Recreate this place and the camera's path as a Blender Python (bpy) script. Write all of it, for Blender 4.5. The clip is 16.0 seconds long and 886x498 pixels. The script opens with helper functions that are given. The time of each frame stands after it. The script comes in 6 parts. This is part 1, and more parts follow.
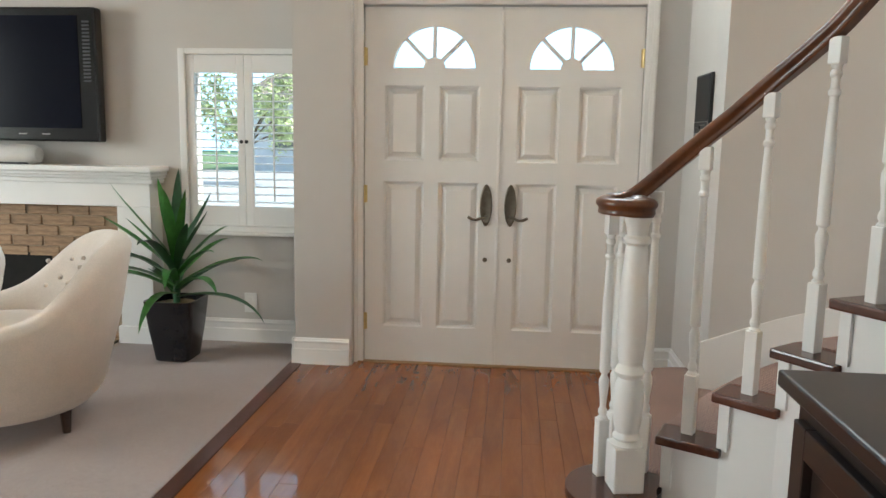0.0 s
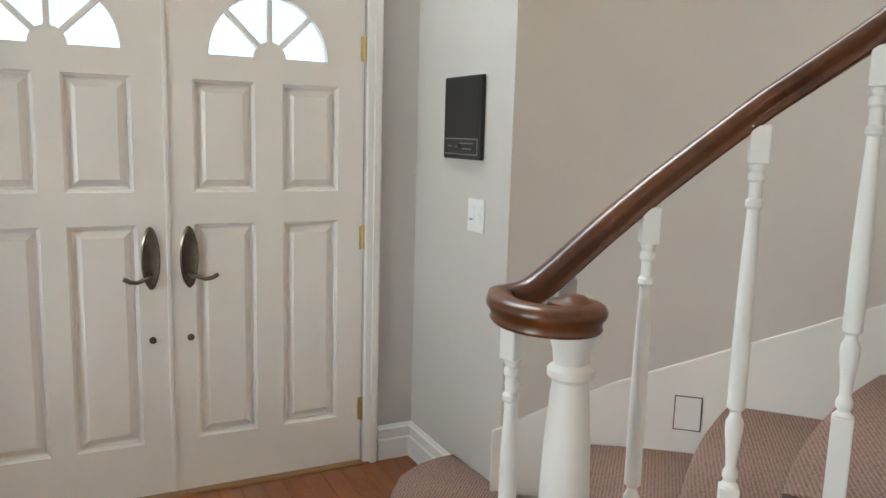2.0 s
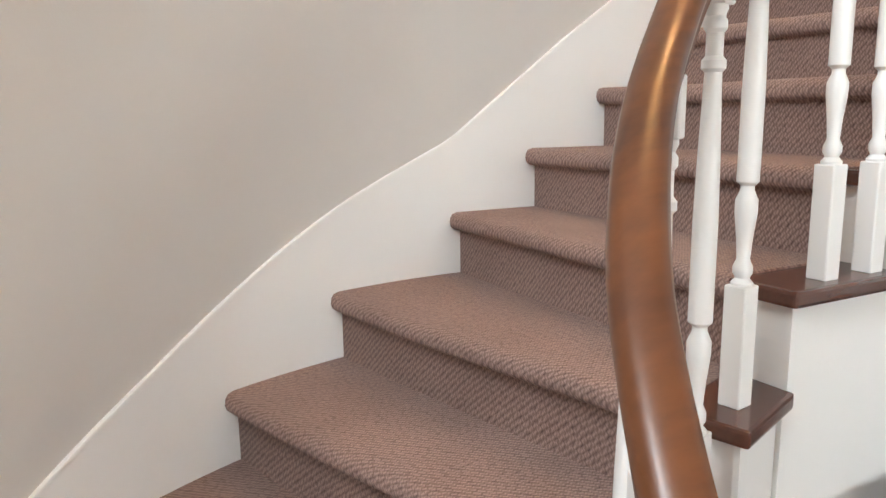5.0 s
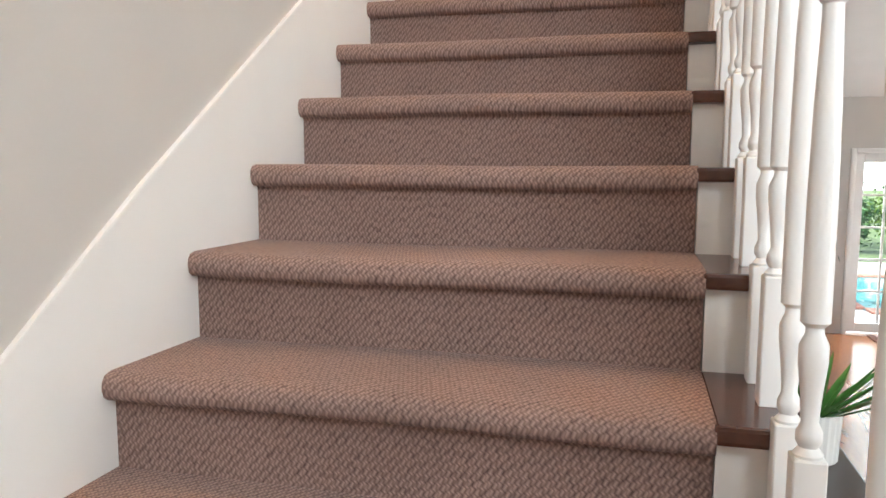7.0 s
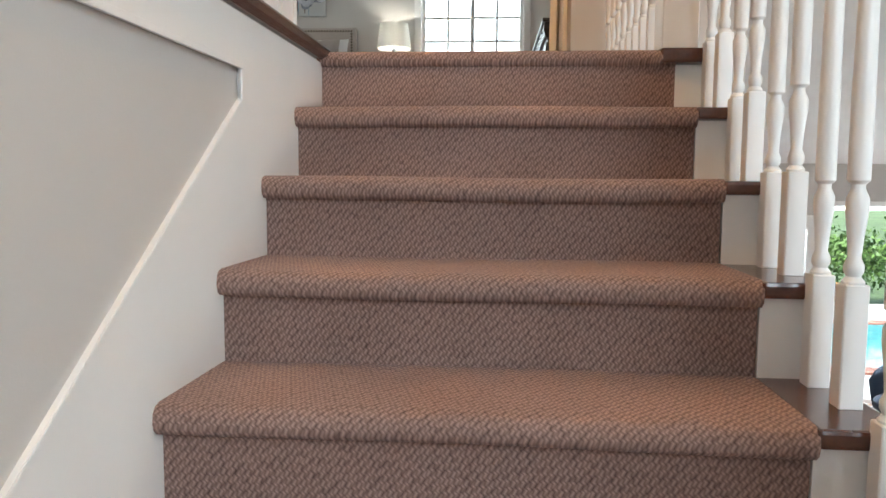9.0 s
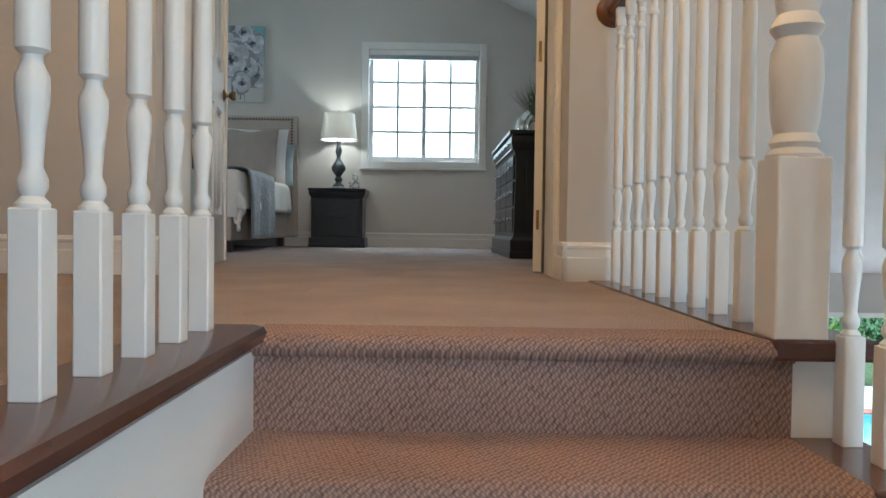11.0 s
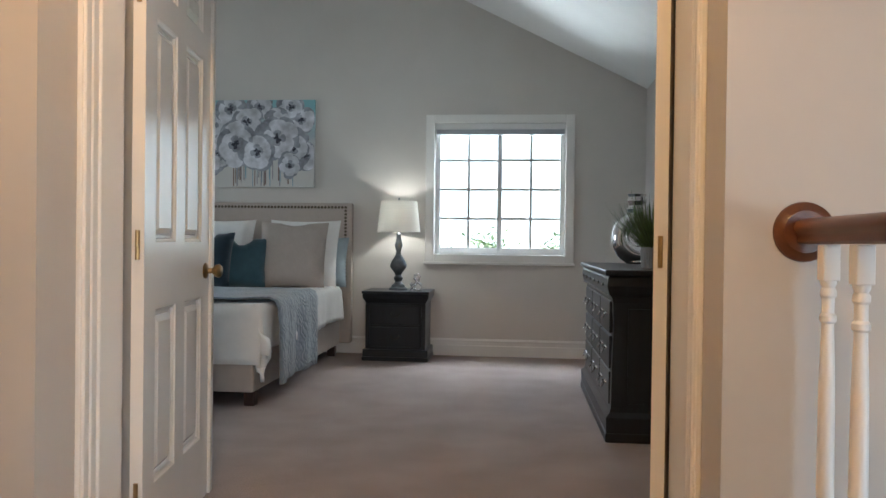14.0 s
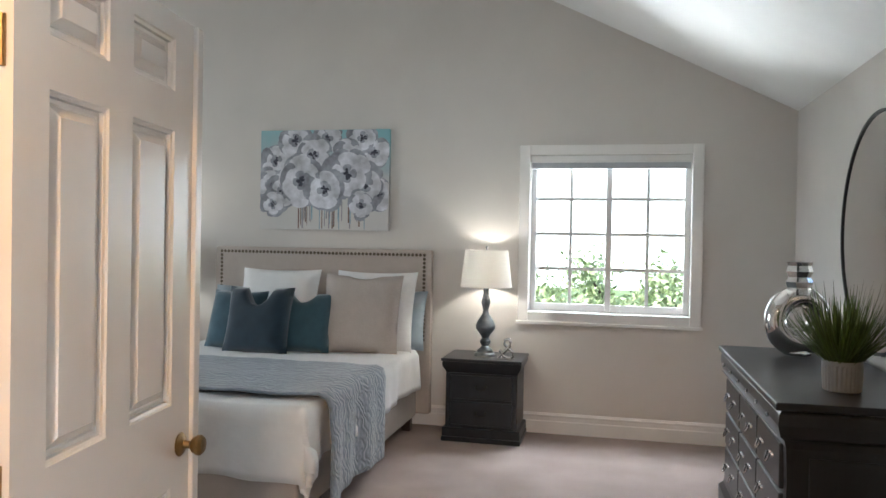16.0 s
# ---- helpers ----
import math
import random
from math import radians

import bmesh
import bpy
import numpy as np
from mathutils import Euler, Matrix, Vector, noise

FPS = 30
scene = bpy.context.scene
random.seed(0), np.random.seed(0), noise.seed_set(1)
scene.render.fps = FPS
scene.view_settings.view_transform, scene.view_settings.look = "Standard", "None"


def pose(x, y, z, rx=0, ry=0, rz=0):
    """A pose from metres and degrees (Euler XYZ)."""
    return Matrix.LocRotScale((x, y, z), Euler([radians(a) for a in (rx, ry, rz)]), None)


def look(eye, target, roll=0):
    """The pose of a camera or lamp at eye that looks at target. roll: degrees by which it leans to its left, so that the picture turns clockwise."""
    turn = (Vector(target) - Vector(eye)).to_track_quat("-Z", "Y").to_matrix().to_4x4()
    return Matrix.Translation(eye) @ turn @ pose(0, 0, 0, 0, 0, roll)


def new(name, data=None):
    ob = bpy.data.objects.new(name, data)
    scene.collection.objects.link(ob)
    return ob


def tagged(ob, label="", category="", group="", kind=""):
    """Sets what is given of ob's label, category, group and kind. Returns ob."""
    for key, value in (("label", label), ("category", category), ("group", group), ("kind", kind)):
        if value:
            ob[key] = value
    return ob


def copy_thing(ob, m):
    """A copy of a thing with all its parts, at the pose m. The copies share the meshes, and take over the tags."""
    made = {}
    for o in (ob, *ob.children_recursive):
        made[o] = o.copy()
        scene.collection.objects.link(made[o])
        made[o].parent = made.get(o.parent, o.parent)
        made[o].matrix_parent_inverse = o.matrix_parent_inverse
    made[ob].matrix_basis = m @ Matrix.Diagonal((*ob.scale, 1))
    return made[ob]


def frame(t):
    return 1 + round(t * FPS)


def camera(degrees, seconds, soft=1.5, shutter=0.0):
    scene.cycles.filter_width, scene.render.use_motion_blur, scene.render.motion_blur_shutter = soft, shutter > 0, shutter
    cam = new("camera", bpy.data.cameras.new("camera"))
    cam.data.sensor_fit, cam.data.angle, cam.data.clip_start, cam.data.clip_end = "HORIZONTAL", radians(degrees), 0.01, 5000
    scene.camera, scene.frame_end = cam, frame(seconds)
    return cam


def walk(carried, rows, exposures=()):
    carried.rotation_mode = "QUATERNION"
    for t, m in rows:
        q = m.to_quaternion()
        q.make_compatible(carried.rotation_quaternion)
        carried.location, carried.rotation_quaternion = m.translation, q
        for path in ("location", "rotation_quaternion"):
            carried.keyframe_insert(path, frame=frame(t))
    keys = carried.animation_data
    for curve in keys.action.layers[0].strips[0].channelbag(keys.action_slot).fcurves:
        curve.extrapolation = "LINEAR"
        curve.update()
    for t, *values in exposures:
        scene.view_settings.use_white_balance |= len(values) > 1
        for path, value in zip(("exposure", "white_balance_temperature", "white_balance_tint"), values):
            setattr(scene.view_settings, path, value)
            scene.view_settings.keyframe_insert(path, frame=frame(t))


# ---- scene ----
cam = camera(60.7, 16.0)
PATH = [
    (0, (0.256, 0.324, 1.298), (0.075, 2.295, 1.011), 1.0),
    (0.5, (0.074, 0.609, 1.338), (0.121, 2.586, 1.036), 1.0),
    (1, (-0.02, 0.926, 1.412), (0.311, 2.876, 1.116), 1.2),
    (1.5, (-0.083, 1.271, 1.423), (0.526, 3.154, 1.13), 1.4),
    (2, (-0.16, 1.637, 1.414), (0.724, 3.406, 1.116), 1.6),
    (2.5, (-0.228, 1.996, 1.412), (0.982, 3.552, 1.073), 1.7),
    (3, (-0.213, 2.382, 1.421), (1.322, 3.598, 1.018), 1.9),
    (3.2, (-0.201, 2.525, 1.418), (1.454, 3.568, 1.003), 1.9),
    (5.3, (0.711, 3.163, 1.557), (2.236, 1.909, 1.236), -0.3),
    (5.5, (0.871, 3.168, 1.548), (2.242, 1.742, 1.255), 0.0),
    (6, (1.099, 3.137, 1.586), (2.208, 1.493, 1.327), 0.0),
    (6.5, (1.339, 3.041, 1.688), (2.116, 1.21, 1.48), -0.1),
    (7, (1.497, 2.895, 1.8), (1.993, 0.97, 1.581), 0.2),
    (7.5, (1.625, 2.712, 1.941), (2.049, 0.77, 1.718), 0.4),
    (8, (1.726, 2.53, 2.074), (2.099, 0.577, 1.864), 0.3),
    (8.5, (1.781, 2.317, 2.195), (2.029, 0.343, 1.989), 0.4),
    (9, (1.836, 2.113, 2.336), (2.009, 0.129, 2.153), 0.5),
    (9.5, (1.905, 1.929, 2.464), (2.063, -0.062, 2.362), 0.5),
    (10, (1.953, 1.723, 2.601), (2.078, -0.271, 2.531), 0.6),
    (10.2, (1.97, 1.644, 2.66), (2.075, -0.352, 2.596), 0.7),
    (12.3, (2.066, 0.763, 3.232), (1.985, -1.235, 3.19), 0.5),
    (12.5, (2.052, 0.679, 3.273), (1.998, -1.32, 3.235), 0.4),
    (13, (2.019, 0.477, 3.424), (2.126, -1.52, 3.393), 0.5),
    (13.5, (1.984, 0.258, 3.564), (2.203, -1.73, 3.541), 0.4),
    (14, (1.963, 0.024, 3.741), (2.207, -1.961, 3.722), 0.7),
    (14.5, (1.986, -0.209, 3.887), (2.28, -2.187, 3.871), 0.8),
    (15, (1.992, -0.487, 4.012), (2.334, -2.458, 4.004), 0.8),
    (15.5, (2.009, -0.754, 4.142), (2.434, -2.709, 4.135), 0.9),
    (16, (2.1, -1.064, 4.17), (2.594, -3.002, 4.145), 1.0),
]
walk(cam, [(t, look(eye, target, roll)) for t, eye, target, roll in PATH], exposures=[(0, 1.14, 6200, 1), (2.0, 1.18, 6000, 0), (3.2, 1.36, 6100, 4), (5.5, 1.50, 6300, 7), (8.0, 1.40, 6200, 6), (10.0, 0.95, 5550, 0), (12.5, 0.82, 5050, -5), (13.2, 0.89, 5350, -1), (14, 0.95, 5550, 3), (15, 1.14, 5450, 2), (16, 1.45, 5900, 7)])

# ---- world, sun, large lights ----
world = bpy.data.worlds.new("world")
scene.world = world
world.use_nodes = True
wn = world.node_tree
sky = wn.nodes.new("ShaderNodeTexSky")
sky.sky_type = "NISHITA"
sky.sun_disc = False
sky.sun_elevation, sky.sun_rotation = radians(52), radians(75)
wn.nodes["Background"].inputs["Strength"].default_value = 0.15
wn.links.new(sky.outputs[0], wn.nodes["Background"].inputs["Color"])
sun = new("sun", bpy.data.lights.new("sun", "SUN"))
sun.data.energy, sun.data.angle, sun.data.color = 5.0, radians(0.5), (1.0, 0.95, 0.88)
sun.matrix_world = look((6.0, 1.6, 8.0), (0, 0, 0))


def window_light(x, y, z, tx, ty, tz, w, h, watts, colour):
    """Added area lamp in or outside a window's opening, standing in for sky light."""
    la = bpy.data.lights.new("window_light", "AREA")
    la.shape, la.size, la.size_y, la.energy, la.color = "RECTANGLE", w, h, watts, colour
    ob = new("window_light", la)
    ob.matrix_world = look((x, y, z), (tx, ty, tz))
    return ob


DAY = (0.93, 0.97, 1.0)
window_light(-2.9, -6.9, 3.0, -2.9, -2.0, 0.2, 3.2, 1.4, 340, DAY)
window_light(-6.5, 1.9, 1.75, 0.0, 1.9, 1.35, 2.6, 1.5, 92, (0.97, 0.97, 0.96))
# two lamps added outside the bedroom window, above and below, to brighten the room
window_light(2.26, -7.9, 5.9, 2.26, -5.0, 3.2, 1.3, 1.2, 75, DAY)
window_light(2.26, -9.6, 2.1, 2.26, -6.9, 4.2, 2.6, 1.4, 175, (0.98, 1.0, 0.97))
window_light(8.6, -4.75, 4.2, 4.0, -4.75, 4.4, 1.9, 1.3, 27, DAY)
# lamp added over the front doors to brighten foyer and stair; no known window
window_light(0.17, 4.70, 3.75, 0.5, 1.0, 0.2, 1.3, 1.6, 48, DAY)


def bulb(x, y, z, watts, colour, radius=0.06):
    la = bpy.data.lights.new("bulb", "POINT")
    la.energy, la.color, la.shadow_soft_size = watts, colour, radius
    ob = new("bulb", la)
    ob.location = (x, y, z)
    return ob


# ---- materials ----


def material(name, colour, rough=0.6, metal=0.0, grain=0.0, scale=20.0, bump=0.0, bscale=200.0, rand=0.0, stretch=(1, 1, 1), coat=0.0, sheen=0.0, island=False):
    """A painted, woven or stained surface: two scales of tone and a fine relief."""
    m = bpy.data.materials.new(name)
    m.use_nodes = True
    nt = m.node_tree
    n, l = nt.nodes, nt.links
    b = n["Principled BSDF"]
    b.inputs["Roughness"].default_value, b.inputs["Metallic"].default_value = rough, metal
    b.inputs["Coat Weight"].default_value = coat
    b.inputs["Coat Roughness"].default_value = 0.12
    b.inputs["Sheen Weight"].default_value = sheen
    tc = n.new("ShaderNodeTexCoord")
    mp = n.new("ShaderNodeMapping")
    mp.inputs["Scale"].default_value = stretch
    l.new(tc.outputs["Object"], mp.inputs["Vector"])
    last = None
    rgb = n.new("ShaderNodeRGB")
    rgb.outputs[0].default_value = (*colour, 1)
    last = rgb.outputs[0]
    if grain:
        for s, g in ((scale, grain), (scale * 0.09, grain * 0.6)):
            t = n.new("ShaderNodeTexNoise")
            t.inputs["Scale"].default_value, t.inputs["Detail"].default_value = s, 5
            l.new(mp.outputs[0], t.inputs["Vector"])
            r = n.new("ShaderNodeMapRange")
            r.inputs["From Min"].default_value, r.inputs["From Max"].default_value = 0.3, 0.7
            r.inputs["To Min"].default_value, r.inputs["To Max"].default_value = 1 - g, 1 + g
            l.new(t.outputs["Fac"], r.inputs["Value"])
            h = n.new("ShaderNodeHueSaturation")
            l.new(r.outputs[0], h.inputs["Value"])
            l.new(last, h.inputs["Color"])
            last = h.outputs[0]
    if rand:
        src = n.new("ShaderNodeNewGeometry").outputs["Random Per Island"] if island else n.new("ShaderNodeObjectInfo").outputs["Random"]
        r = n.new("ShaderNodeMapRange")
        r.inputs["To Min"].default_value, r.inputs["To Max"].default_value = 1 - rand, 1 + rand
        l.new(src, r.inputs["Value"])
        h = n.new("ShaderNodeHueSaturation")
        l.new(r.outputs[0], h.inputs["Value"])
        l.new(last, h.inputs["Color"])
        last = h.outputs[0]
    l.new(last, b.inputs["Base Color"])
    if bump:
        t = n.new("ShaderNodeTexNoise")
        t.inputs["Scale"].default_value, t.inputs["Detail"].default_value = bscale, 3
        l.new(mp.outputs[0], t.inputs["Vector"])
        k = n.new("ShaderNodeBump")
        k.inputs["Strength"].default_value, k.inputs["Distance"].default_value = bump, 0.004
        l.new(t.outputs["Fac"], k.inputs["Height"])
        l.new(k.outputs[0], b.inputs["Normal"])
    return m


def carpet_material(name, colour, dark, pitch):
    """Ribbed loop pile: small loops in staggered rows, mottled and worn at a larger scale."""
    m = bpy.data.materials.new(name)
    m.use_nodes = True
    nt = m.node_tree
    n, l = nt.nodes, nt.links
    b = n["Principled BSDF"]
    b.inputs["Roughness"].default_value = 0.95
    b.inputs["Sheen Weight"].default_value = 0.08
    b.inputs["Specular IOR Level"].default_value = 0.1
    tc = n.new("ShaderNodeTexCoord")
    sp = n.new("ShaderNodeSeparateXYZ")
    l.new(tc.outputs["Object"], sp.inputs[0])

    def maths(op, a, b):
        k = n.new("ShaderNodeMath")
        k.operation = op
        for i, v in enumerate((a, b)):
            if isinstance(v, float):
                k.inputs[i].default_value = v
            else:
                l.new(v, k.inputs[i])
        return k.outputs[0]

    # slanting loops in staggered rows, a fine zigzag
    run = maths("SUBTRACT", sp.outputs["Y"], sp.outputs["Z"])
    lean = maths("ADD", maths("MULTIPLY", maths("PINGPONG", run, 0.006), 0.7), maths("MULTIPLY", run, 0.30))
    cm = n.new("ShaderNodeCombineXYZ")
    l.new(maths("ADD", sp.outputs["X"], lean), cm.inputs["X"])
    l.new(maths("SUBTRACT", maths("MULTIPLY", run, 0.50), maths("MULTIPLY", sp.outputs["X"], 0.55)), cm.inputs["Y"])
    v = n.new("ShaderNodeTexVoronoi")
    v.voronoi_dimensions = "2D"
    v.inputs["Scale"].default_value = pitch
    v.inputs["Randomness"].default_value = 0.30
    l.new(cm.outputs[0], v.inputs["Vector"])
    t = n.new("ShaderNodeTexNoise")
    t.inputs["Scale"].default_value, t.inputs["Detail"].default_value = 3.0, 4
    l.new(tc.outputs["Object"], t.inputs["Vector"])
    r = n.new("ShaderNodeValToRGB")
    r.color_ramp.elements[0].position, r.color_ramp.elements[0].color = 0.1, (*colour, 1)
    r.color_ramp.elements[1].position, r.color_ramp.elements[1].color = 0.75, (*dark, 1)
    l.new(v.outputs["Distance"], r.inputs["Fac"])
    mr = n.new("ShaderNodeMapRange")
    mr.inputs["From Min"].default_value, mr.inputs["From Max"].default_value = 0.3, 0.7
    mr.inputs["To Min"].default_value, mr.inputs["To Max"].default_value = 0.88, 1.12
    l.new(t.outputs["Fac"], mr.inputs["Value"])
    h = n.new("ShaderNodeHueSaturation")
    l.new(mr.outputs[0], h.inputs["Value"])
    l.new(r.outputs[0], h.inputs["Color"])
    l.new(h.outputs[0], b.inputs["Base Color"])
    k = n.new("ShaderNodeBump")
    k.inputs["Strength"].default_value, k.inputs["Distance"].default_value = 0.6, 0.004
    k.invert = True
    l.new(v.outputs["Distance"], k.inputs["Height"])
    l.new(k.outputs[0], b.inputs["Normal"])
    return m


def wood_material(name, light, dark, rough, axis="Y", rand=0.0, scale=9.0, coat=0.0, bump=0.08):
    m = bpy.data.materials.new(name)
    m.use_nodes = True
    nt = m.node_tree
    n, l = nt.nodes, nt.links
    b = n["Principled BSDF"]
    b.inputs["Roughness"].default_value = rough
    b.inputs["Coat Weight"].default_value, b.inputs["Coat Roughness"].default_value = coat, 0.08
    tc = n.new("ShaderNodeTexCoord")
    mp = n.new("ShaderNodeMapping")
    mp.inputs["Scale"].default_value = {"X": (0.12, 1, 1), "Y": (1, 0.12, 1), "Z": (1, 1, 0.12)}[axis]
    l.new(tc.outputs["Object"], mp.inputs["Vector"])
    if rand:
        oi = n.new("ShaderNodeObjectInfo")
        cm = n.new("ShaderNodeCombineXYZ")
        mu = n.new("ShaderNodeMath")
        mu.operation = "MULTIPLY"
        mu.inputs[1].default_value = 37.0
        l.new(oi.outputs["Random"], mu.inputs[0])
        l.new(mu.outputs[0], cm.inputs["X"])
        l.new(cm.outputs[0], mp.inputs["Location"])
    t = n.new("ShaderNodeTexNoise")
    t.inputs["Scale"].default_value, t.inputs["Detail"].default_value, t.inputs["Distortion"].default_value = scale, 8, 1.2
    l.new(mp.outputs[0], t.inputs["Vector"])
    t2 = n.new("ShaderNodeTexNoise")
    t2.inputs["Scale"].default_value, t2.inputs["Detail"].default_value = scale * 14, 3
    l.new(mp.outputs[0], t2.inputs["Vector"])
    ad = n.new("ShaderNodeMath")
    ad.operation = "MULTIPLY_ADD"
    ad.inputs[1].default_value, ad.inputs[2].default_value = 0.35, -0.17
    l.new(t2.outputs["Fac"], ad.inputs[0])
    sm = n.new("ShaderNodeMath")
    l.new(ad.outputs[0], sm.inputs[0])
    l.new(t.outputs["Fac"], sm.inputs[1])
    r = n.new("ShaderNodeValToRGB")
    r.color_ramp.elements[0].position, r.color_ramp.elements[0].color = 0.28, (*dark, 1)
    r.color_ramp.elements[1].position, r.color_ramp.elements[1].color = 0.72, (*light, 1)
    l.new(sm.outputs[0], r.inputs["Fac"])
    last = r.outputs[0]
    if rand:
        mr = n.new("ShaderNodeMapRange")
        mr.inputs["To Min"].default_value, mr.inputs["To Max"].default_value = 1 - rand, 1 + rand
        l.new(oi.outputs["Random"], mr.inputs["Value"])
        h = n.new("ShaderNodeHueSaturation")
        l.new(mr.outputs[0], h.inputs["Value"])
        l.new(last, h.inputs["Color"])
        last = h.outputs[0]
    l.new(last, b.inputs["Base Color"])
    if bump:
        k = n.new("ShaderNodeBump")
        k.inputs["Strength"].default_value, k.inputs["Distance"].default_value = bump, 0.002
        l.new(sm.outputs[0], k.inputs["Height"])
        l.new(k.outputs[0], b.inputs["Normal"])
    return m


def glass_material(name, tint=(1, 1, 1)):
    m = bpy.data.materials.new(name)
    m.use_nodes = True
    b = m.node_tree.nodes["Principled BSDF"]
    b.inputs["Base Color"].default_value = (*tint, 1)
    b.inputs["Roughness"].default_value, b.inputs["Transmission Weight"].default_value, b.inputs["IOR"].default_value = 0.0, 1.0, 1.05
    return m


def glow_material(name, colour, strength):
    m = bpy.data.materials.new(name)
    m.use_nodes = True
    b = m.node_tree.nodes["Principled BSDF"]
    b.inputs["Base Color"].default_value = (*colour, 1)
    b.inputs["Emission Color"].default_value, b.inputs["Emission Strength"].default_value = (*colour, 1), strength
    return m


WALL = material("wall_paint", (0.55, 0.515, 0.48), 0.75, grain=0.02, scale=3, bump=0.06, bscale=180)
# same greige paint, its colour lightened to make the bedroom look better lit
WALL_BED = material("wall_paint_lightened", (0.62, 0.585, 0.545), 0.75, grain=0.02, scale=3, bump=0.06, bscale=180)
CEIL = material("ceiling_paint", (0.78, 0.77, 0.75), 0.85, grain=0.02, scale=4, bump=0.1, bscale=120)
TRIM = material("white_trim_paint", (0.80, 0.78, 0.75), 0.38, grain=0.015, scale=5, bump=0.02, bscale=60)
DOORWHITE = material("door_paint", (0.78, 0.76, 0.73), 0.42, grain=0.02, scale=6, bump=0.02, bscale=40)
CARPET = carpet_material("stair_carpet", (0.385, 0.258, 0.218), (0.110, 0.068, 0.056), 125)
CARPET_UP = carpet_material("bedroom_carpet", (0.40, 0.322, 0.292), (0.23, 0.178, 0.156), 140)
CARPET_LIV = material("living_carpet", (0.31, 0.245, 0.222), 0.95, grain=0.06, scale=60, bump=0.6, bscale=260, sheen=0.2)
PLANK = wood_material("oak_plank", (0.250, 0.082, 0.024), (0.165, 0.050, 0.014), 0.07, "Y", rand=0.10, coat=0.0, bump=0.0)
BORDER = wood_material("dark_border", (0.10, 0.035, 0.025), (0.05, 0.018, 0.015), 0.22, "Y")
RAILWOOD = wood_material("stained_rail", (0.17, 0.058, 0.018), (0.050, 0.015, 0.006), 0.33, "Y", scale=5, coat=0.12)
TREADWOOD = wood_material("stained_tread", (0.12, 0.042, 0.025), (0.05, 0.017, 0.011), 0.25, "Y", scale=6, coat=0.3)
BRASS = material("brass", (0.62, 0.47, 0.22), 0.3, 1.0, grain=0.08, scale=40)
AGED_BRASS = material("aged_brass", (0.30, 0.20, 0.09), 0.36, 1.0, grain=0.2, scale=40)
BRONZE = material("dark_bronze", (0.16, 0.13, 0.10), 0.3, 1.0, grain=0.15, scale=40)
BLACK = material("black_plastic", (0.012, 0.011, 0.011), 0.45, grain=0.1, scale=80)
GLASS = glass_material("window_glass")
WHITEPL = material("white_plastic", (0.80, 0.79, 0.77), 0.35, grain=0.01, scale=30)

# ---- mesh tools ----


def mesh_of(name, verts, faces, smooth=False):
    me = bpy.data.meshes.new(name)
    me.from_pydata([tuple(v) for v in verts], [], faces)
    me.update()
    if smooth:
        me.polygons.foreach_set("use_smooth", [True] * len(me.polygons))
    return me


def thing(name, label="", category="", group="", kind="", at=(0, 0, 0)):
    ob = new(name)
    ob.location = at
    return tagged(ob, label, category, group, kind)


def part(name, bm, mat, parent=None, label="", smooth=None):
    """Links a bmesh (or a mesh) as one object under a thing or a part, at the thing's origin."""
    if isinstance(bm, bpy.types.Mesh):
        me = bm
    else:
        me = bpy.data.meshes.new(name)
        bmesh.ops.recalc_face_normals(bm, faces=bm.faces)
        bm.to_mesh(me)
        bm.free()
    if smooth:
        me.polygons.foreach_set("use_smooth", [True] * len(me.polygons))
        me.set_sharp_from_angle(angle=radians(smooth if smooth > 1 else 40))
    if mat and not me.materials:
        me.materials.append(mat)
    ob = new(name, me)
    if parent:
        ob.parent = parent
    if label:
        ob["label"] = label
    return ob


def block(x0, x1, y0, y1, z0, z1, bevel=0.0, seg=2, bm=None):
    bm = bm or bmesh.new()
    g = bmesh.ops.create_cube(bm, size=1.0)["verts"]
    bmesh.ops.scale(bm, vec=(x1 - x0, y1 - y0, z1 - z0), verts=g)
    bmesh.ops.translate(bm, vec=((x0 + x1) / 2, (y0 + y1) / 2, (z0 + z1) / 2), verts=g)
    if bevel:
        es = list({e for v in g for e in v.link_edges})
        bmesh.ops.bevel(bm, geom=es, offset=bevel, segments=seg, affect="EDGES", profile=0.5)
    return bm


def prism(poly, z0, z1, bevel=0.0, bm=None):
    """A flat polygon in plan, raised from z0 to z1."""
    bm = bm or bmesh.new()
    lo = [bm.verts.new((x, y, z0)) for x, y in poly]
    hi = [bm.verts.new((x, y, z1)) for x, y in poly]
    n = len(poly)
    top = bm.faces.new(hi)
    bm.faces.new(lo[::-1])
    for i in range(n):
        bm.faces.new((lo[i], lo[(i + 1) % n], hi[(i + 1) % n], hi[i]))
    if bevel:
        bmesh.ops.bevel(bm, geom=list(top.edges), offset=bevel, segments=3, affect="EDGES", profile=0.5)
    return bm


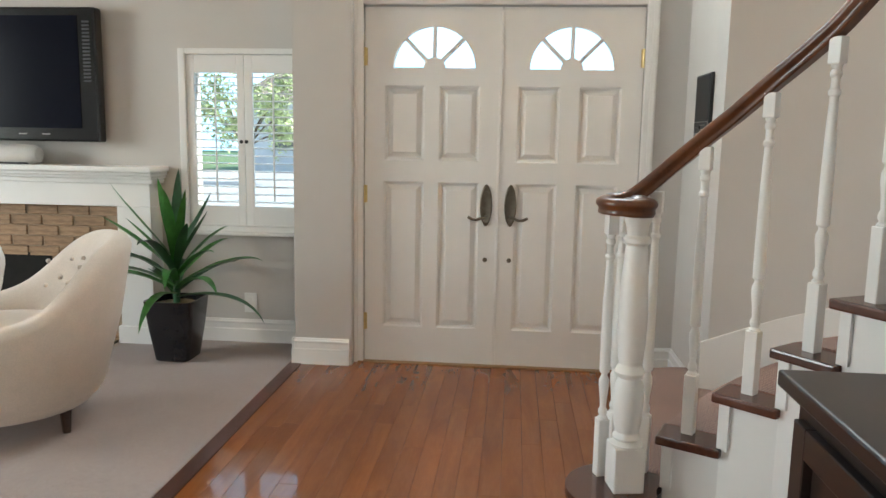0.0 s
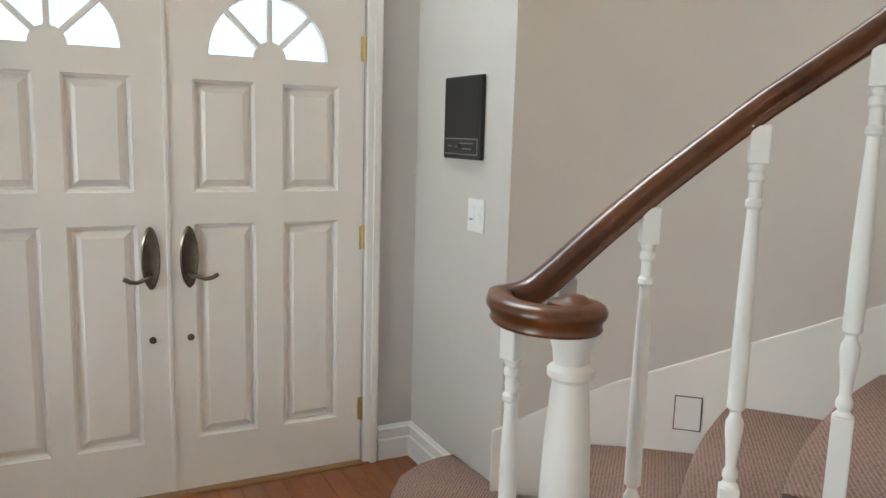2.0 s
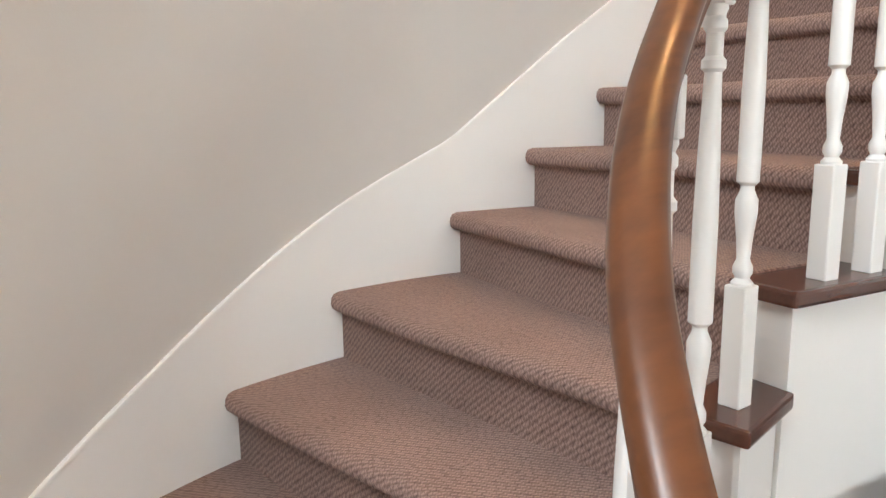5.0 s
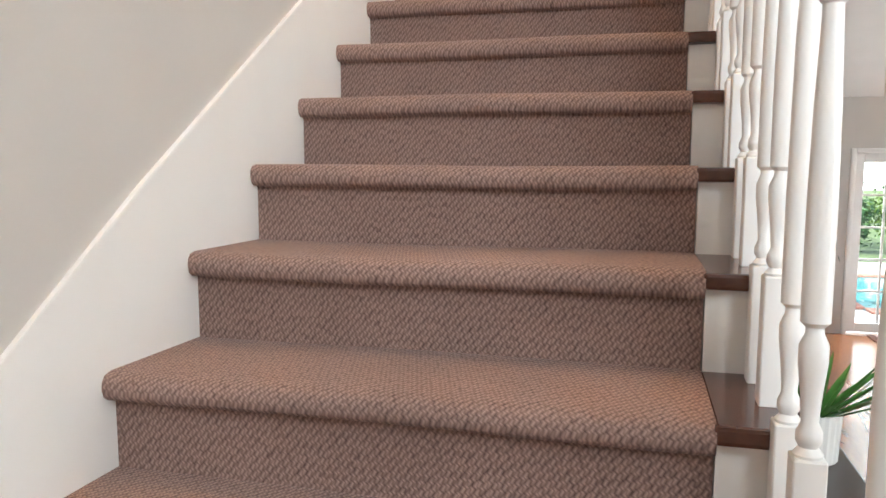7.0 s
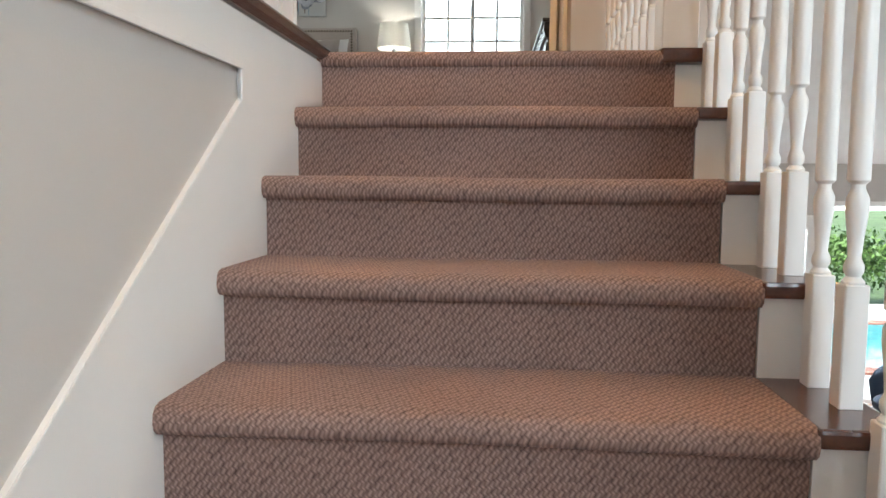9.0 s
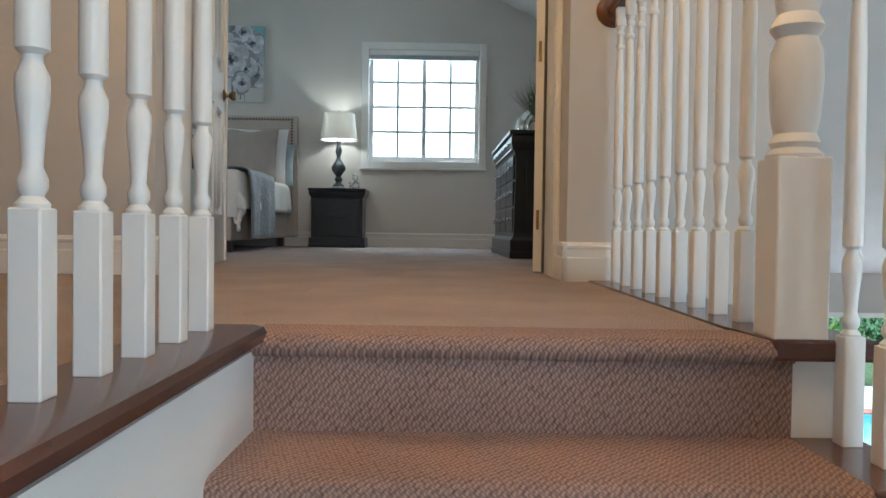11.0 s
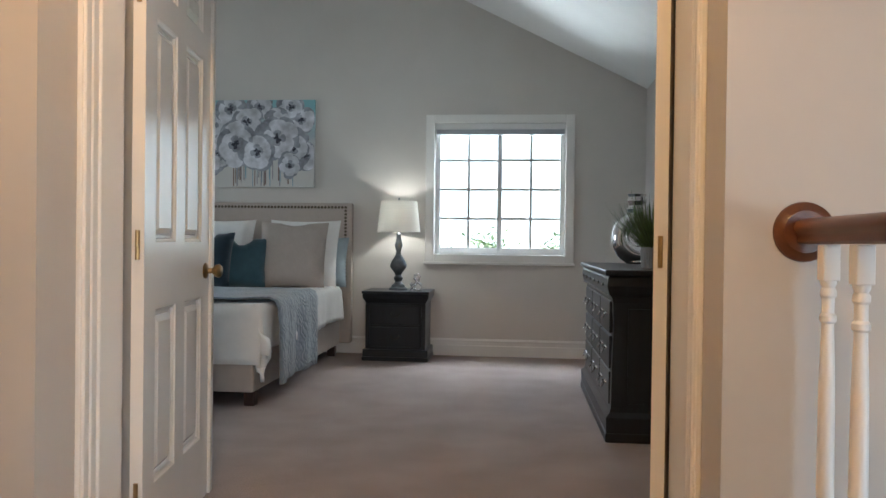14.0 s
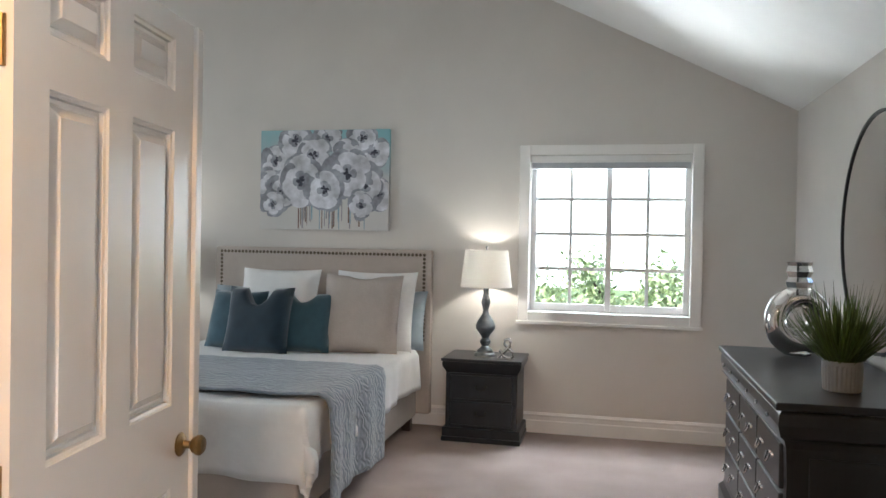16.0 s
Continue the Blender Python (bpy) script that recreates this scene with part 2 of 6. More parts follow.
def lathe(profile, seg=16, at=(0, 0, 0), bm=None, squash=(1, 1)):
    """profile: (radius, z) from bottom to top, turned about z."""
    bm = bm or bmesh.new()
    rings = []
    for r, z in profile:
        rings.append([bm.verts.new((at[0] + squash[0] * max(r, 1e-4) * math.cos(2 * math.pi * i / seg), at[1] + squash[1] * max(r, 1e-4) * math.sin(2 * math.pi * i / seg), at[2] + z)) for i in range(seg)])
    for a, b in zip(rings, rings[1:]):
        for i in range(seg):
            bm.faces.new((a[i], a[(i + 1) % seg], b[(i + 1) % seg], b[i]))
    bm.faces.new(rings[0][::-1])
    bm.faces.new(rings[-1])
    return bm


def sweep(path, section, up=(0, 0, 1), bm=None, close=False):
    """A section of (side, height) points carried along a path, kept upright."""
    bm = bm or bmesh.new()
    pts = [Vector(p) for p in path]
    n = len(pts)
    rings = []
    for i, p in enumerate(pts):
        d = (pts[min(i + 1, n - 1)] - pts[max(i - 1, 0)]).normalized()
        s = d.cross(Vector(up)).normalized()
        u = s.cross(d).normalized()
        rings.append([bm.verts.new(p + s * a + u * b) for a, b in section])
    k = len(section)
    for a, b in zip(rings, rings[1:]):
        for i in range(k):
            bm.faces.new((a[i], a[(i + 1) % k], b[(i + 1) % k], b[i]))
    bm.faces.new(rings[0][::-1])
    bm.faces.new(rings[-1])
    return bm


def tube(path, radius, seg=8, bm=None):
    return sweep(path, [(radius * math.cos(2 * math.pi * i / seg), radius * math.sin(2 * math.pi * i / seg)) for i in range(seg)], up=(0.03, 0.05, 1), bm=bm)


def structure(name, bm, mat, label="", category=""):
    ob = part(name, bm, mat)
    return tagged(ob, label or name.replace("_", " "), category or "wall", kind="structure")


def wall_y(name, x0, x1, y0, y1, z0, z1, holes, mat, label):
    """A wall that runs along x, with openings (x0, x1, z0, z1) through it."""
    xs = sorted({x0, x1, *(v for h in holes for v in h[:2])})
    zs = sorted({z0, z1, *(v for h in holes for v in h[2:])})
    bm = bmesh.new()
    for xa, xb in zip(xs, xs[1:]):
        for za, zb in zip(zs, zs[1:]):
            cx, cz = (xa + xb) / 2, (za + zb) / 2
            if not any(h[0] < cx < h[1] and h[2] < cz < h[3] for h in holes):
                block(xa, xb, y0, y1, za, zb, bm=bm)
    bmesh.ops.remove_doubles(bm, verts=bm.verts, dist=1e-5)
    return structure(name, bm, mat, label, "wall")


def wall_x(name, x0, x1, y0, y1, z0, z1, mat, label):
    return structure(name, block(x0, x1, y0, y1, z0, z1), mat, label, "wall")


# ---- plan ----
UP = 2.70            # upper floor
RISE, GOING = 0.18, 0.268
CX, CY = 0.40, 2.00  # centre of the stair's curve
RW, RC, RN = 1.95, 0.933, 0.80   # radii: wall, carpet's edge, tread's tip
STAIR_WALL = CX + RW
CEILING = 5.14
DOOR_Y = 4.56


def theta(k):
    return radians(67 - 13 * (k - 2))


def radius(r, an):
    """The curve tightens towards its foot: a nominal distance from the centre, as it is at that angle."""
    f = min(1.0, max(0.0, an / radians(27)))
    inner = 0.80 - 0.06 * f * f * (3 - 2 * f)
    outer = 1.95 - 0.06 * min(1.0, max(0.0, an / radians(68.7)))
    return inner + (r - 0.80) / 1.15 * (outer - inner)


def on_curve(r, an):
    q = radius(r, an)
    return CX + q * math.cos(an), CY + q * math.sin(an)


def step_y(k):
    return 2.03 - GOING * (k - 7)


def at_step(k, r):
    """Where the nosing of step k lies at a distance r from the curve's centre."""
    if k >= 7:
        return Vector((CX + r, step_y(k), 0))
    skew = radians((0, 4, 8, 9, 9, 5.5, 2.3)[k]) * max(0.0, (r - RC) / (RW - RC))
    return Vector((*on_curve(r, theta(k) - skew), 0))


# ---- structure, ground floor ----
structure("floor", block(-6.2, 4.8, -6.2, 5.2, -0.30, -0.02), material("subfloor", (0.12, 0.06, 0.03), 0.6, grain=0.1), "dark timber subfloor under planks and carpet", "floor")
structure("floor_carpet", block(-6.0, -1.0, -6.0, 4.85, -0.02, 0.012, 0.006), CARPET_LIV, "pale taupe carpet of the living room", "carpet")
structure("floor_border", block(-1.0, -0.93, -6.0, 4.47, -0.02, 0.009), BORDER, "dark wooden border strip between carpet and planks", "trim")
structure("floor_rear", block(-0.93, 1.2, -6.0, 0.3, -0.02, -0.003), wood_material("rear_floor", (0.25, 0.088, 0.028), (0.15, 0.046, 0.014), 0.2, "Y"), "polished reddish-brown wooden floor", "floor")

# the upper opening is assumed, out of view, cut for the added foyer lamp
wall_y("wall_front", -0.64, 1.17, DOOR_Y, DOOR_Y + 0.2, 0, CEILING, [(-0.59, 0.935, 0, 2.02), (-0.5, 0.85, 2.9, 4.6)], WALL, "greige painted wall round the front doors")
structure("wall_pier", block(-0.97, -0.64, 4.465, 5.05, 0, CEILING, 0.004), WALL, "greige painted pier beside the front doors", "wall")
wall_y("wall_living_front", -6.2, -0.97, 4.85, 5.05, 0, CEILING, [(-1.74, -1.02, 0.74, 1.78)], WALL, "greige painted wall with a shuttered window")
bm = bmesh.new()
for ya, yb, za, zb in ((-6.2, 0.4, 0, CEILING), (3.4, 4.85, 0, CEILING), (0.4, 3.4, 0, 0.85), (0.4, 3.4, 2.5, CEILING)):
    block(-6.2, -6.0, ya, yb, za, zb, bm=bm)
structure("wall_left", bm, WALL, "greige painted side wall of the living room with a window", "wall")
wall_y("wall_rear", -6.0, 0.95, -6.2, -6.0, 0, 2.55, [(-4.4, -1.42, 0, 2.15), (-1.36, -0.72, 0, 1.95), (0.02, 0.62, 0.85, 1.90)], WALL, "greige painted rear wall with glazed openings")
BOX_X, BOX_Y = 1.165, 3.798      # end of the wall with the intercom
wall_x("wall_intercom", BOX_X, BOX_X + 0.2, BOX_Y, DOOR_Y + 0.2, 0, CEILING, WALL, "greige painted wall with an intercom panel")

# ---- the stair and upper floor: built round their own origin, then set in place ----
SHIFT = Vector((0.047, 0.042, 0))
PIVOT, TURN = Vector((2.25, -6.93, 0)), radians(1.4)   # the upper rooms stand a little askew to the stair
built = set(bpy.data.objects)


def set_in_place(askew=False):
    """Moves what was built since the last call to the stair's place in the house."""
    m = Matrix.Translation(SHIFT)
    if askew:
        m = m @ Matrix.Translation(PIVOT) @ Matrix.Rotation(TURN, 4, "Z") @ Matrix.Translation(-PIVOT)
    for ob in bpy.data.objects:
        if ob not in built and ob.parent is None:
            ob.matrix_basis = m @ ob.matrix_basis
    built.update(bpy.data.objects)


end_an = math.atan2(BOX_Y - SHIFT.y - CY, BOX_X - SHIFT.x - CX)
arc = [on_curve(RW, a) for a in np.linspace(end_an, 0, 40)]
outer = [on_curve(RW + 0.16, a) for a in np.linspace(0, end_an - 0.12, 24)]
curved = structure("wall_stair_curve", prism([*arc, *outer, (arc[0][0] + 0.19, arc[0][1] + 0.02)], 0, CEILING), WALL, "greige plastered wall curving round the stair", "wall")
curved.data.polygons.foreach_set("use_smooth", [abs(p.normal.z) < 0.5 for p in curved.data.polygons])
curved.data.set_sharp_from_angle(angle=radians(20))
wall_x("wall_stair", STAIR_WALL, STAIR_WALL + 0.16, -0.114, CY, 0, UP - 0.02, WALL, "greige painted wall beside the stair")
wall_x("wall_under_stair", 1.235, 1.30, -1.73, 1.6, 0, 1.0, WALL, "white wall closing the space under the stair")
wall_y("wall_under_bedroom", 0.95, 5.6, -1.75, -1.6, 0, UP - 0.3, [], WALL, "greige painted wall below the bedroom")
# ceilings
structure("ceiling", block(-6.2, 7.2, -1.0, 5.05, CEILING, CEILING + 0.1), CEIL, "white painted ceiling high over the foyer", "ceiling")
bm = bmesh.new()
lo = [bm.verts.new(v) for v in ((-6.2, -6.2, 2.45), (0.79, -6.2, 2.45), (0.79, -1.0, CEILING), (-6.2, -1.0, CEILING))]
hi = [bm.verts.new(v) for v in ((-6.2, -6.2, 2.6), (0.79, -6.2, 2.6), (0.79, -1.0, CEILING + 0.1), (-6.2, -1.0, CEILING + 0.1))]
bm.faces.new(lo)
bm.faces.new(hi[::-1])
for i in range(4):
    bm.faces.new((lo[i], hi[i], hi[(i + 1) % 4], lo[(i + 1) % 4]))
structure("ceiling_living", bm, CEIL, "white sloping ceiling of the living room", "ceiling")

# ---- structure, upper floor ----
LAND_Y = step_y(15)
structure("floor_upper_hall", block(STAIR_WALL + 0.08, 5.6, -1.78, 5.05, UP - 0.28, UP, 0.004), CARPET_UP, "taupe ribbed carpet of the upper hall", "carpet")
structure("floor_landing", block(1.345, STAIR_WALL + 0.08, -1.78, LAND_Y - 0.03, UP - 0.28, UP), CARPET_UP, "taupe ribbed carpet of the landing", "carpet")
structure("floor_bedroom", block(0.80, 8.5, -7.3, -1.78, UP - 0.28, UP), CARPET_UP, "taupe ribbed carpet of the bedroom", "carpet")
set_in_place()
wall_x("wall_bedroom_side", 0.79, 0.95, -7.08, -1.73, 0, 8.0, WALL, "greige painted wall between living room void and bedroom")
DL, DR, DY = 3.272, 1.651, -2.19     # bedroom double door: jamb faces and plane
RETL, RETR = 3.295, 1.633            # return walls before the doors
wall_y("wall_landing_right", 0.95, RETR, -1.905, -1.725, UP - 0.4, 6.0, [], WALL, "warm greige wall where the landing rail ends")
wall_x("wall_door_right", 1.46, RETR, DY, -1.905, UP, 6.0, WALL, "greige return wall beside the bedroom doors")
wall_y("wall_landing_left", RETL, 5.6, -1.99, -1.813, UP, 6.0, [], WALL, "warm greige wall of the upper hall")
wall_x("wall_door_left", RETL, 3.5, DY, -1.99, UP, 6.0, WALL, "greige return wall beside the bedroom doors")
wall_y("wall_bedroom_front", 0.95, 8.2, DY - 0.10, DY, UP, 8.0, [(RETR, RETL, UP, UP + 2.06)], WALL_BED, "greige wall with the double bedroom doors")
wall_y("wall_bedroom_far", 0.95, 8.2, -7.11, -6.93, UP - 0.3, 8.0, [(1.66, 2.85, UP + 0.93, UP + 2.13)], WALL_BED, "greige bedroom wall with a window")
bm = bmesh.new()
for ya, yb, za, zb in ((-7.08, -5.6, UP, 8.0), (-3.6, -2.28, UP, 8.0), (-5.6, -3.6, UP, UP + 0.75), (-5.6, -3.6, UP + 2.15, 8.0)):
    block(8.2, 8.4, ya, yb, za, zb, bm=bm)
structure("wall_bedroom_left", bm, WALL_BED, "greige side wall of the bedroom with a window", "wall")
wall_x("wall_hall_left", 5.6, 5.8, -1.95, 5.05, UP - 0.3, CEILING, WALL, "greige side wall of the upper hall")
wall_y("wall_hall_end", 2.51, 5.8, 4.85, 5.05, UP - 0.3, CEILING, [], WALL, "greige end wall of the upper hall")
structure("ceiling_hall", block(0.95, 5.8, -2.4, -1.0, CEILING, CEILING + 0.1), CEIL, "white ceiling over the landing", "ceiling")
for nm, pts in (("ceiling_bedroom_slope", ((0.95, 5.13), (4.60, 6.955))), ("ceiling_bedroom_far_slope", ((4.60, 6.955), (8.25, 5.13)))):
    bm = bmesh.new()
    (xa, za), (xb, zb) = pts
    v = [bm.verts.new(p) for p in ((xa, -7.05, za), (xb, -7.05, zb), (xb, -2.3, zb), (xa, -2.3, za), (xa, -7.05, za + 0.12), (xb, -7.05, zb + 0.12), (xb, -2.3, zb + 0.12), (xa, -2.3, za + 0.12))]
    for f in ((0, 1, 2, 3), (7, 6, 5, 4), (0, 4, 5, 1), (1, 5, 6, 2), (2, 6, 7, 3), (3, 7, 4, 0)):
        bm.faces.new([v[i] for i in f])
    structure(nm, bm, CEIL, "white sloping bedroom ceiling", "ceiling")

# ---- baseboards and casings ----
BASE = [(0, 0), (0.018, 0), (0.018, 0.092), (0.011, 0.098), (0.011, 0.128), (0.017, 0.133), (0.017, 0.141), (0.008, 0.146), (0.005, 0.154), (0.0, 0.157)]


def baseboard(name, path, z=0.0, label="white moulded baseboard"):
    """Runs along a wall, which lies to the left of the path."""
    ob = part(name, sweep([(x, y, z) for x, y in path], BASE), TRIM, smooth=30)
    return tagged(ob, label, "baseboard", kind="structure")


def mitred(name, path, z=0.0):
    """One baseboard for each straight run of the path."""
    for (xa, ya), (xb, yb) in zip(path, path[1:]):
        baseboard(name, [(xa, ya), (xb, yb)], z)


mitred("baseboard", [(5.6, -1.813), (RETL - 0.018, -1.813)], UP)
mitred("baseboard", [(RETL, -1.795), (RETL, -1.985)], UP)
mitred("baseboard", [(RETR, -1.90), (RETR, -1.707)], UP)
mitred("baseboard", [(RETR + 0.018, -1.725), (1.40, -1.725)], UP)
mitred("baseboard", [(8.2, -6.93), (0.95, -6.93)], UP)
mitred("baseboard", [(0.95, -6.93), (0.95, -2.4)], UP)


set_in_place(True)


def casing(name, x0, x1, y, z0, z1, side, width=0.085, thick=0.02, label="white moulded door casing"):
    """Upright and head boards round an opening in a wall along x; side: the way they stand out."""
    root = thing(name, label, "door casing", kind="structure")
    for i, (a, b, c, d) in enumerate(((x0 - width, x0, z0, z1 + width), (x1, x1 + width, z0, z1 + width), (x0, x1, z1, z1 + width))):
        ya, yb = sorted((y, y + side * thick))
        bm = block(a, b, ya, yb, c, d, 0.005)
        e = 0.012
        ya, yb = sorted((y + side * thick, y + side * (thick + 0.008)))
        if i < 2:
            block(a + 0.008 if i == 0 else b - 0.036, a + 0.036 if i == 0 else b - 0.008, ya, yb, c, d - e, 0.003, bm=bm)
        else:
            block(a, b, ya, yb, d - 0.036, d - 0.008, 0.003, bm=bm)
        part("casing_board", bm, TRIM, root)
    return root


# ---- staircase ----
stair = thing("staircase", "curved staircase with taupe loop carpet, stained tread ends and white stringer", "staircase", kind="structure")


def carpet_step(k):
    """Riser, rounded nosing and tread, stretched from the carpet's edge to the wall."""
    z1, z0 = k * RISE, (k - 1) * RISE
    rows = []
    for i in range(9):
        f = i / 8
        r = RC + (RW + 0.004 - RC) * f
        a, b = at_step(k, r), at_step(k + 1, r)
        d = (b - a).normalized()
        run = (b - a).length
        wob = 0.0015 * math.sin(7 * f + k * 2.1)
        prof = [(0.034, z0 - 0.01), (0.033, z1 - 0.055), (0.028, z1 - 0.050), (0.012, z1 - 0.049), (0.002, z1 - 0.041), (-0.002, z1 - 0.028), (0.0, z1 - 0.013), (0.008, z1 - 0.003), (0.024, z1 + 0.001), (run + 0.04, z1), (run + 0.04, z0 - 0.01)]
        rows.append([(a.x + d.x * (s + wob), a.y + d.y * (s + wob), z + wob) for s, z in prof])
    n = len(rows[0])
    verts = [v for row in rows for v in row]
    faces = [(i * n + j, i * n + (j + 1) % n, (i + 1) * n + (j + 1) % n, (i + 1) * n + j) for i in range(8) for j in range(n)]
    faces += [tuple(range(n))[::-1], tuple(8 * n + j for j in range(n))]
    bm = bmesh.new()
    bm.from_mesh(mesh_of("carpet_step", verts, faces))
    return bm


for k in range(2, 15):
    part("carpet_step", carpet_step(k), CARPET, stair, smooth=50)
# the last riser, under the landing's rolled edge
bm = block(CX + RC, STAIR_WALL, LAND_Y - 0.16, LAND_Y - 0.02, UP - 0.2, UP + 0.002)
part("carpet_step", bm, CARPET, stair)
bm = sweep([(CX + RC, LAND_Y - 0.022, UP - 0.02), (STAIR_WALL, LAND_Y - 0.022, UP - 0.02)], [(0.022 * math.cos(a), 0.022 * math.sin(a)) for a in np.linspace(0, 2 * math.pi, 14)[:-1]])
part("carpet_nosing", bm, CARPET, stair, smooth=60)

# first step: wide, with a rounded carpet end towards the door
first = []
ca, sa = math.cos(theta(1)), math.sin(theta(1))
for r in np.linspace(RC, 1.86, 6):
    first.append(on_curve(r, theta(1)))
ex, ey = first[-1]
bx1, by1 = BOX_X - SHIFT.x, BOX_Y - SHIFT.y
first += [(ex + 0.05, ey + 0.12), (ex + 0.13, ey + 0.23), (ex + 0.23, ey + 0.295), (ex + 0.32, ey + 0.32), (bx1 - 0.002, ey + 0.325), (bx1 - 0.002, by1 - 0.02)]
for r in (1.6, 1.2, RC):
    first.append(on_curve(r, theta(2) - 0.05 - radians(8) * max(0.0, (r - RC) / (RW - RC))))
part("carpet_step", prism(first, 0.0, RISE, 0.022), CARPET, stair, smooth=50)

# stained tread ends with a returned nosing


def tread_end(k):
    a, b = at_step(k, RN), at_step(k, RC + 0.004)
    c, d = at_step(k + 1, RC + 0.004), at_step(k + 1, RN)
    back = (d - a).normalized() * 0.035
    poly = [(a.x, a.y), (b.x, b.y), (c.x + back.x, c.y + back.y), (d.x + back.x, d.y + back.y)]
    bm = prism(poly, k * RISE - 0.032, k * RISE - 0.002)
    bmesh.ops.bevel(bm, geom=list(bm.edges), offset=0.007, segments=2, affect="EDGES", profile=0.6)
    return bm


for k in range(2, 15):
    part("tread_end", tread_end(k), TREADWOOD, stair)
# landing's wooden edge under the rail
RAIL_A, RAIL_B = Vector((1.324, -0.17, UP)), Vector((1.339, -1.752, UP))
poly = [(RN + CX - 0.02, LAND_Y), (1.375, LAND_Y), (1.400, -0.30), (1.420, -1.75), (1.22, -1.75)]
bm = prism(poly, UP - 0.035, UP + 0.006)
bmesh.ops.bevel(bm, geom=list(bm.edges), offset=0.007, segments=2, affect="EDGES", profile=0.6)
part("landing_nosing", bm, TREADWOOD, stair)

# starting step's wooden bullnose
NEWEL = (0.598, 2.674)
bn = [(NEWEL[0] + 0.19 * math.cos(a), NEWEL[1] + 0.19 * math.sin(a)) for a in np.linspace(radians(100), radians(300), 22)]
p2, p1 = at_step(2, RC + 0.004), at_step(1, RC + 0.004)
q2 = at_step(2, RN + 0.01)
bn += [(q2.x - 0.0, q2.y - 0.02), (p2.x + 0.03, p2.y - 0.03), (p1.x, p1.y)]
part("tread_end", prism(bn, RISE - 0.034, RISE - 0.002, 0.008), TREADWOOD, stair)
inset = [(NEWEL[0] + (x - NEWEL[0]) * 0.86, NEWEL[1] + (y - NEWEL[1]) * 0.86) for x, y in bn]
part("riser", prism(inset, 0.0, RISE - 0.034), TRIM, stair)

# white open stringer below the tread ends: one face block a step, with its little riser board
RS = RN + 0.03
for k in range(2, 15):
    a, b = at_step(k, RS), at_step(k + 1, RS)
    a2, b2 = at_step(k, RC - 0.002), at_step(k + 1, RC - 0.002)
    f = (b - a).normalized() * 0.028
    low = max(0.0, (k - 4) * RISE)
    poly = [(a.x + f.x, a.y + f.y), (a2.x + f.x, a2.y + f.y), (b2.x + f.x, b2.y + f.y), (b.x + f.x, b.y + f.y)]
    part("stringer_block", prism(poly, low, k * RISE - 0.033), TRIM, stair)
    # mitred riser return, a slim upright strip at the front of each step
    g = (b - a).normalized()
    s = Vector((g.y, -g.x, 0)) * (1 if Vector((g.y, -g.x, 0)).dot(Vector((CX, CY, 0)) - a) > 0 else -1)
    c0 = a + f - g * 0.006
    poly = [(c0.x, c0.y), (c0.x + s.x * 0.010, c0.y + s.y * 0.010), (c0.x + s.x * 0.010 + g.x * 0.034, c0.y + s.y * 0.010 + g.y * 0.034), (c0.x + g.x * 0.034, c0.y + g.y * 0.034)]
    part("riser_return", prism(poly, (k - 1) * RISE, k * RISE - 0.034), TRIM, stair)
bm = prism([(1.22, LAND_Y - 0.03), (1.344, LAND_Y - 0.03), (1.344, -1.75), (1.22, -1.75)], UP - 0.34, UP - 0.037)
part("landing_fascia", bm, TRIM, stair)

# skirt board on the wall, with a small cap moulding
def skirt_top(i):
    """Point (x, y) and height of the skirt's top at i, where whole numbers are the nosings."""
    k = int(math.floor(i))
    f = i - k
    p = at_step(k, RW).lerp(at_step(k + 1, RW), f)
    if i < 7:
        an = theta(k) + (theta(k + 1) - theta(k)) * f if k < 6 else theta(6) * (1 - f)
        p = Vector((*on_curve(RW, an), 0)) + Vector((0, 0.03 * f if k == 6 else 0, 0))
    return p.x, p.y, i * RISE + float(np.interp(i, [1.9, 2.6, 3.5, 4.2, 5.0, 5.7, 6.3, 7.0, 8.5], [0.062, 0.078, 0.070, 0.078, 0.108, 0.155, 0.190, 0.210, 0.235]))


tops = [skirt_top(i) for i in np.linspace(1.87, 12.58, 90)]


def skirt_mesh(tops, thick):
    bm = bmesh.new()
    rings = []
    for x, y, z in tops:
        if y > CY:
            nx, ny = (CX - x) / RW, (CY - y) / RW
        else:
            nx, ny = -1.0, 0.0
        low = max(0.0, z - 0.75)
        rings.append([bm.verts.new((x + nx * o, y + ny * o, zz)) for o, zz in ((-0.005, low), (thick, low), (thick, z), (-0.005, z))])
    for a, b in zip(rings, rings[1:]):
        for i in range(4):
            bm.faces.new((a[i], a[(i + 1) % 4], b[(i + 1) % 4], b[i]))
    bm.faces.new(rings[0][::-1])
    bm.faces.new(rings[-1])
    return bm


part("skirt_board", skirt_mesh(tops, 0.010), TRIM, stair, smooth=25)
capline = []
for x, y, z in tops:
    nx, ny = ((CX - x) / RW, (CY - y) / RW) if y > CY else (-1.0, 0.0)
    capline.append((x + nx * 0.006, y + ny * 0.006, z))
CAP = [(-0.009, -0.013), (0.0045, -0.013), (0.0052, -0.007), (0.0046, -0.002), (0.002, 0.0006), (-0.009, 0.001)]
part("skirt_cap", sweep(capline, CAP), TRIM, stair, smooth=35)
kx, ky, kz = tops[-1]
FASCIA = UP - 0.135
part("skirt_board", block(STAIR_WALL - 0.010, STAIR_WALL + 0.002, LAND_Y - 0.02, ky, UP - 1.0, FASCIA + 0.004), TRIM, stair)
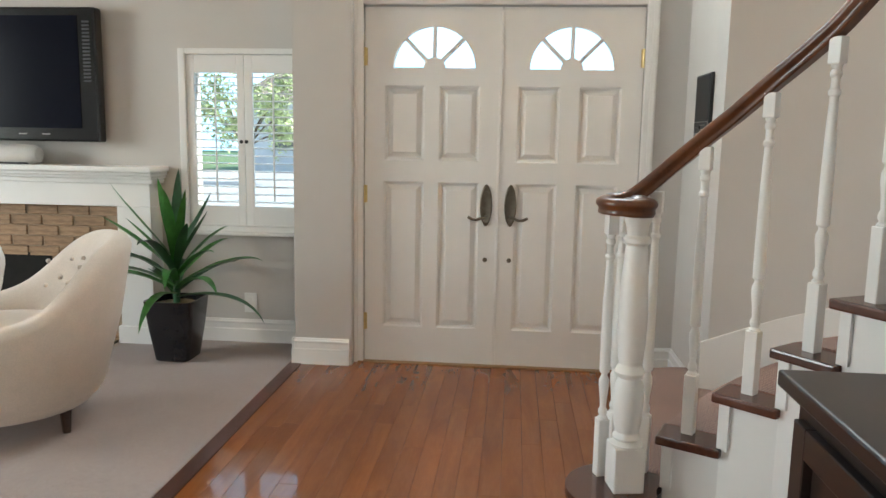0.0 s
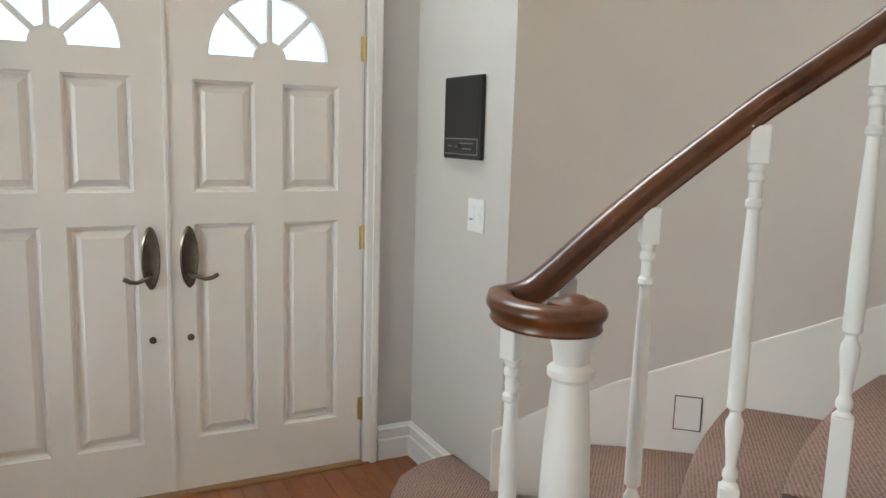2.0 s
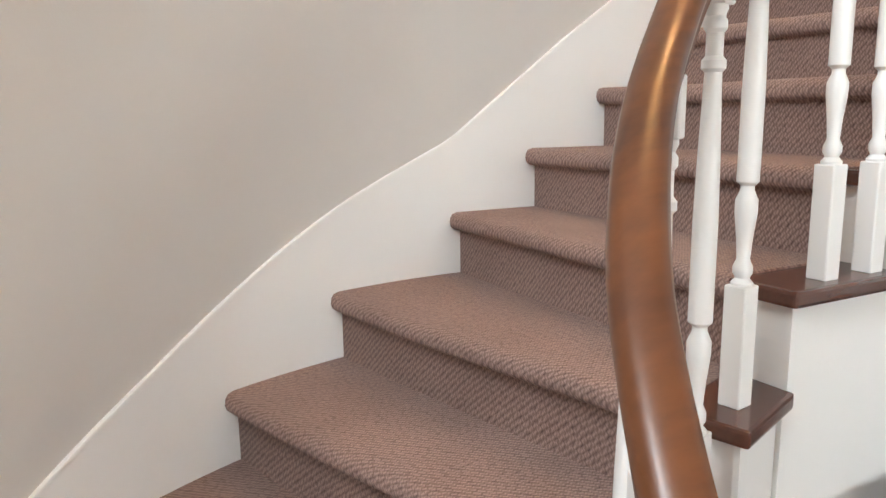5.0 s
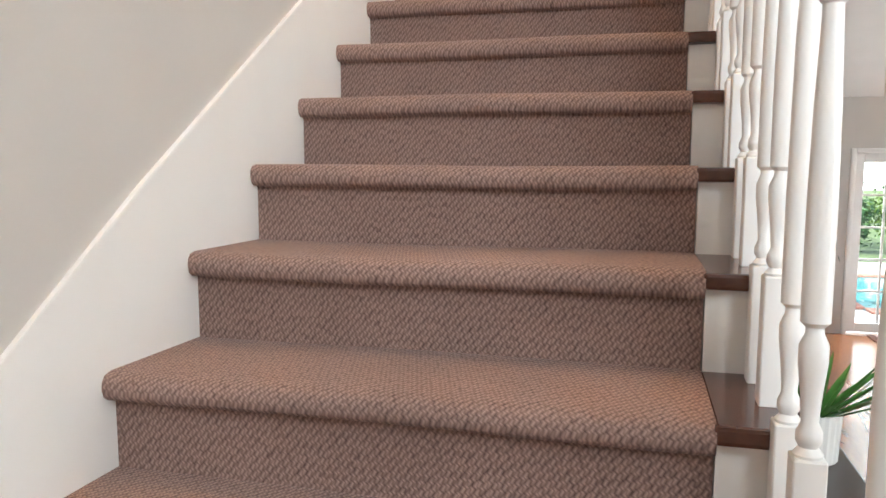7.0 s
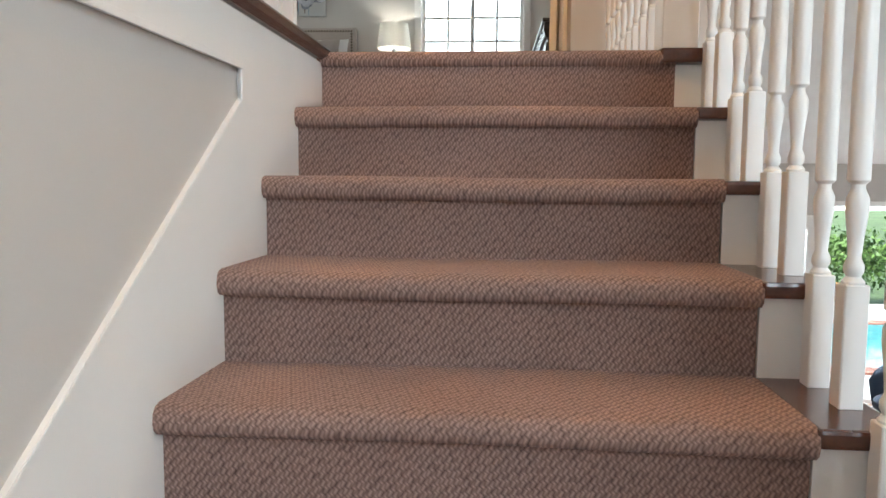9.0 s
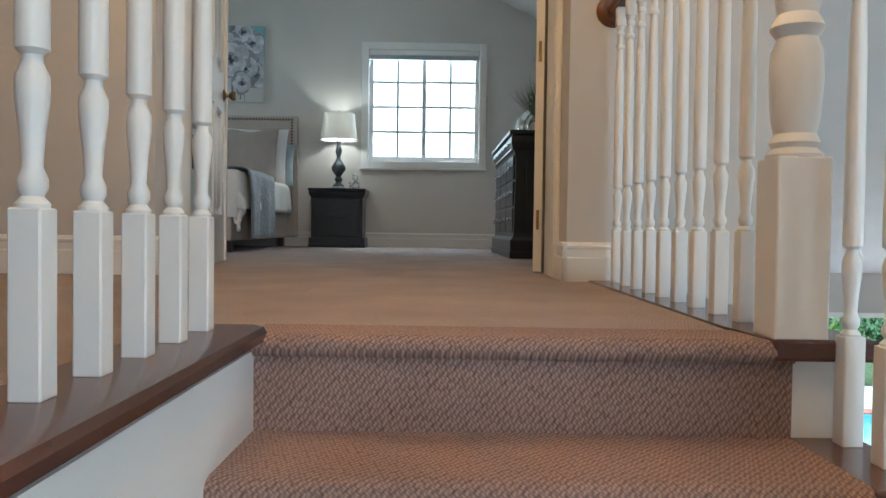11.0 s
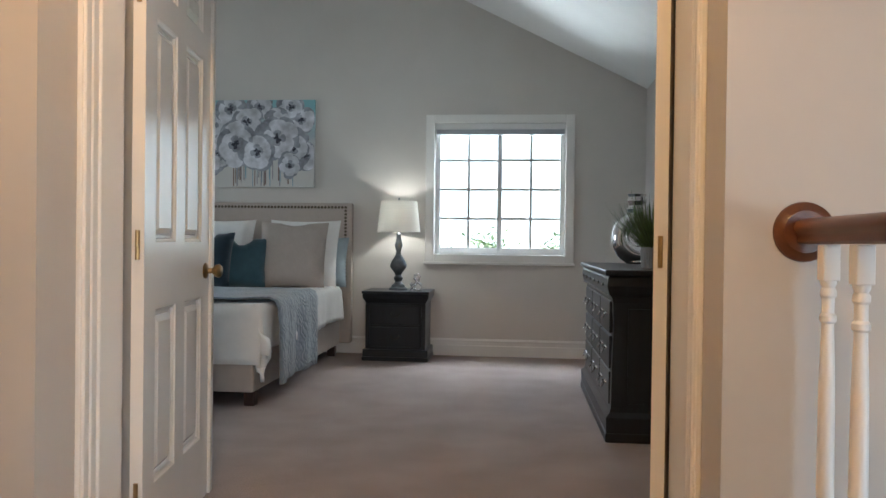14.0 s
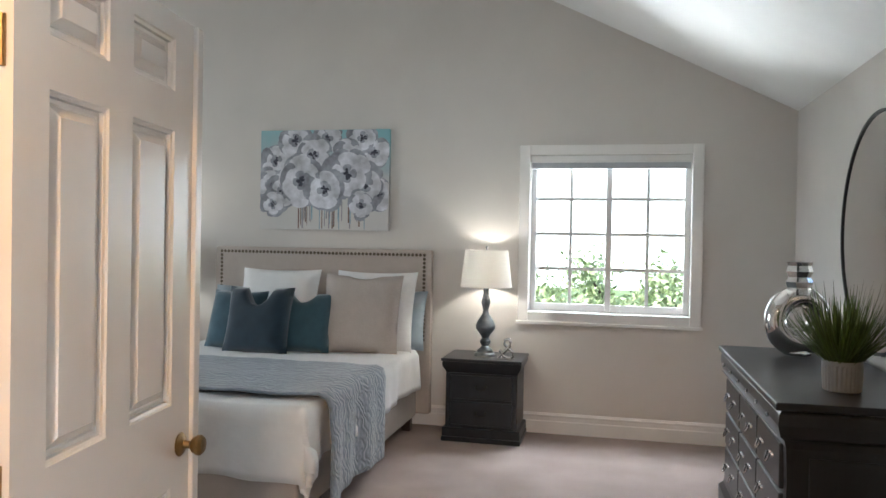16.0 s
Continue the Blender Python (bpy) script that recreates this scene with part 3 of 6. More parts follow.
part("fascia_board", block(STAIR_WALL - 0.0098, STAIR_WALL + 0.002, LAND_Y - 0.02, 2.35, FASCIA, UP - 0.03), TRIM, stair)
part("skirt_cap", block(STAIR_WALL - 0.0145, STAIR_WALL - 0.008, ky - 0.002, ky + 0.012, kz - 0.004, FASCIA - 0.008, 0.002), TRIM, stair)
part("skirt_cap", block(STAIR_WALL - 0.0145, STAIR_WALL - 0.008, ky - 0.002, 2.2, FASCIA - 0.008, FASCIA + 0.006, 0.002), TRIM, stair)
HALLCAP = [(-0.075, -0.022), (0.075, -0.022), (0.092, -0.012), (0.095, 0.004), (0.088, 0.014), (0.07, 0.018), (-0.07, 0.018), (-0.075, 0.010)]
part("hall_nosing", sweep([(STAIR_WALL + 0.06, 2.3, UP), (STAIR_WALL + 0.06, LAND_Y - 0.02, UP)], HALLCAP), TREADWOOD, stair, smooth=30)

# ---- railings ----
def baluster_mesh(length, name="baluster", s=0.019):
    """Square foot, turned vase and tapering shaft, square head."""
    foot, head = 0.20, 0.072
    bm = block(-s, s, -s, s, 0, foot, 0.002, 1)
    block(-s * 0.95, s * 0.95, -s * 0.95, s * 0.95, length - head, length, 0.002, 1, bm=bm)
    t = length - head
    prof = [(0.0175, foot - 0.004), (0.019, foot + 0.004), (0.012, foot + 0.012), (0.0165, foot + 0.020), (0.0165, foot + 0.030), (0.011, foot + 0.042), (0.0135, foot + 0.075), (0.0185, foot + 0.115), (0.0185, foot + 0.135), (0.0115, foot + 0.150), (0.0115, foot + 0.157), (0.0185, foot + 0.163), (0.0185, foot + 0.175), (0.0185, foot + 0.30), (0.0165, t - 0.20), (0.0130, t - 0.105), (0.0125, t - 0.085), (0.0175, t - 0.080), (0.0175, t - 0.070), (0.0125, t - 0.064), (0.0125, t - 0.035), (0.0165, t - 0.030), (0.0165, t - 0.020), (0.0125, t - 0.014), (0.0165, t - 0.006), (0.0165, t + 0.004)]
    lathe([(r * 0.92, z) for r, z in prof], 12, bm=bm)
    me = bpy.data.meshes.new(name)
    bmesh.ops.recalc_face_normals(bm, faces=bm.faces)
    bm.to_mesh(me)
    bm.free()
    me.polygons.foreach_set("use_smooth", [True] * len(me.polygons))
    me.set_sharp_from_angle(angle=radians(35))
    me.materials.append(TRIM)
    return me


def newel_mesh(length, s=0.050, foot=0.15):
    bm = block(-s, s, -s, s, 0, foot, 0.003, 1)
    t = length
    prof = [(0.050, foot - 0.004), (0.052, foot + 0.006), (0.040, foot + 0.018), (0.046, foot + 0.028), (0.038, foot + 0.045), (0.044, foot + 0.075), (0.049, foot + 0.15), (0.046, foot + 0.20), (0.036, foot + 0.225), (0.044, foot + 0.235), (0.049, foot + 0.245), (0.044, foot + 0.256), (0.036, foot + 0.27), (0.039, foot + 0.285), (0.045, foot + 0.34), (0.047, foot + 0.42), (0.043, t - 0.22), (0.035, t - 0.11), (0.032, t - 0.095), (0.043, t - 0.085), (0.043, t - 0.072), (0.032, t - 0.062), (0.035, t - 0.035), (0.041, t - 0.018), (0.044, t)]
    return lathe(prof, 24, bm=bm)


RAIL = [(-0.020, -0.030), (0.020, -0.030), (0.024, -0.024), (0.021, -0.014), (0.024, -0.006), (0.031, 0.002), (0.033, 0.012), (0.028, 0.024), (0.016, 0.031), (0.0, 0.033), (-0.016, 0.031), (-0.028, 0.024), (-0.033, 0.012), (-0.031, 0.002), (-0.024, -0.006), (-0.021, -0.014), (-0.024, -0.024)]
RAIL = [(a * 0.82, b * 0.86) for a, b in RAIL]
RAIL_UP = 0.843      # rail's middle above the line of nosings


def rail_radius(an):
    return 0.845 + 0.042 * min(1.0, max(0.0, an / radians(55)))


stair_rail = thing("stair_railing", "stained wooden handrail on white turned balusters with a volute end", "railing")
path = []
# volute: curls from the newel's top outwards on to the stair's curve
zv = RISE + 0.920
a0 = radians(81)
e = Vector((*on_curve(rail_radius(a0), a0), 0))
cv = Vector((NEWEL[0], NEWEL[1], 0))
start_an = math.atan2(e.y - cv.y, e.x - cv.x)
r_out = (e - cv).length
for i in range(32):
    f = i / 32
    an = start_an + (1 - f) * radians(330)
    path.append((cv.x + (0.030 + (r_out - 0.030) * f ** 3.8) * math.cos(an), cv.y + (0.030 + (r_out - 0.030) * f ** 3.8) * math.sin(an), zv))


def rail_dip(i):
    """The rail lies a little lower over the winders than over the straight flight."""
    return float(np.interp(i, [2.0, 2.5, 3.5, 4.5, 6.2, 8.5], [-0.035, -0.030, -0.010, 0.030, 0.055, 0.0]))


def zrail(i):
    return i * RISE + RAIL_UP - rail_dip(i)


for i in range(0, 60):
    an = a0 + (radians(1) - a0) * i / 59
    step = 2 + (67 - math.degrees(an)) / 13
    z = zv + 0.5 * (zrail(step) - zv + math.sqrt((zrail(step) - zv) ** 2 + 0.0009))
    path.append((*on_curve(rail_radius(an), an), z))
for y in np.linspace(1.95, -0.10, 14):
    path.append((CX + 0.845, y, zrail(7 + (2.03 - y) / GOING)))
path.append((CX + 0.85, -0.16, path[-1][2] + 0.02))
handrail = part("handrail", sweep(path, RAIL), RAILWOOD, stair_rail, "glossy stained wooden handrail", smooth=40)
part("volute_cap", lathe([(0.046, -0.03), (0.052, -0.02), (0.050, 0.0), (0.053, 0.012), (0.046, 0.026), (0.026, 0.031), (0.020, 0.036), (0.0, 0.037)], 24, (NEWEL[0], NEWEL[1], zv)), RAILWOOD, stair_rail, smooth=40)
nw = part("newel_post", newel_mesh(0.897), TRIM, stair_rail, smooth=35)
nw.location = (NEWEL[0], NEWEL[1], RISE - 0.002)
nw.rotation_euler = (0, 0, radians(10))


def put_baluster(me, x, y, z, parent, turn=0.0):
    ob = new("baluster", me)
    ob.parent = parent
    ob.location, ob.rotation_euler = (x, y, z), (0, 0, turn)
    return ob


B_A, B_B = baluster_mesh(0.905), baluster_mesh(0.99)
B_V = baluster_mesh(0.897)
for k in range(2, 7):
    an = theta(k) - radians(6.2)
    put_baluster(baluster_mesh(0.902 - rail_dip(k + 0.5)), *on_curve(rail_radius(an), an), k * RISE - 0.003, stair_rail, an)
for k in range(7, 15):
    put_baluster(B_A if k > 8 else baluster_mesh(0.905 - rail_dip(k + 0.5)), CX + 0.845, step_y(k) - 0.128, k * RISE - 0.003, stair_rail)
    put_baluster(B_B if k > 8 else baluster_mesh(0.99 - rail_dip(k + 0.9)), CX + 0.845, step_y(k) - 0.255, k * RISE - 0.003, stair_rail)
for x, y, turn in ((0.530, 2.766, 0.3), (0.575, 2.832, 0.6)):
    put_baluster(B_V, x, y, RISE - 0.003, stair_rail, turn)
put_baluster(baluster_mesh(0.965), 0.680, 2.815, RISE - 0.003, stair_rail, 1.2)

landing_rail = thing("landing_railing", "dark handrail on white turned balusters along the landing", "railing")
H_L = 1.04
B_L = baluster_mesh(H_L, s=0.0175)
d = RAIL_B - RAIL_A
turn = math.atan2(d.y, d.x) - math.pi / 2
nw2 = part("newel_post", newel_mesh(1.12, 0.05, 0.34), TRIM, landing_rail, smooth=35)
nw2.location = (RAIL_A.x, RAIL_A.y, UP + 0.004)
for i in range(9):
    p = RAIL_B.lerp(RAIL_A, (0.147 + 0.1515 * i) / d.length)
    put_baluster(B_L, p.x, p.y, UP + 0.005, landing_rail, turn)
top = UP + H_L + 0.032
part("handrail", sweep([(RAIL_A.x, RAIL_A.y, top), (RAIL_B.x, RAIL_B.y + 0.02, top)], RAIL), RAILWOOD, landing_rail, "dark stained wooden handrail", smooth=40)
ros = lathe([(0.062, 0.0), (0.066, 0.006), (0.064, 0.014), (0.050, 0.020), (0.046, 0.024)], 28)
bmesh.ops.rotate(ros, cent=(0, 0, 0), matrix=Matrix.Rotation(radians(-90), 3, "X"), verts=ros.verts)
bmesh.ops.translate(ros, vec=(RAIL_B.x, RAIL_B.y, top), verts=ros.verts)
part("rosette", ros, RAILWOOD, landing_rail, smooth=40)

hall_rail = thing("hall_railing", "dark handrail on white turned balusters along the upper hall", "railing")
for i in range(16):
    put_baluster(B_L, STAIR_WALL + 0.06, LAND_Y + 0.07 + 0.1345 * i, UP + 0.017, hall_rail)
part("handrail", sweep([(STAIR_WALL + 0.06, LAND_Y - 0.04, top + 0.012), (STAIR_WALL + 0.06, 2.3, top + 0.012)], RAIL), RAILWOOD, hall_rail, smooth=40)
set_in_place()

# ---- baseboards and casings of the foyer ----
mitred("baseboard", [(-0.97, 4.85), (-1.91, 4.85)][::-1])
mitred("baseboard", [(-0.986, 4.465), (-0.655, 4.465)])
mitred("baseboard", [(-0.97, 4.85), (-0.97, 4.449)])
mitred("baseboard", [(1.005, DOOR_Y), (BOX_X, DOOR_Y)])
mitred("baseboard", [(BOX_X, DOOR_Y), (BOX_X, BOX_Y)])
casing("trim_front_door", -0.59, 0.935, DOOR_Y, 0, 2.02, -1, 0.065)

# ---- front doors ----
def panelled(bm, x0, x1, z0, z1, panels, y0, y1, depth=0.012):
    """Stiles and rails round sunk panels, each with a raised and bevelled field; the face is at y0, the way to -y."""
    xs = sorted({x0, x1, *(v for p in panels for v in p[:2])})
    zs = sorted({z0, z1, *(v for p in panels for v in p[2:])})
    for xa, xb in zip(xs, xs[1:]):
        for za, zb in zip(zs, zs[1:]):
            cx, cz = (xa + xb) / 2, (za + zb) / 2
            if not any(p[0] < cx < p[1] and p[2] < cz < p[3] for p in panels):
                block(xa, xb, y0, y1, za, zb, bm=bm)
    bmesh.ops.remove_doubles(bm, verts=bm.verts, dist=1e-5)


def sunk_panel(x0, x1, z0, z1, y0, y1, sgn=1):
    """Sloping moulding round a sunk field that rises again in the middle."""
    bm = bmesh.new()
    loops = []
    for ins, dep in ((0.0, 0.0), (0.003, 0.005), (0.010, 0.008), (0.012, 0.022), (0.020, 0.022), (0.042, 0.007), (0.045, 0.004)):
        loops.append([bm.verts.new((x, y0 + dep * sgn, z)) for x, z in ((x0 + ins, z0 + ins), (x1 - ins, z0 + ins), (x1 - ins, z1 - ins), (x0 + ins, z1 - ins))])
    for a, b in zip(loops, loops[1:]):
        for i in range(4):
            bm.faces.new((a[i], a[(i + 1) % 4], b[(i + 1) % 4], b[i]))
    bm.faces.new(loops[-1])
    back = [bm.verts.new((x, y1, z)) for x, z in ((x0, z0), (x1, z0), (x1, z1), (x0, z1))]
    bm.faces.new(back[::-1])
    for i in range(4):
        bm.faces.new((loops[0][i], back[i], back[(i + 1) % 4], loops[0][(i + 1) % 4]))
    return bm


def front_leaf(name, x0, x1, hinge_x, handle_x, sgn):
    cx = (x0 + x1) / 2
    root = thing(name, "white panelled front door with a fan light and bronze lever handle", "door", "pair of front doors", kind="structure")
    y0, y1 = DOOR_Y + 0.012, DOOR_Y + 0.055
    fx, fz, fr = (-0.1995 if sgn < 0 else 0.552), 1.684, 0.226
    p = [(x0 + 0.115, x0 + 0.338, 1.178, 1.590), (x1 - 0.338, x1 - 0.115, 1.178, 1.590), (x0 + 0.108, x0 + 0.338, 0.220, 1.058), (x1 - 0.338, x1 - 0.108, 0.220, 1.058)]
    if sgn > 0:
        p = [(x0 + 0.09, x0 + 0.318, *p[0][2:]), (x1 - 0.335, x1 - 0.110, *p[0][2:]), (x0 + 0.09, x0 + 0.318, *p[2][2:]), (x1 - 0.335, x1 - 0.110, *p[2][2:])]
    top = (fx - fr - 0.02, fx + fr + 0.02, fz, fz + fr + 0.02)
    bm = bmesh.new()
    panelled(bm, x0 + 0.002, x1 - 0.002, 0.012, 2.012, [*p, top], y0, y1)
    # the board round the half-round light
    n = 24
    arcs = [(fx + fr * math.cos(math.pi * i / n), fz + fr * math.sin(math.pi * i / n)) for i in range(n + 1)]
    rect = []
    for x, z in arcs:
        dx, dz = x - fx, z - fz
        s = min((fr + 0.02) / max(abs(dx), 1e-6), (fr + 0.02) / max(dz, 1e-6))
        rect.append((fx + dx * s, fz + dz * s))
    for y, flip in ((y0, 1), (y1, 0)):
        a = [bm.verts.new((x, y, z)) for x, z in arcs]
        b = [bm.verts.new((x, y, z)) for x, z in rect]
        for i in range(n):
            bm.faces.new((a[i], a[i + 1], b[i + 1], b[i]))
        if flip:
            af = a
    for i in range(n):
        bm.faces.new((af[i], af[i + 1], a[i + 1], a[i]))
    for sx in (-1, 1):
        block(fx + sx * fr if sx > 0 else fx - fr - 0.02, fx + fr + 0.02 if sx > 0 else fx - fr, y0 + 0.001, y1, fz, fz + 0.002, bm=bm)
    part("leaf", bm, DOORWHITE, root)
    for q in p:
        part("panel", sunk_panel(*q, y0, y1 - 0.004), DOORWHITE, root)
    # spokes, hub and rim of the light
    for deg in (45, 90, 135):
        a = radians(deg)
        bm = block(0.05, fr + 0.004, -0.015, 0.015, -0.011, 0.011, 0.003, 1)
        bmesh.ops.rotate(bm, cent=(0, 0, 0), matrix=Matrix.Rotation(-a, 3, "Y"), verts=bm.verts)
        bmesh.ops.translate(bm, vec=(fx, y0 + 0.018, fz), verts=bm.verts)
        part("spoke", bm, DOORWHITE, root)
    hub = [(fx + 0.062 * math.cos(math.pi * i / 12), fz + 0.062 * math.sin(math.pi * i / 12)) for i in range(13)]
    bm = bmesh.new()
    a = [bm.verts.new((x, y0 + 0.004, z)) for x, z in hub]
    b = [bm.verts.new((x, y0 + 0.034, z)) for x, z in hub]
    bm.faces.new(a)
    bm.faces.new(b[::-1])
    for i in range(13):
        bm.faces.new((a[i], b[i], b[(i + 1) % 13], a[(i + 1) % 13]))
    part("hub", bm, DOORWHITE, root)
    for lo, hi in ((0, 45), (45, 90), (90, 135), (135, 180)):
        bm = bmesh.new()
        v = [bm.verts.new((fx + r * math.cos(radians(d)), y0 + 0.020, fz + r * math.sin(radians(d)))) for r, d in [(0.05, lo), *((fr, lo + (hi - lo) * i / 8) for i in range(9)), (0.05, hi)]]
        bm.faces.new(v)
        g = part("pane", bm, GLASS, root)
        g.visible_shadow = False
    # bronze escutcheon, lever, keyhole
    bm = bmesh.new()
    ov = [(handle_x + 0.034 * math.cos(t) * (1 - 0.15 * abs(math.sin(t)) ** 4), 0.935 + 0.118 * math.sin(t)) for t in np.linspace(0, 2 * math.pi, 28)[:-1]]
    rings = []
    for f, y in ((1.0, y0 + 0.0), (1.0, y0 - 0.006), (0.86, y0 - 0.011), (0.80, y0 - 0.010)):
        rings.append([bm.verts.new((handle_x + (x - handle_x) * f, y, 0.935 + (z - 0.935) * f)) for x, z in ov])
    for a, b in zip(rings, rings[1:]):
        for i in range(len(ov)):
            bm.faces.new((a[i], a[(i + 1) % len(ov)], b[(i + 1) % len(ov)], b[i]))
    bm.faces.new(rings[-1])
    plate = part("escutcheon", bm, BRONZE, root, "oval dark bronze escutcheon", smooth=40)
    lev = [(handle_x, y0 - 0.008, 0.872), (handle_x, y0 - 0.04, 0.872), (handle_x + sgn * 0.02, y0 - 0.052, 0.868), (handle_x + sgn * 0.05, y0 - 0.054, 0.857), (handle_x + sgn * 0.075, y0 - 0.054, 0.860), (handle_x + sgn * 0.098, y0 - 0.052, 0.872)]
    part("lever", tube(lev, 0.008), BRONZE, plate, smooth=60)
    bm = lathe([(0.013, 0), (0.013, 0.006), (0.0, 0.008)], 16)
    bmesh.ops.rotate(bm, cent=(0, 0, 0), matrix=Matrix.Rotation(radians(90), 3, "X"), verts=bm.verts)
    bmesh.ops.translate(bm, vec=(handle_x, y0 - 0.010, 1.00), verts=bm.verts)
    part("cylinder", bm, BRONZE, plate, smooth=50)
    bm = lathe([(0.013, 0), (0.013, 0.007), (0.006, 0.009), (0.0, 0.009)], 16)
    bmesh.ops.rotate(bm, cent=(0, 0, 0), matrix=Matrix.Rotation(radians(90), 3, "X"), verts=bm.verts)
    bmesh.ops.translate(bm, vec=(handle_x, y0, 0.625), verts=bm.verts)
    part("bolt", bm, BRONZE, root, smooth=50)
    for z in (0.245, 0.985, 1.745):
        bm = lathe([(0.0065, -0.05), (0.0065, 0.05)], 10, (hinge_x, y0 - 0.008, z))
        block(hinge_x - 0.014, hinge_x + 0.014, y0 - 0.006, y0 - 0.002, z - 0.048, z + 0.048, bm=bm)
        part("hinge", bm, BRASS, root, "brass hinge")
    return root


MID = 0.1725
front_leaf("door_1", -0.588, MID - 0.002, -0.585, MID - 0.068, -1)
front_leaf("door_2", MID + 0.002, 0.933, 0.930, MID + 0.068, 1)
structure("door_sill", block(-0.62, 0.96, DOOR_Y - 0.03, DOOR_Y + 0.06, 0.0, 0.012, 0.004), wood_material("sill_wood", (0.32, 0.17, 0.06), (0.18, 0.09, 0.03), 0.4, "X"), "worn wooden door sill", "sill")
part("astragal", block(MID - 0.012, MID + 0.004, DOOR_Y + 0.004, DOOR_Y + 0.012, 0.012, 2.0, 0.003), DOORWHITE, bpy.data.objects["door_1"])

# ---- shuttered window ----
def louvre_mesh(w, d=0.052, t=0.008):
    sec = [(-d / 2, 0), (-d / 4, t / 2), (d / 4, t / 2), (d / 2, 0), (d / 4, -t / 2), (-d / 4, -t / 2)]
    verts, n = [], len(sec)
    for x in (-w / 2, w / 2):
        verts += [(x, a, b) for a, b in sec]
    faces = [(i, (i + 1) % n, n + (i + 1) % n, n + i) for i in range(n)] + [tuple(range(n))[::-1], tuple(range(n, 2 * n))]
    me = mesh_of("louvre", verts, faces)
    me.materials.append(TRIM)
    return me


win1 = thing("window_1", "white window with half-open plantation shutters", "window", kind="structure")
for a, b, c, d in ((-1.785, -1.74, 0.705, 1.815), (-1.02, -0.975, 0.705, 1.815), (-1.74, -1.02, 1.78, 1.815), (-1.74, -1.02, 0.705, 0.745)):
    part("window_frame", block(a, b, 4.825, 4.865, c, d, 0.005), TRIM, win1)
part("window_sill", block(-1.81, -0.975, 4.795, 4.85, 0.69, 0.712, 0.006), TRIM, win1)
for sx, (xa, xb) in enumerate(((-1.738, -1.382), (-1.378, -1.022))):
    sh = new("shutter")
    sh.parent = win1
    wa, wb = xa + 0.048, xb - 0.045
    part("shutter_frame", block(xa, wa, 4.842, 4.868, 0.747, 1.778, 0.003), TRIM, sh)
    part("shutter_frame", block(wb, xb, 4.842, 4.868, 0.747, 1.778, 0.003), TRIM, sh)
    part("shutter_frame", block(wa, wb, 4.842, 4.868, 0.747, 0.868, 0.003), TRIM, sh)
    part("shutter_frame", block(wa, wb, 4.842, 4.868, 1.672, 1.778, 0.003), TRIM, sh)
    me = louvre_mesh(wb - wa)
    for i in range(17):
        o = new("louvre", me)
        o.parent, o.location, o.rotation_euler = sh, ((wa + wb) / 2, 4.868, 0.893 + i * 0.0472), (radians(3), 0, 0)
    part("tilt_rod", block((wa + wb) / 2 - 0.005, (wa + wb) / 2 + 0.005, 4.832, 4.841, 0.90, 1.66, 0.002), TRIM, sh)
    kx0 = xb - 0.014 if sx == 0 else xa + 0.014
    bm = lathe([(0.005, 0), (0.005, 0.012), (0.011, 0.018), (0.011, 0.024), (0.0, 0.028)], 12)
    bmesh.ops.rotate(bm, cent=(0, 0, 0), matrix=Matrix.Rotation(radians(90), 3, "X"), verts=bm.verts)
    bmesh.ops.translate(bm, vec=(kx0, 4.842, 1.262), verts=bm.verts)
    part("knob", bm, BLACK, sh, smooth=50)
g = part("pane", block(-1.74, -1.02, 4.99, 4.995, 0.74, 1.78), GLASS, win1)
g.visible_shadow = False

# ---- wall fittings of the foyer ----
bx = BOX_X
inter = thing("intercom", "black wall intercom panel with a ribbed speaker grille", "intercom")
part("body", block(bx - 0.018, bx - 0.001, 3.984, 4.272, 1.328, 1.628, 0.004), BLACK, inter)
for i in range(34):
    z = 1.415 + i * 0.0060
    part("rib", block(bx - 0.0205, bx - 0.0175, 4.0, 4.25, z, z + 0.0032), BLACK, inter)
part("control_frame", block(bx - 0.0205, bx - 0.0175, 4.002, 4.254, 1.344, 1.404, 0.001), material("silver_line", (0.30, 0.29, 0.28), 0.35, 0.8), inter, "thin silver frame line")
part("control_panel", block(bx - 0.0225, bx - 0.019, 4.006, 4.250, 1.348, 1.400, 0.001), BLACK, inter)
GREY = material("grey_print", (0.22, 0.21, 0.20), 0.5)
for ya, yb, z in ((4.03, 4.13, 1.384), (4.04, 4.11, 1.364), (4.15, 4.17, 1.372), (4.19, 4.225, 1.373)):
    part("marking", block(bx - 0.0235, bx - 0.0222, ya, yb, z, z + 0.004), GREY, inter)
part("dial", block(bx - 0.027, bx - 0.022, 4.125, 4.145, 1.368, 1.384, 0.003), BLACK, inter)
sw = thing("light_switch", "white double rocker light switch plate", "switch")
part("plate", block(bx - 0.007, bx - 0.001, 3.962, 4.080, 1.068, 1.190, 0.003), WHITEPL, sw)
part("rocker", block(bx - 0.010, bx - 0.006, 3.980, 4.012, 1.097, 1.162, 0.002), WHITEPL, sw)
part("dimmer", block(bx - 0.010, bx - 0.006, 4.030, 4.062, 1.097, 1.162, 0.002), WHITEPL, sw)
part("slider", block(bx - 0.013, bx - 0.009, 4.035, 4.057, 1.111, 1.117, 0.001), GREY, sw)
ow = thing("wall_outlet", "white wall outlet plate", "outlet")
part("plate", block(-1.405, -1.325, 4.842, 4.849, 0.20, 0.325, 0.003), WHITEPL, ow)
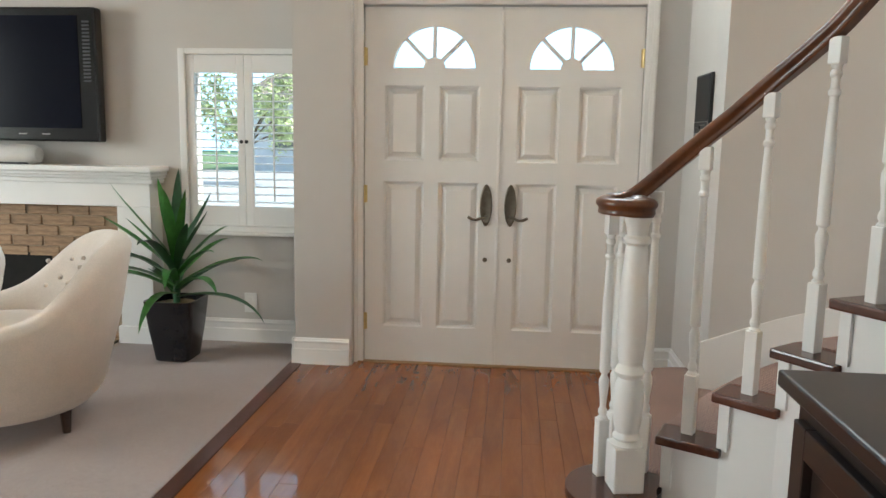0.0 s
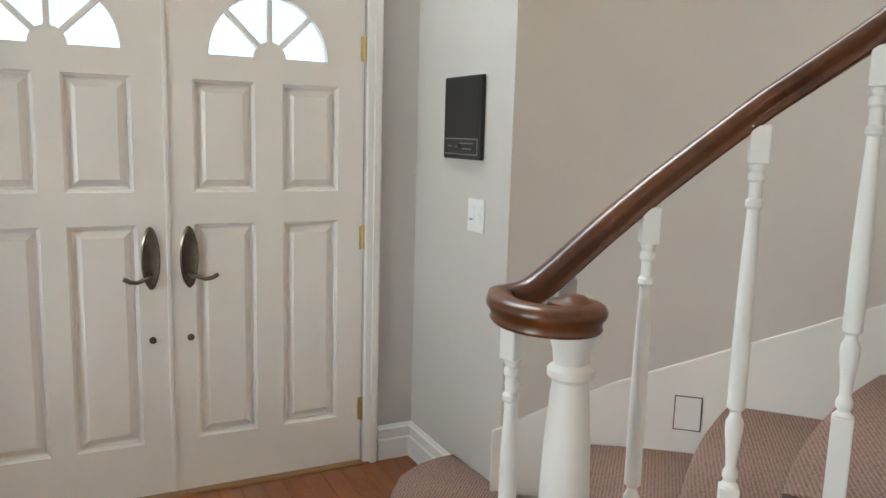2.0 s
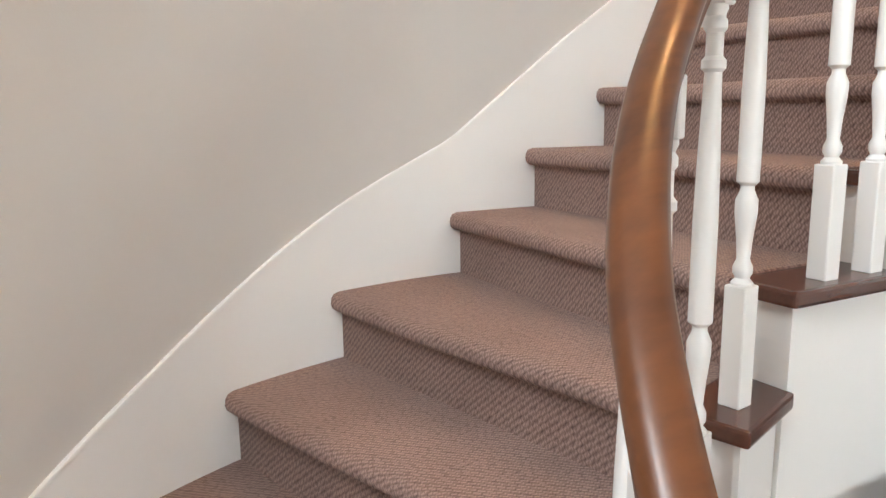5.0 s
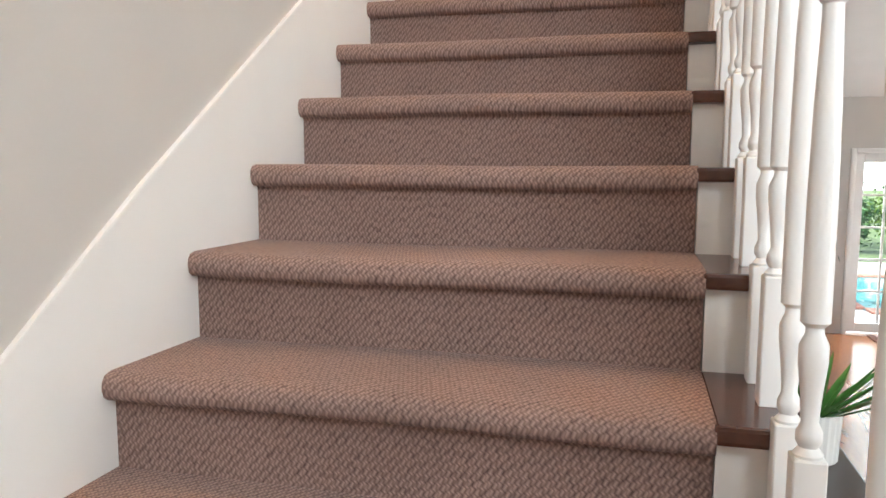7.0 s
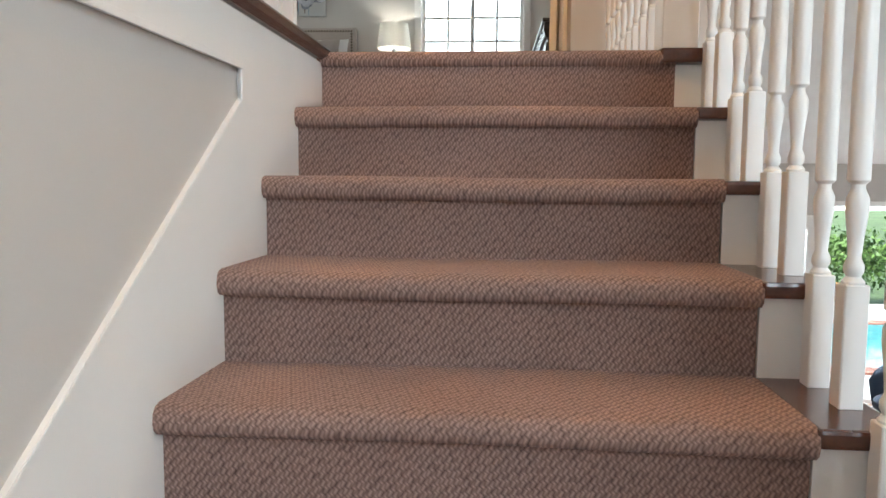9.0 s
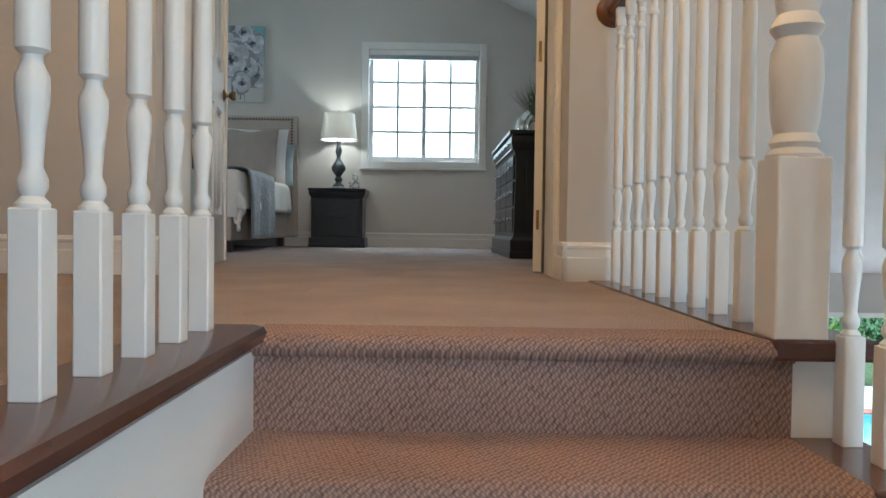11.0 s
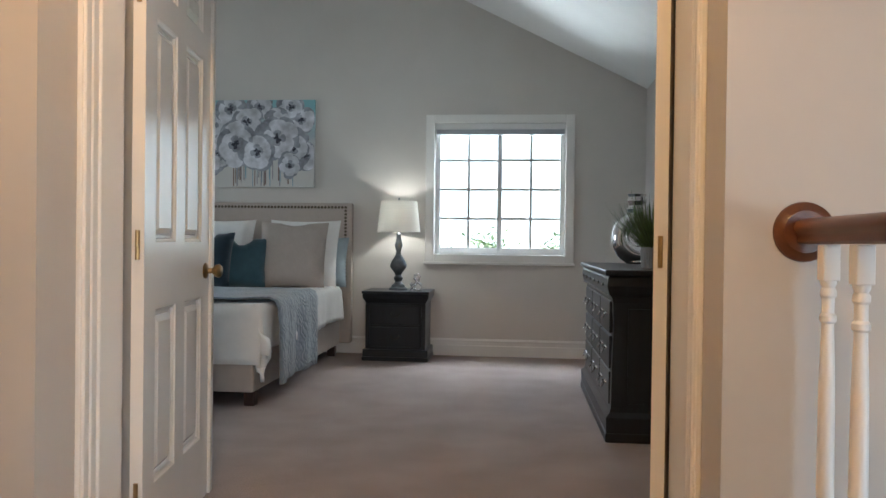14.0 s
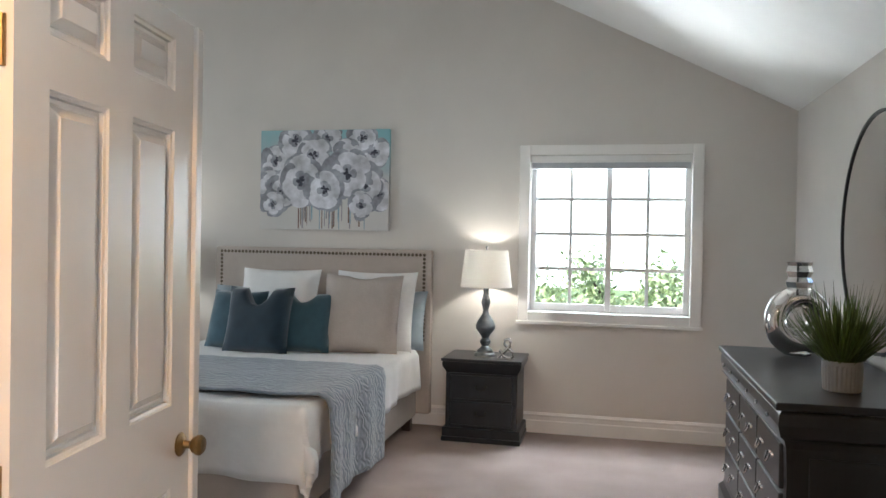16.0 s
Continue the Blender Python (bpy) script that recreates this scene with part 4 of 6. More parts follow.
for z in (0.235, 0.285):
    part("socket", block(-1.382, -1.348, 4.839, 4.843, z - 0.014, z + 0.014, 0.003), WHITEPL, ow)
sp = thing("wall_sensor", "small grey wall speaker near the pier", "speaker")
part("body", block(-1.03, -0.985, 4.80, 4.849, 1.93, 2.10, 0.008), material("grey_plastic", (0.35, 0.33, 0.31), 0.5, grain=0.05), sp)
# thin outlined access panel in the skirt
ap = thing("access_panel", "white access panel with a dark outline in the stair skirt", "panel")
an = radians(48.6)
AR = radius(RW, an)
AX, AY = CX + SHIFT.x, CY + SHIFT.y
for (da, dz, wa, hz) in ((-0.044, 0.0, 0.003, 0.12), (0.044, 0.0, 0.003, 0.12), (0.0, 0.059, 0.091, 0.003), (0.0, -0.059, 0.091, 0.003)):
    bm = block(-0.0006, 0.0006, -wa / 2, wa / 2, -hz / 2, hz / 2)
    rot = Matrix.Translation((AX + (AR - 0.0125) * math.cos(an + da / AR), AY + (AR - 0.0125) * math.sin(an + da / AR), 0.50 + dz)) @ Matrix.Rotation(an, 4, "Z")
    bm.transform(rot)
    part("outline", bm, BLACK, ap)
bm = block(-0.0005, 0.0005, -0.042, 0.042, -0.058, 0.058)
bm.transform(Matrix.Translation((AX + (AR - 0.0118) * math.cos(an), AY + (AR - 0.0118) * math.sin(an), 0.50)) @ Matrix.Rotation(an, 4, "Z"))
part("plate", bm, TRIM, ap)

# ---- fireplace, television ----
fp = thing("fireplace", "white moulded mantel round a tan brick surround and dark firebox", "fireplace", kind="structure")
part("leg", block(-2.14, -1.925, 4.70, 4.85, 0.0, 0.86, 0.005), TRIM, fp)
part("plinth", block(-2.155, -1.91, 4.685, 4.85, 0.0, 0.12, 0.006), TRIM, fp)
part("leg", block(-4.35, -4.135, 4.70, 4.85, 0.0, 0.86, 0.005), TRIM, fp)
part("frieze", block(-4.35, -1.925, 4.70, 4.85, 0.86, 1.02, 0.005), TRIM, fp)
for i, (dy, z0, z1) in enumerate(((0.02, 1.00, 1.03), (0.045, 1.03, 1.05), (0.07, 1.05, 1.072), (0.10, 1.072, 1.105))):
    part("mantel_moulding" if i < 3 else "mantel_shelf", block(-4.37 - dy * 0.4, -1.91 + dy * 0.4, 4.70 - dy, 4.85, z0, z1, 0.006), TRIM, fp)
BRICK = material("tan_brick", (0.33, 0.215, 0.13), 0.85, grain=0.3, scale=30, bump=0.5, bscale=60, rand=0.14, stretch=(0.4, 1, 2))
MORTAR = material("mortar", (0.34, 0.25, 0.17), 0.95, grain=0.1, scale=60, bump=0.4, bscale=200)
part("surround", block(-4.135, -2.14, 4.775, 4.85, 0.0, 0.86), MORTAR, fp)
# the firebox is a flat black panel set before the surround
part("firebox", block(-3.95, -2.62, 4.765, 4.776, 0.0, 0.55), material("firebox_black", (0.008, 0.007, 0.006), 0.95, grain=0.2), fp, "flat black firebox panel")
bl = block(0, 0.195, -0.012, 0.0, 0, 0.058, 0.003, 1)
bme = bpy.data.meshes.new("brick")
bl.to_mesh(bme)
bl.free()
bme.materials.append(BRICK)
for r in range(13):
    for c in range(-1, 10):
        x = -2.345 - c * 0.207 + (0.10 if r % 2 else 0.0)
        if x + 0.195 > -2.142 or (x < -2.62 and r * 0.066 + 0.058 < 0.58):
            continue
        o = new("brick", bme)
        o.parent, o.location = fp, (x, 4.777 - random.random() * 0.002, 0.004 + r * 0.066)
hearth = structure("hearth", block(-4.1, -2.18, 4.40, 4.77, 0.0, 0.022, 0.004), MORTAR, "flush tan brick hearth with a dark edge", "hearth")
for r in range(3):
    for c in range(9):
        o = new("brick", bme)
        o.parent, o.location, o.rotation_euler = hearth, (-2.395 - c * 0.207, 4.46 + r * 0.118, 0.0215), (radians(-90), 0, 0)
        o.scale = (1, 1, 1.75)
part("edge_strip", block(-2.178, -2.168, 4.40, 4.70, 0.0, 0.026), BLACK, hearth)

SCREEN = material("tv_screen", (0.003, 0.004, 0.010), 0.18)
SCREEN.node_tree.nodes["Principled BSDF"].inputs["Specular IOR Level"].default_value = 0.18
tv = thing("television", "large black flat television mounted above the mantel", "television")
part("bezel", block(-3.62, -2.235, 4.72, 4.80, 1.245, 2.035, 0.012), material("tv_bezel", (0.003, 0.003, 0.004), 0.22, grain=0.05), tv)
part("screen", block(-3.56, -2.345, 4.7165, 4.7205, 1.325, 1.985), SCREEN, tv, "dark blue-black glossy screen")
part("mount", block(-3.2, -2.7, 4.80, 4.849, 1.45, 1.85, 0.01), BLACK, tv)
for i in range(17):
    part("speaker_slot", block(-2.318, -2.272, 4.7165, 4.7205, 1.60 + i * 0.0215, 1.611 + i * 0.0215, 0.002), material("slot", (0.05, 0.05, 0.055), 0.5) if i == 0 else bpy.data.materials["slot"], tv)
for x in (-3.1, -2.75, -2.6):
    part("marking", block(x, x + 0.05, 4.7175, 4.7205, 1.285, 1.292), GREY, tv)
cs = thing("centre_speaker", "light grey loudspeaker on the mantel shelf", "speaker")
bm = lathe([(0.0, -0.19), (0.045, -0.185), (0.058, -0.15), (0.060, 0.15), (0.045, 0.185), (0.0, 0.19)], 20)
bmesh.ops.rotate(bm, cent=(0, 0, 0), matrix=Matrix.Rotation(radians(90), 3, "Y"), verts=bm.verts)
bmesh.ops.translate(bm, vec=(-2.80, 4.70, 1.163), verts=bm.verts)
part("body", bm, material("speaker_grey", (0.55, 0.53, 0.50), 0.6, grain=0.05, scale=200), cs, smooth=60)
part("foot", block(-2.93, -2.67, 4.66, 4.74, 1.105, 1.118, 0.004), BLACK, cs)

# ---- plants ----
LEAF = material("leaf_green", (0.055, 0.20, 0.035), 0.35, grain=0.35, scale=14, rand=0.35, island=True)
LEAF_DK = material("leaf_dark", (0.025, 0.085, 0.03), 0.4, grain=0.3, scale=14, rand=0.3, island=True)


def blade(bm, base, heading, length, width, rise, droop, fold=0.25, seg=9):
    """A strap leaf: rises from its base, arches over and tapers to a point."""
    h = Vector((math.cos(heading), math.sin(heading), 0))
    s = Vector((-h.y, h.x, 0))
    rows = []
    for i in range(seg + 1):
        f = i / seg
        out = length * (math.sin(f * 1.35) * math.cos(rise) + 0.15 * f)
        up = length * (f * math.sin(rise) - droop * f * f)
        w = width * (0.45 + 0.55 * math.sin(min(1, f * 1.7) * math.pi / 2)) * (1 - f ** 2.2) + 0.001
        p = Vector(base) + h * out + Vector((0, 0, up))
        rows.append([bm.verts.new(p - s * w / 2 + Vector((0, 0, w * fold))), bm.verts.new(p), bm.verts.new(p + s * w / 2 + Vector((0, 0, w * fold)))])
    for a, b in zip(rows, rows[1:]):
        bm.faces.new((a[0], a[1], b[1], b[0]))
        bm.faces.new((a[1], a[2], b[2], b[1]))


def square_pot(bm, w0, w1, h, t=0.012):
    """Tapered square pot with rounded corners, open at the top."""
    def ring(w, z):
        r = w * 0.16
        out = []
        for cx, cy, a0 in ((1, 1, 0), (-1, 1, 90), (-1, -1, 180), (1, -1, 270)):
            for i in range(5):
                a = radians(a0 + 22.5 * i)
                out.append(bm.verts.new((cx * (w / 2 - r) + r * math.cos(a), cy * (w / 2 - r) + r * math.sin(a), z)))
        return out
    rs = [ring(w0 * 0.9, 0), ring(w0, 0.008), ring(w0 + (w1 - w0) * 0.62, h * 0.55), ring(w1, h * 0.98), ring(w1, h), ring(w1 - 2 * t, h), ring(w1 - 2 * t, h - 0.05)]
    for a, b in zip(rs, rs[1:]):
        for i in range(20):
            bm.faces.new((a[i], a[(i + 1) % 20], b[(i + 1) % 20], b[i]))
    bm.faces.new(rs[0][::-1])
    bm.faces.new(rs[-1])
    return bm


dr = thing("potted_dracaena", "green dracaena in a tall black square pot on the carpet", "plant", at=(-1.66, 4.44, 0.012))
part("pot", square_pot(bmesh.new(), 0.20, 0.29, 0.355), material("pot_black", (0.013, 0.013, 0.016), 0.22, grain=0.1), dr, "glossy black tapered pot", smooth=40)
part("soil", lathe([(0.118, 0.30), (0.118, 0.325), (0.0, 0.33)], 16), material("moss", (0.22, 0.17, 0.10), 0.95, grain=0.4, scale=80, bump=1.0, bscale=120), dr)
part("stem", tube([(0, 0, 0.32), (0.004, 0.0, 0.42), (0.0, 0.004, 0.56)], 0.022), LEAF_DK, dr, smooth=60)
rnd = random.Random(4)
for i in range(30):
    an = i * 2.399 + rnd.uniform(-0.25, 0.25)
    tier = i / 29
    bm = bmesh.new()
    blade(bm, (0.01 * math.cos(an), 0.01 * math.sin(an), 0.36 + 0.26 * tier), an, rnd.uniform(0.48, 0.72) * (1.0 - 0.12 * tier), rnd.uniform(0.062, 0.086), radians(27 + 57 * tier ** 0.85 + rnd.uniform(-10, 8)), 0.66 - 0.48 * tier + rnd.uniform(-0.10, 0.15))
    part("leaf", bm, LEAF if i % 3 else LEAF_DK, dr, smooth=70)

# ---- armchair ----
CREAM = material("cream_linen", (0.66, 0.57, 0.49), 0.9, grain=0.05, scale=160, bump=0.35, bscale=420, sheen=0.3)
DARKLEG = wood_material("dark_leg", (0.045, 0.02, 0.014), (0.02, 0.01, 0.008), 0.3, "Z")
ac = thing("armchair", "cream linen tub armchair with a tufted back and white pillow", "armchair", at=(-1.93, 3.32, 0.012))
ac.rotation_euler = (0, 0, radians(38))


def tub_shell(r_in, r_out, z0, tops, a0, a1, n=36):
    """Curved back and arms as one padded wall whose height follows tops(angle fraction)."""
    bm = bmesh.new()
    rings = []
    for i in range(n + 1):
        f = i / n
        a = radians(a0 + (a1 - a0) * f)
        c, s = math.cos(a), math.sin(a)
        zt = tops(f)
        lean = 0.19 * (zt - z0)
        prof = [(r_out - 0.06, z0), (r_out, z0 + 0.06), (r_out + lean * 0.6, (z0 + zt) / 2), (r_out + lean, zt - 0.05), (r_out + lean - 0.02, zt - 0.012), (r_out + lean - 0.065, zt), (r_in + lean + 0.02, zt - 0.02), (r_in + lean * 0.9, zt - 0.07), (r_in + lean * 0.4, (z0 + zt) / 2), (r_in, z0 + 0.05), (r_in + 0.02, z0)]
        rings.append([bm.verts.new((r * c, r * s * 0.92, z)) for r, z in prof])
    k = len(rings[0])
    for a, b in zip(rings, rings[1:]):
        for i in range(k):
            bm.faces.new((a[i], a[(i + 1) % k], b[(i + 1) % k], b[i]))
    bm.faces.new(rings[0][::-1])
    bm.faces.new(rings[-1])
    return bm


part("back", tub_shell(0.28, 0.40, 0.12, lambda f: 0.52 + 0.33 / (1 + math.exp(-20 * (min(f, 1 - f) - 0.25))), -112, 112, 56), CREAM, ac, smooth=60)
part("seat_base", lathe([(0.34, 0.11), (0.38, 0.15), (0.38, 0.36), (0.36, 0.38)], 40, squash=(1.0, 0.92)), CREAM, ac, smooth=50)
bm = lathe([(0.0, 0.375), (0.24, 0.375), (0.285, 0.40), (0.29, 0.44), (0.26, 0.475), (0.15, 0.487), (0.0, 0.49)], 36, (-0.05, 0, 0), squash=(1.12, 0.95))
part("seat_cushion", bm, CREAM, ac, smooth=60)
for a in (-45, 45, 135, 225):
    c, s = math.cos(radians(a)), math.sin(radians(a))
    part("leg", lathe([(0.017, -0.0), (0.028, 0.135)], 10, (0.30 * c, 0.28 * s, 0)), DARKLEG, ac)
for i in range(5):
    for j in range(2):
        a = radians(-50 + 25 * i)
        r = 0.305 + 0.03 * j
        bm = bmesh.new()
        bmesh.ops.create_uvsphere(bm, u_segments=8, v_segments=6, radius=0.011)
        bmesh.ops.translate(bm, vec=(r * math.cos(a), r * math.sin(a) * 0.92, 0.62 + 0.11 * j - 0.02 * abs(i - 2)), verts=bm.verts)
        part("tuft_button", bm, CREAM, ac, smooth=60)


def pillow_mesh(w, h, t, seed=0, n=14, dent=0.0):
    """A stuffed pillow standing on its edge in the xz plane, its corners pointed and its seams soft."""
    rn = random.Random(seed)
    verts, faces = [], []
    for sgn in (1, -1):
        for j in range(n + 1):
            for i in range(n + 1):
                u, v = 2 * i / n - 1, 2 * j / n - 1
                puff = (max(0.0, 1 - u ** 4) * max(0.0, 1 - v ** 4)) ** 0.55
                pin = 1 - 0.055 * (1 - u * u) * abs(v) ** 3
                pinx = 1 - 0.055 * (1 - v * v) * abs(u) ** 3
                x, z = u * w / 2 * pinx, v * h / 2 * pin
                z -= dent * max(0.0, 1 - (u / 0.42) ** 2) * max(0.0, v) ** 2
                wr = 0.006 * math.sin(9 * u + seed) * math.sin(7 * v + 2 * seed) * puff
                verts.append((x, sgn * (t / 2 * puff + wr * 0.6), z))
    m = (n + 1) ** 2
    for b, fl in ((0, 0), (m, 1)):
        for j in range(n):
            for i in range(n):
                q = (b + j * (n + 1) + i, b + j * (n + 1) + i + 1, b + (j + 1) * (n + 1) + i + 1, b + (j + 1) * (n + 1) + i)
                faces.append(q if fl else q[::-1])
    bm = bmesh.new()
    bm.from_mesh(mesh_of("pillow", verts, faces))
    bmesh.ops.remove_doubles(bm, verts=bm.verts, dist=1e-4)
    return bm


WHITECL = material("white_cotton", (0.78, 0.77, 0.75), 0.9, grain=0.03, scale=12, bump=0.3, bscale=30, sheen=0.2)
pw = part("pillow", pillow_mesh(0.40, 0.40, 0.15, 2), WHITECL, None, smooth=70)
tagged(pw, "plump white pillow on the cream armchair", "pillow")
pw.matrix_world = Matrix.Translation((-1.96, 3.24, 0.66)) @ Matrix.Rotation(radians(128), 4, "Z") @ Matrix.Rotation(radians(16), 4, "X")

# ---- console beside the stair, with its things ----
ESP = wood_material("espresso_wood", (0.028, 0.017, 0.014), (0.014, 0.009, 0.008), 0.28, "Y", scale=7)
con = thing("console_cabinet", "long espresso-black console cabinet with slatted doors", "cabinet")
part("worktop", block(0.80, 1.20, -0.34, 1.865, 0.815, 0.85, 0.006), ESP, con)
part("body", block(0.835, 1.19, -0.30, 1.83, 0.06, 0.815, 0.004), ESP, con)
part("plinth", block(0.85, 1.18, -0.29, 1.82, 0.0, 0.06), ESP, con)
for i in range(4):
    ya = 1.80 - i * 0.525
    dd = new("door")
    dd.parent = con
    for a, b, c, d in ((ya - 0.50, ya - 0.44, 0.10, 0.77), (ya - 0.06, ya, 0.10, 0.77), (ya - 0.44, ya - 0.06, 0.71, 0.77), (ya - 0.44, ya - 0.06, 0.10, 0.16), (ya - 0.265, ya - 0.235, 0.16, 0.71)):
        part("stile", block(0.815, 0.836, a, b, c, d, 0.003), ESP, dd)
    part("handle", tube([(0.816, ya - 0.03, 0.52), (0.800, ya - 0.03, 0.51), (0.800, ya - 0.03, 0.43), (0.816, ya - 0.03, 0.42)], 0.005), BRONZE, dd)
pp = thing("potted_fern", "bright green spiky fern in a white ribbed pot", "plant", at=(0.93, 0.27, 0.85))
bm = bmesh.new()
seg = 48
rr = [(0.080, 0.0), (0.085, 0.006), (0.092, 0.15), (0.092, 0.165), (0.082, 0.165), (0.080, 0.13)]
rings = []
for r, z in rr:
    rings.append([bm.verts.new(((r + (0.0025 if i % 2 else 0) * (r > 0.083)) * math.cos(2 * math.pi * i / seg), (r + (0.0025 if i % 2 else 0) * (r > 0.083)) * math.sin(2 * math.pi * i / seg), z)) for i in range(seg)])
for a, b in zip(rings, rings[1:]):
    for i in range(seg):
        bm.faces.new((a[i], a[(i + 1) % seg], b[(i + 1) % seg], b[i]))
bm.faces.new(rings[0][::-1])
bm.faces.new(rings[-1])
part("pot", bm, material("white_ceramic", (0.75, 0.74, 0.71), 0.35, grain=0.03), pp)
rnd = random.Random(9)
for i in range(38):
    bm = bmesh.new()
    an = i * 2.399
    blade(bm, (0.03 * math.cos(an), 0.03 * math.sin(an), 0.13), an, rnd.uniform(0.20, 0.31), 0.030, radians(rnd.uniform(40, 86)), rnd.uniform(0.02, 0.25), seg=6)
    part("leaf", bm, LEAF, pp, smooth=70)
vs = thing("glass_vase", "dark green glass vase with leafy branches", "vase", at=(1.03, -0.13, 0.85))
part("body", lathe([(0.07, 0.0), (0.10, 0.02), (0.125, 0.12), (0.115, 0.22), (0.07, 0.32), (0.045, 0.38), (0.055, 0.41), (0.045, 0.405), (0.035, 0.36)], 28), material("dark_glaze", (0.012, 0.035, 0.038), 0.12, grain=0.1), vs, smooth=60)


def leafy(bm, centre, radius, count, size, rn, squash=1.0):
    """Many small leaves scattered through a rounded, uneven crown."""
    for i in range(count):
        d = Vector((rn.gauss(0, 1), rn.gauss(0, 1), rn.gauss(0, 1) * squash)).normalized()
        p = Vector(centre) + d * radius * rn.random() ** 0.45 * (0.75 + 0.25 * math.sin(5 * d.x + 3 * d.y + 4 * d.z))
        u = Vector((rn.gauss(0, 1), rn.gauss(0, 1), rn.gauss(0, 1))).normalized()
        w = u.cross(d).normalized()
        s = size * rn.uniform(0.6, 1.2)
        v = [bm.verts.new(p + u * s), bm.verts.new(p + w * s * 0.4), bm.verts.new(p - u * s), bm.verts.new(p - w * s * 0.4)]
        bm.faces.new(v)


rnd = random.Random(12)
for i in range(7):
    an = i * 0.9
    tip = (0.17 * math.cos(an), 0.17 * math.sin(an), 0.62 + 0.03 * i)
    part("stem", tube([(0, 0, 0.35), (tip[0] * 0.4, tip[1] * 0.4, 0.5), tip], 0.004, 6), LEAF_DK, vs)
    bm = bmesh.new()
    leafy(bm, (tip[0] * 0.85, tip[1] * 0.85, tip[2] - 0.02), 0.10, 26, 0.035, rnd)
    part("sprig", bm, LEAF_DK, vs)
hb = thing("tall_cabinet", "tall dark brown cabinet with an overhanging top", "cabinet")
part("body", block(0.80, 1.19, -1.45, -0.62, 0.0, 1.50, 0.006), DARKLEG, hb)
part("top", block(0.74, 1.20, -1.49, -0.58, 1.50, 1.54, 0.006), DARKLEG, hb)
part("cornice", block(0.77, 1.195, -1.47, -0.60, 1.46, 1.50, 0.01), DARKLEG, hb)
for y in (-1.42, -1.03):
    part("door", block(0.786, 0.802, y, y + 0.37, 0.08, 1.42, 0.004), DARKLEG, hb)

# ---- rear of the living room ----
def glazed(name, x0, x1, z0, z1, y, cols, rows, label, fw=0.055):
    root = thing(name, label, "window", kind="structure")
    for a, b, c, d in ((x0, x0 + fw, z0, z1), (x1 - fw, x1, z0, z1), (x0 + fw, x1 - fw, z1 - fw, z1), (x0 + fw, x1 - fw, z0, z0 + fw)):
        part("window_frame", block(a, b, y - 0.03, y + 0.03, c, d, 0.005), TRIM, root)
    for i in range(1, cols):
        x = x0 + fw + (x1 - x0 - 2 * fw) * i / cols
        part("muntin", block(x - 0.011, x + 0.011, y - 0.012, y + 0.012, z0 + fw, z1 - fw), TRIM, root)
    for j in range(1, rows):
        z = z0 + fw + (z1 - z0 - 2 * fw) * j / rows
        part("muntin", block(x0 + fw, x1 - fw, y - 0.011, y + 0.011, z - 0.011, z + 0.011), TRIM, root)
    g = part("pane", block(x0 + fw, x1 - fw, y - 0.004, y + 0.002, z0 + fw, z1 - fw), GLASS, root)
    g.visible_shadow = False
    return root


glazed("window_2", -2.91, -1.42, 0.02, 2.15, -6.08, 1, 1, "large white-framed sliding glass door to the pool")
glazed("window_3", -4.40, -2.91, 0.02, 2.15, -6.11, 1, 1, "large white-framed sliding glass door to the pool")
glazed("door_3", -1.36, -0.72, 0.02, 1.95, -6.08, 2, 5, "white French door with small panes", 0.10)
glazed("window_4", 0.02, 0.62, 0.85, 1.90, -6.08, 2, 3, "small white paned window")
casing("trim_french_door", -1.36, -0.72, -6.0, 0, 1.95, 1, 0.05)
BLUE = material("navy_fabric", (0.03, 0.05, 0.09), 0.85, grain=0.08, scale=120, bump=0.3, bscale=300)
ac2 = thing("armchair", "dark blue tub armchair near the glass doors", "armchair", at=(-1.75, -4.6, 0.012))
ac2.rotation_euler = (0, 0, radians(200))
part("back", tub_shell(0.30, 0.44, 0.15, lambda f: 0.58 + 0.26 * math.sin(math.pi * f) ** 0.8, -105, 105), BLUE, ac2, smooth=60)
part("seat_cushion", lathe([(0.0, 0.14), (0.36, 0.16), (0.38, 0.42), (0.30, 0.47), (0.0, 0.48)], 36), BLUE, ac2, smooth=50)
for a in (45, 135, 225, 315):
    part("leg", lathe([(0.016, 0), (0.024, 0.17)], 10, (0.29 * math.cos(radians(a)), 0.29 * math.sin(radians(a)), 0)), DARKLEG, ac2)
tr = thing("potted_tree", "tall grey-green artificial tree in a dark basket", "plant", at=(0.40, -3.6, 0.0))
part("basket", lathe([(0.15, 0), (0.20, 0.05), (0.21, 0.30), (0.19, 0.32)], 20), DARKLEG, tr, smooth=40)
part("trunk", tube([(0, 0, 0.28), (0.03, 0.0, 0.7), (-0.02, 0.02, 1.15), (0, 0, 1.5)], 0.022), DARKLEG, tr, smooth=60)
bm = bmesh.new()
rnd = random.Random(3)
for c, r in (((0, 0, 1.45), 0.34), ((0.18, 0.1, 1.2), 0.28), ((-0.2, -0.05, 1.15), 0.27), ((0.0, -0.15, 1.7), 0.22)):
    leafy(bm, c, r, 260, 0.05, rnd)
part("crown", bm, material("grey_leaf", (0.07, 0.11, 0.08), 0.6, rand=0.4, island=True, grain=0.2), tr)

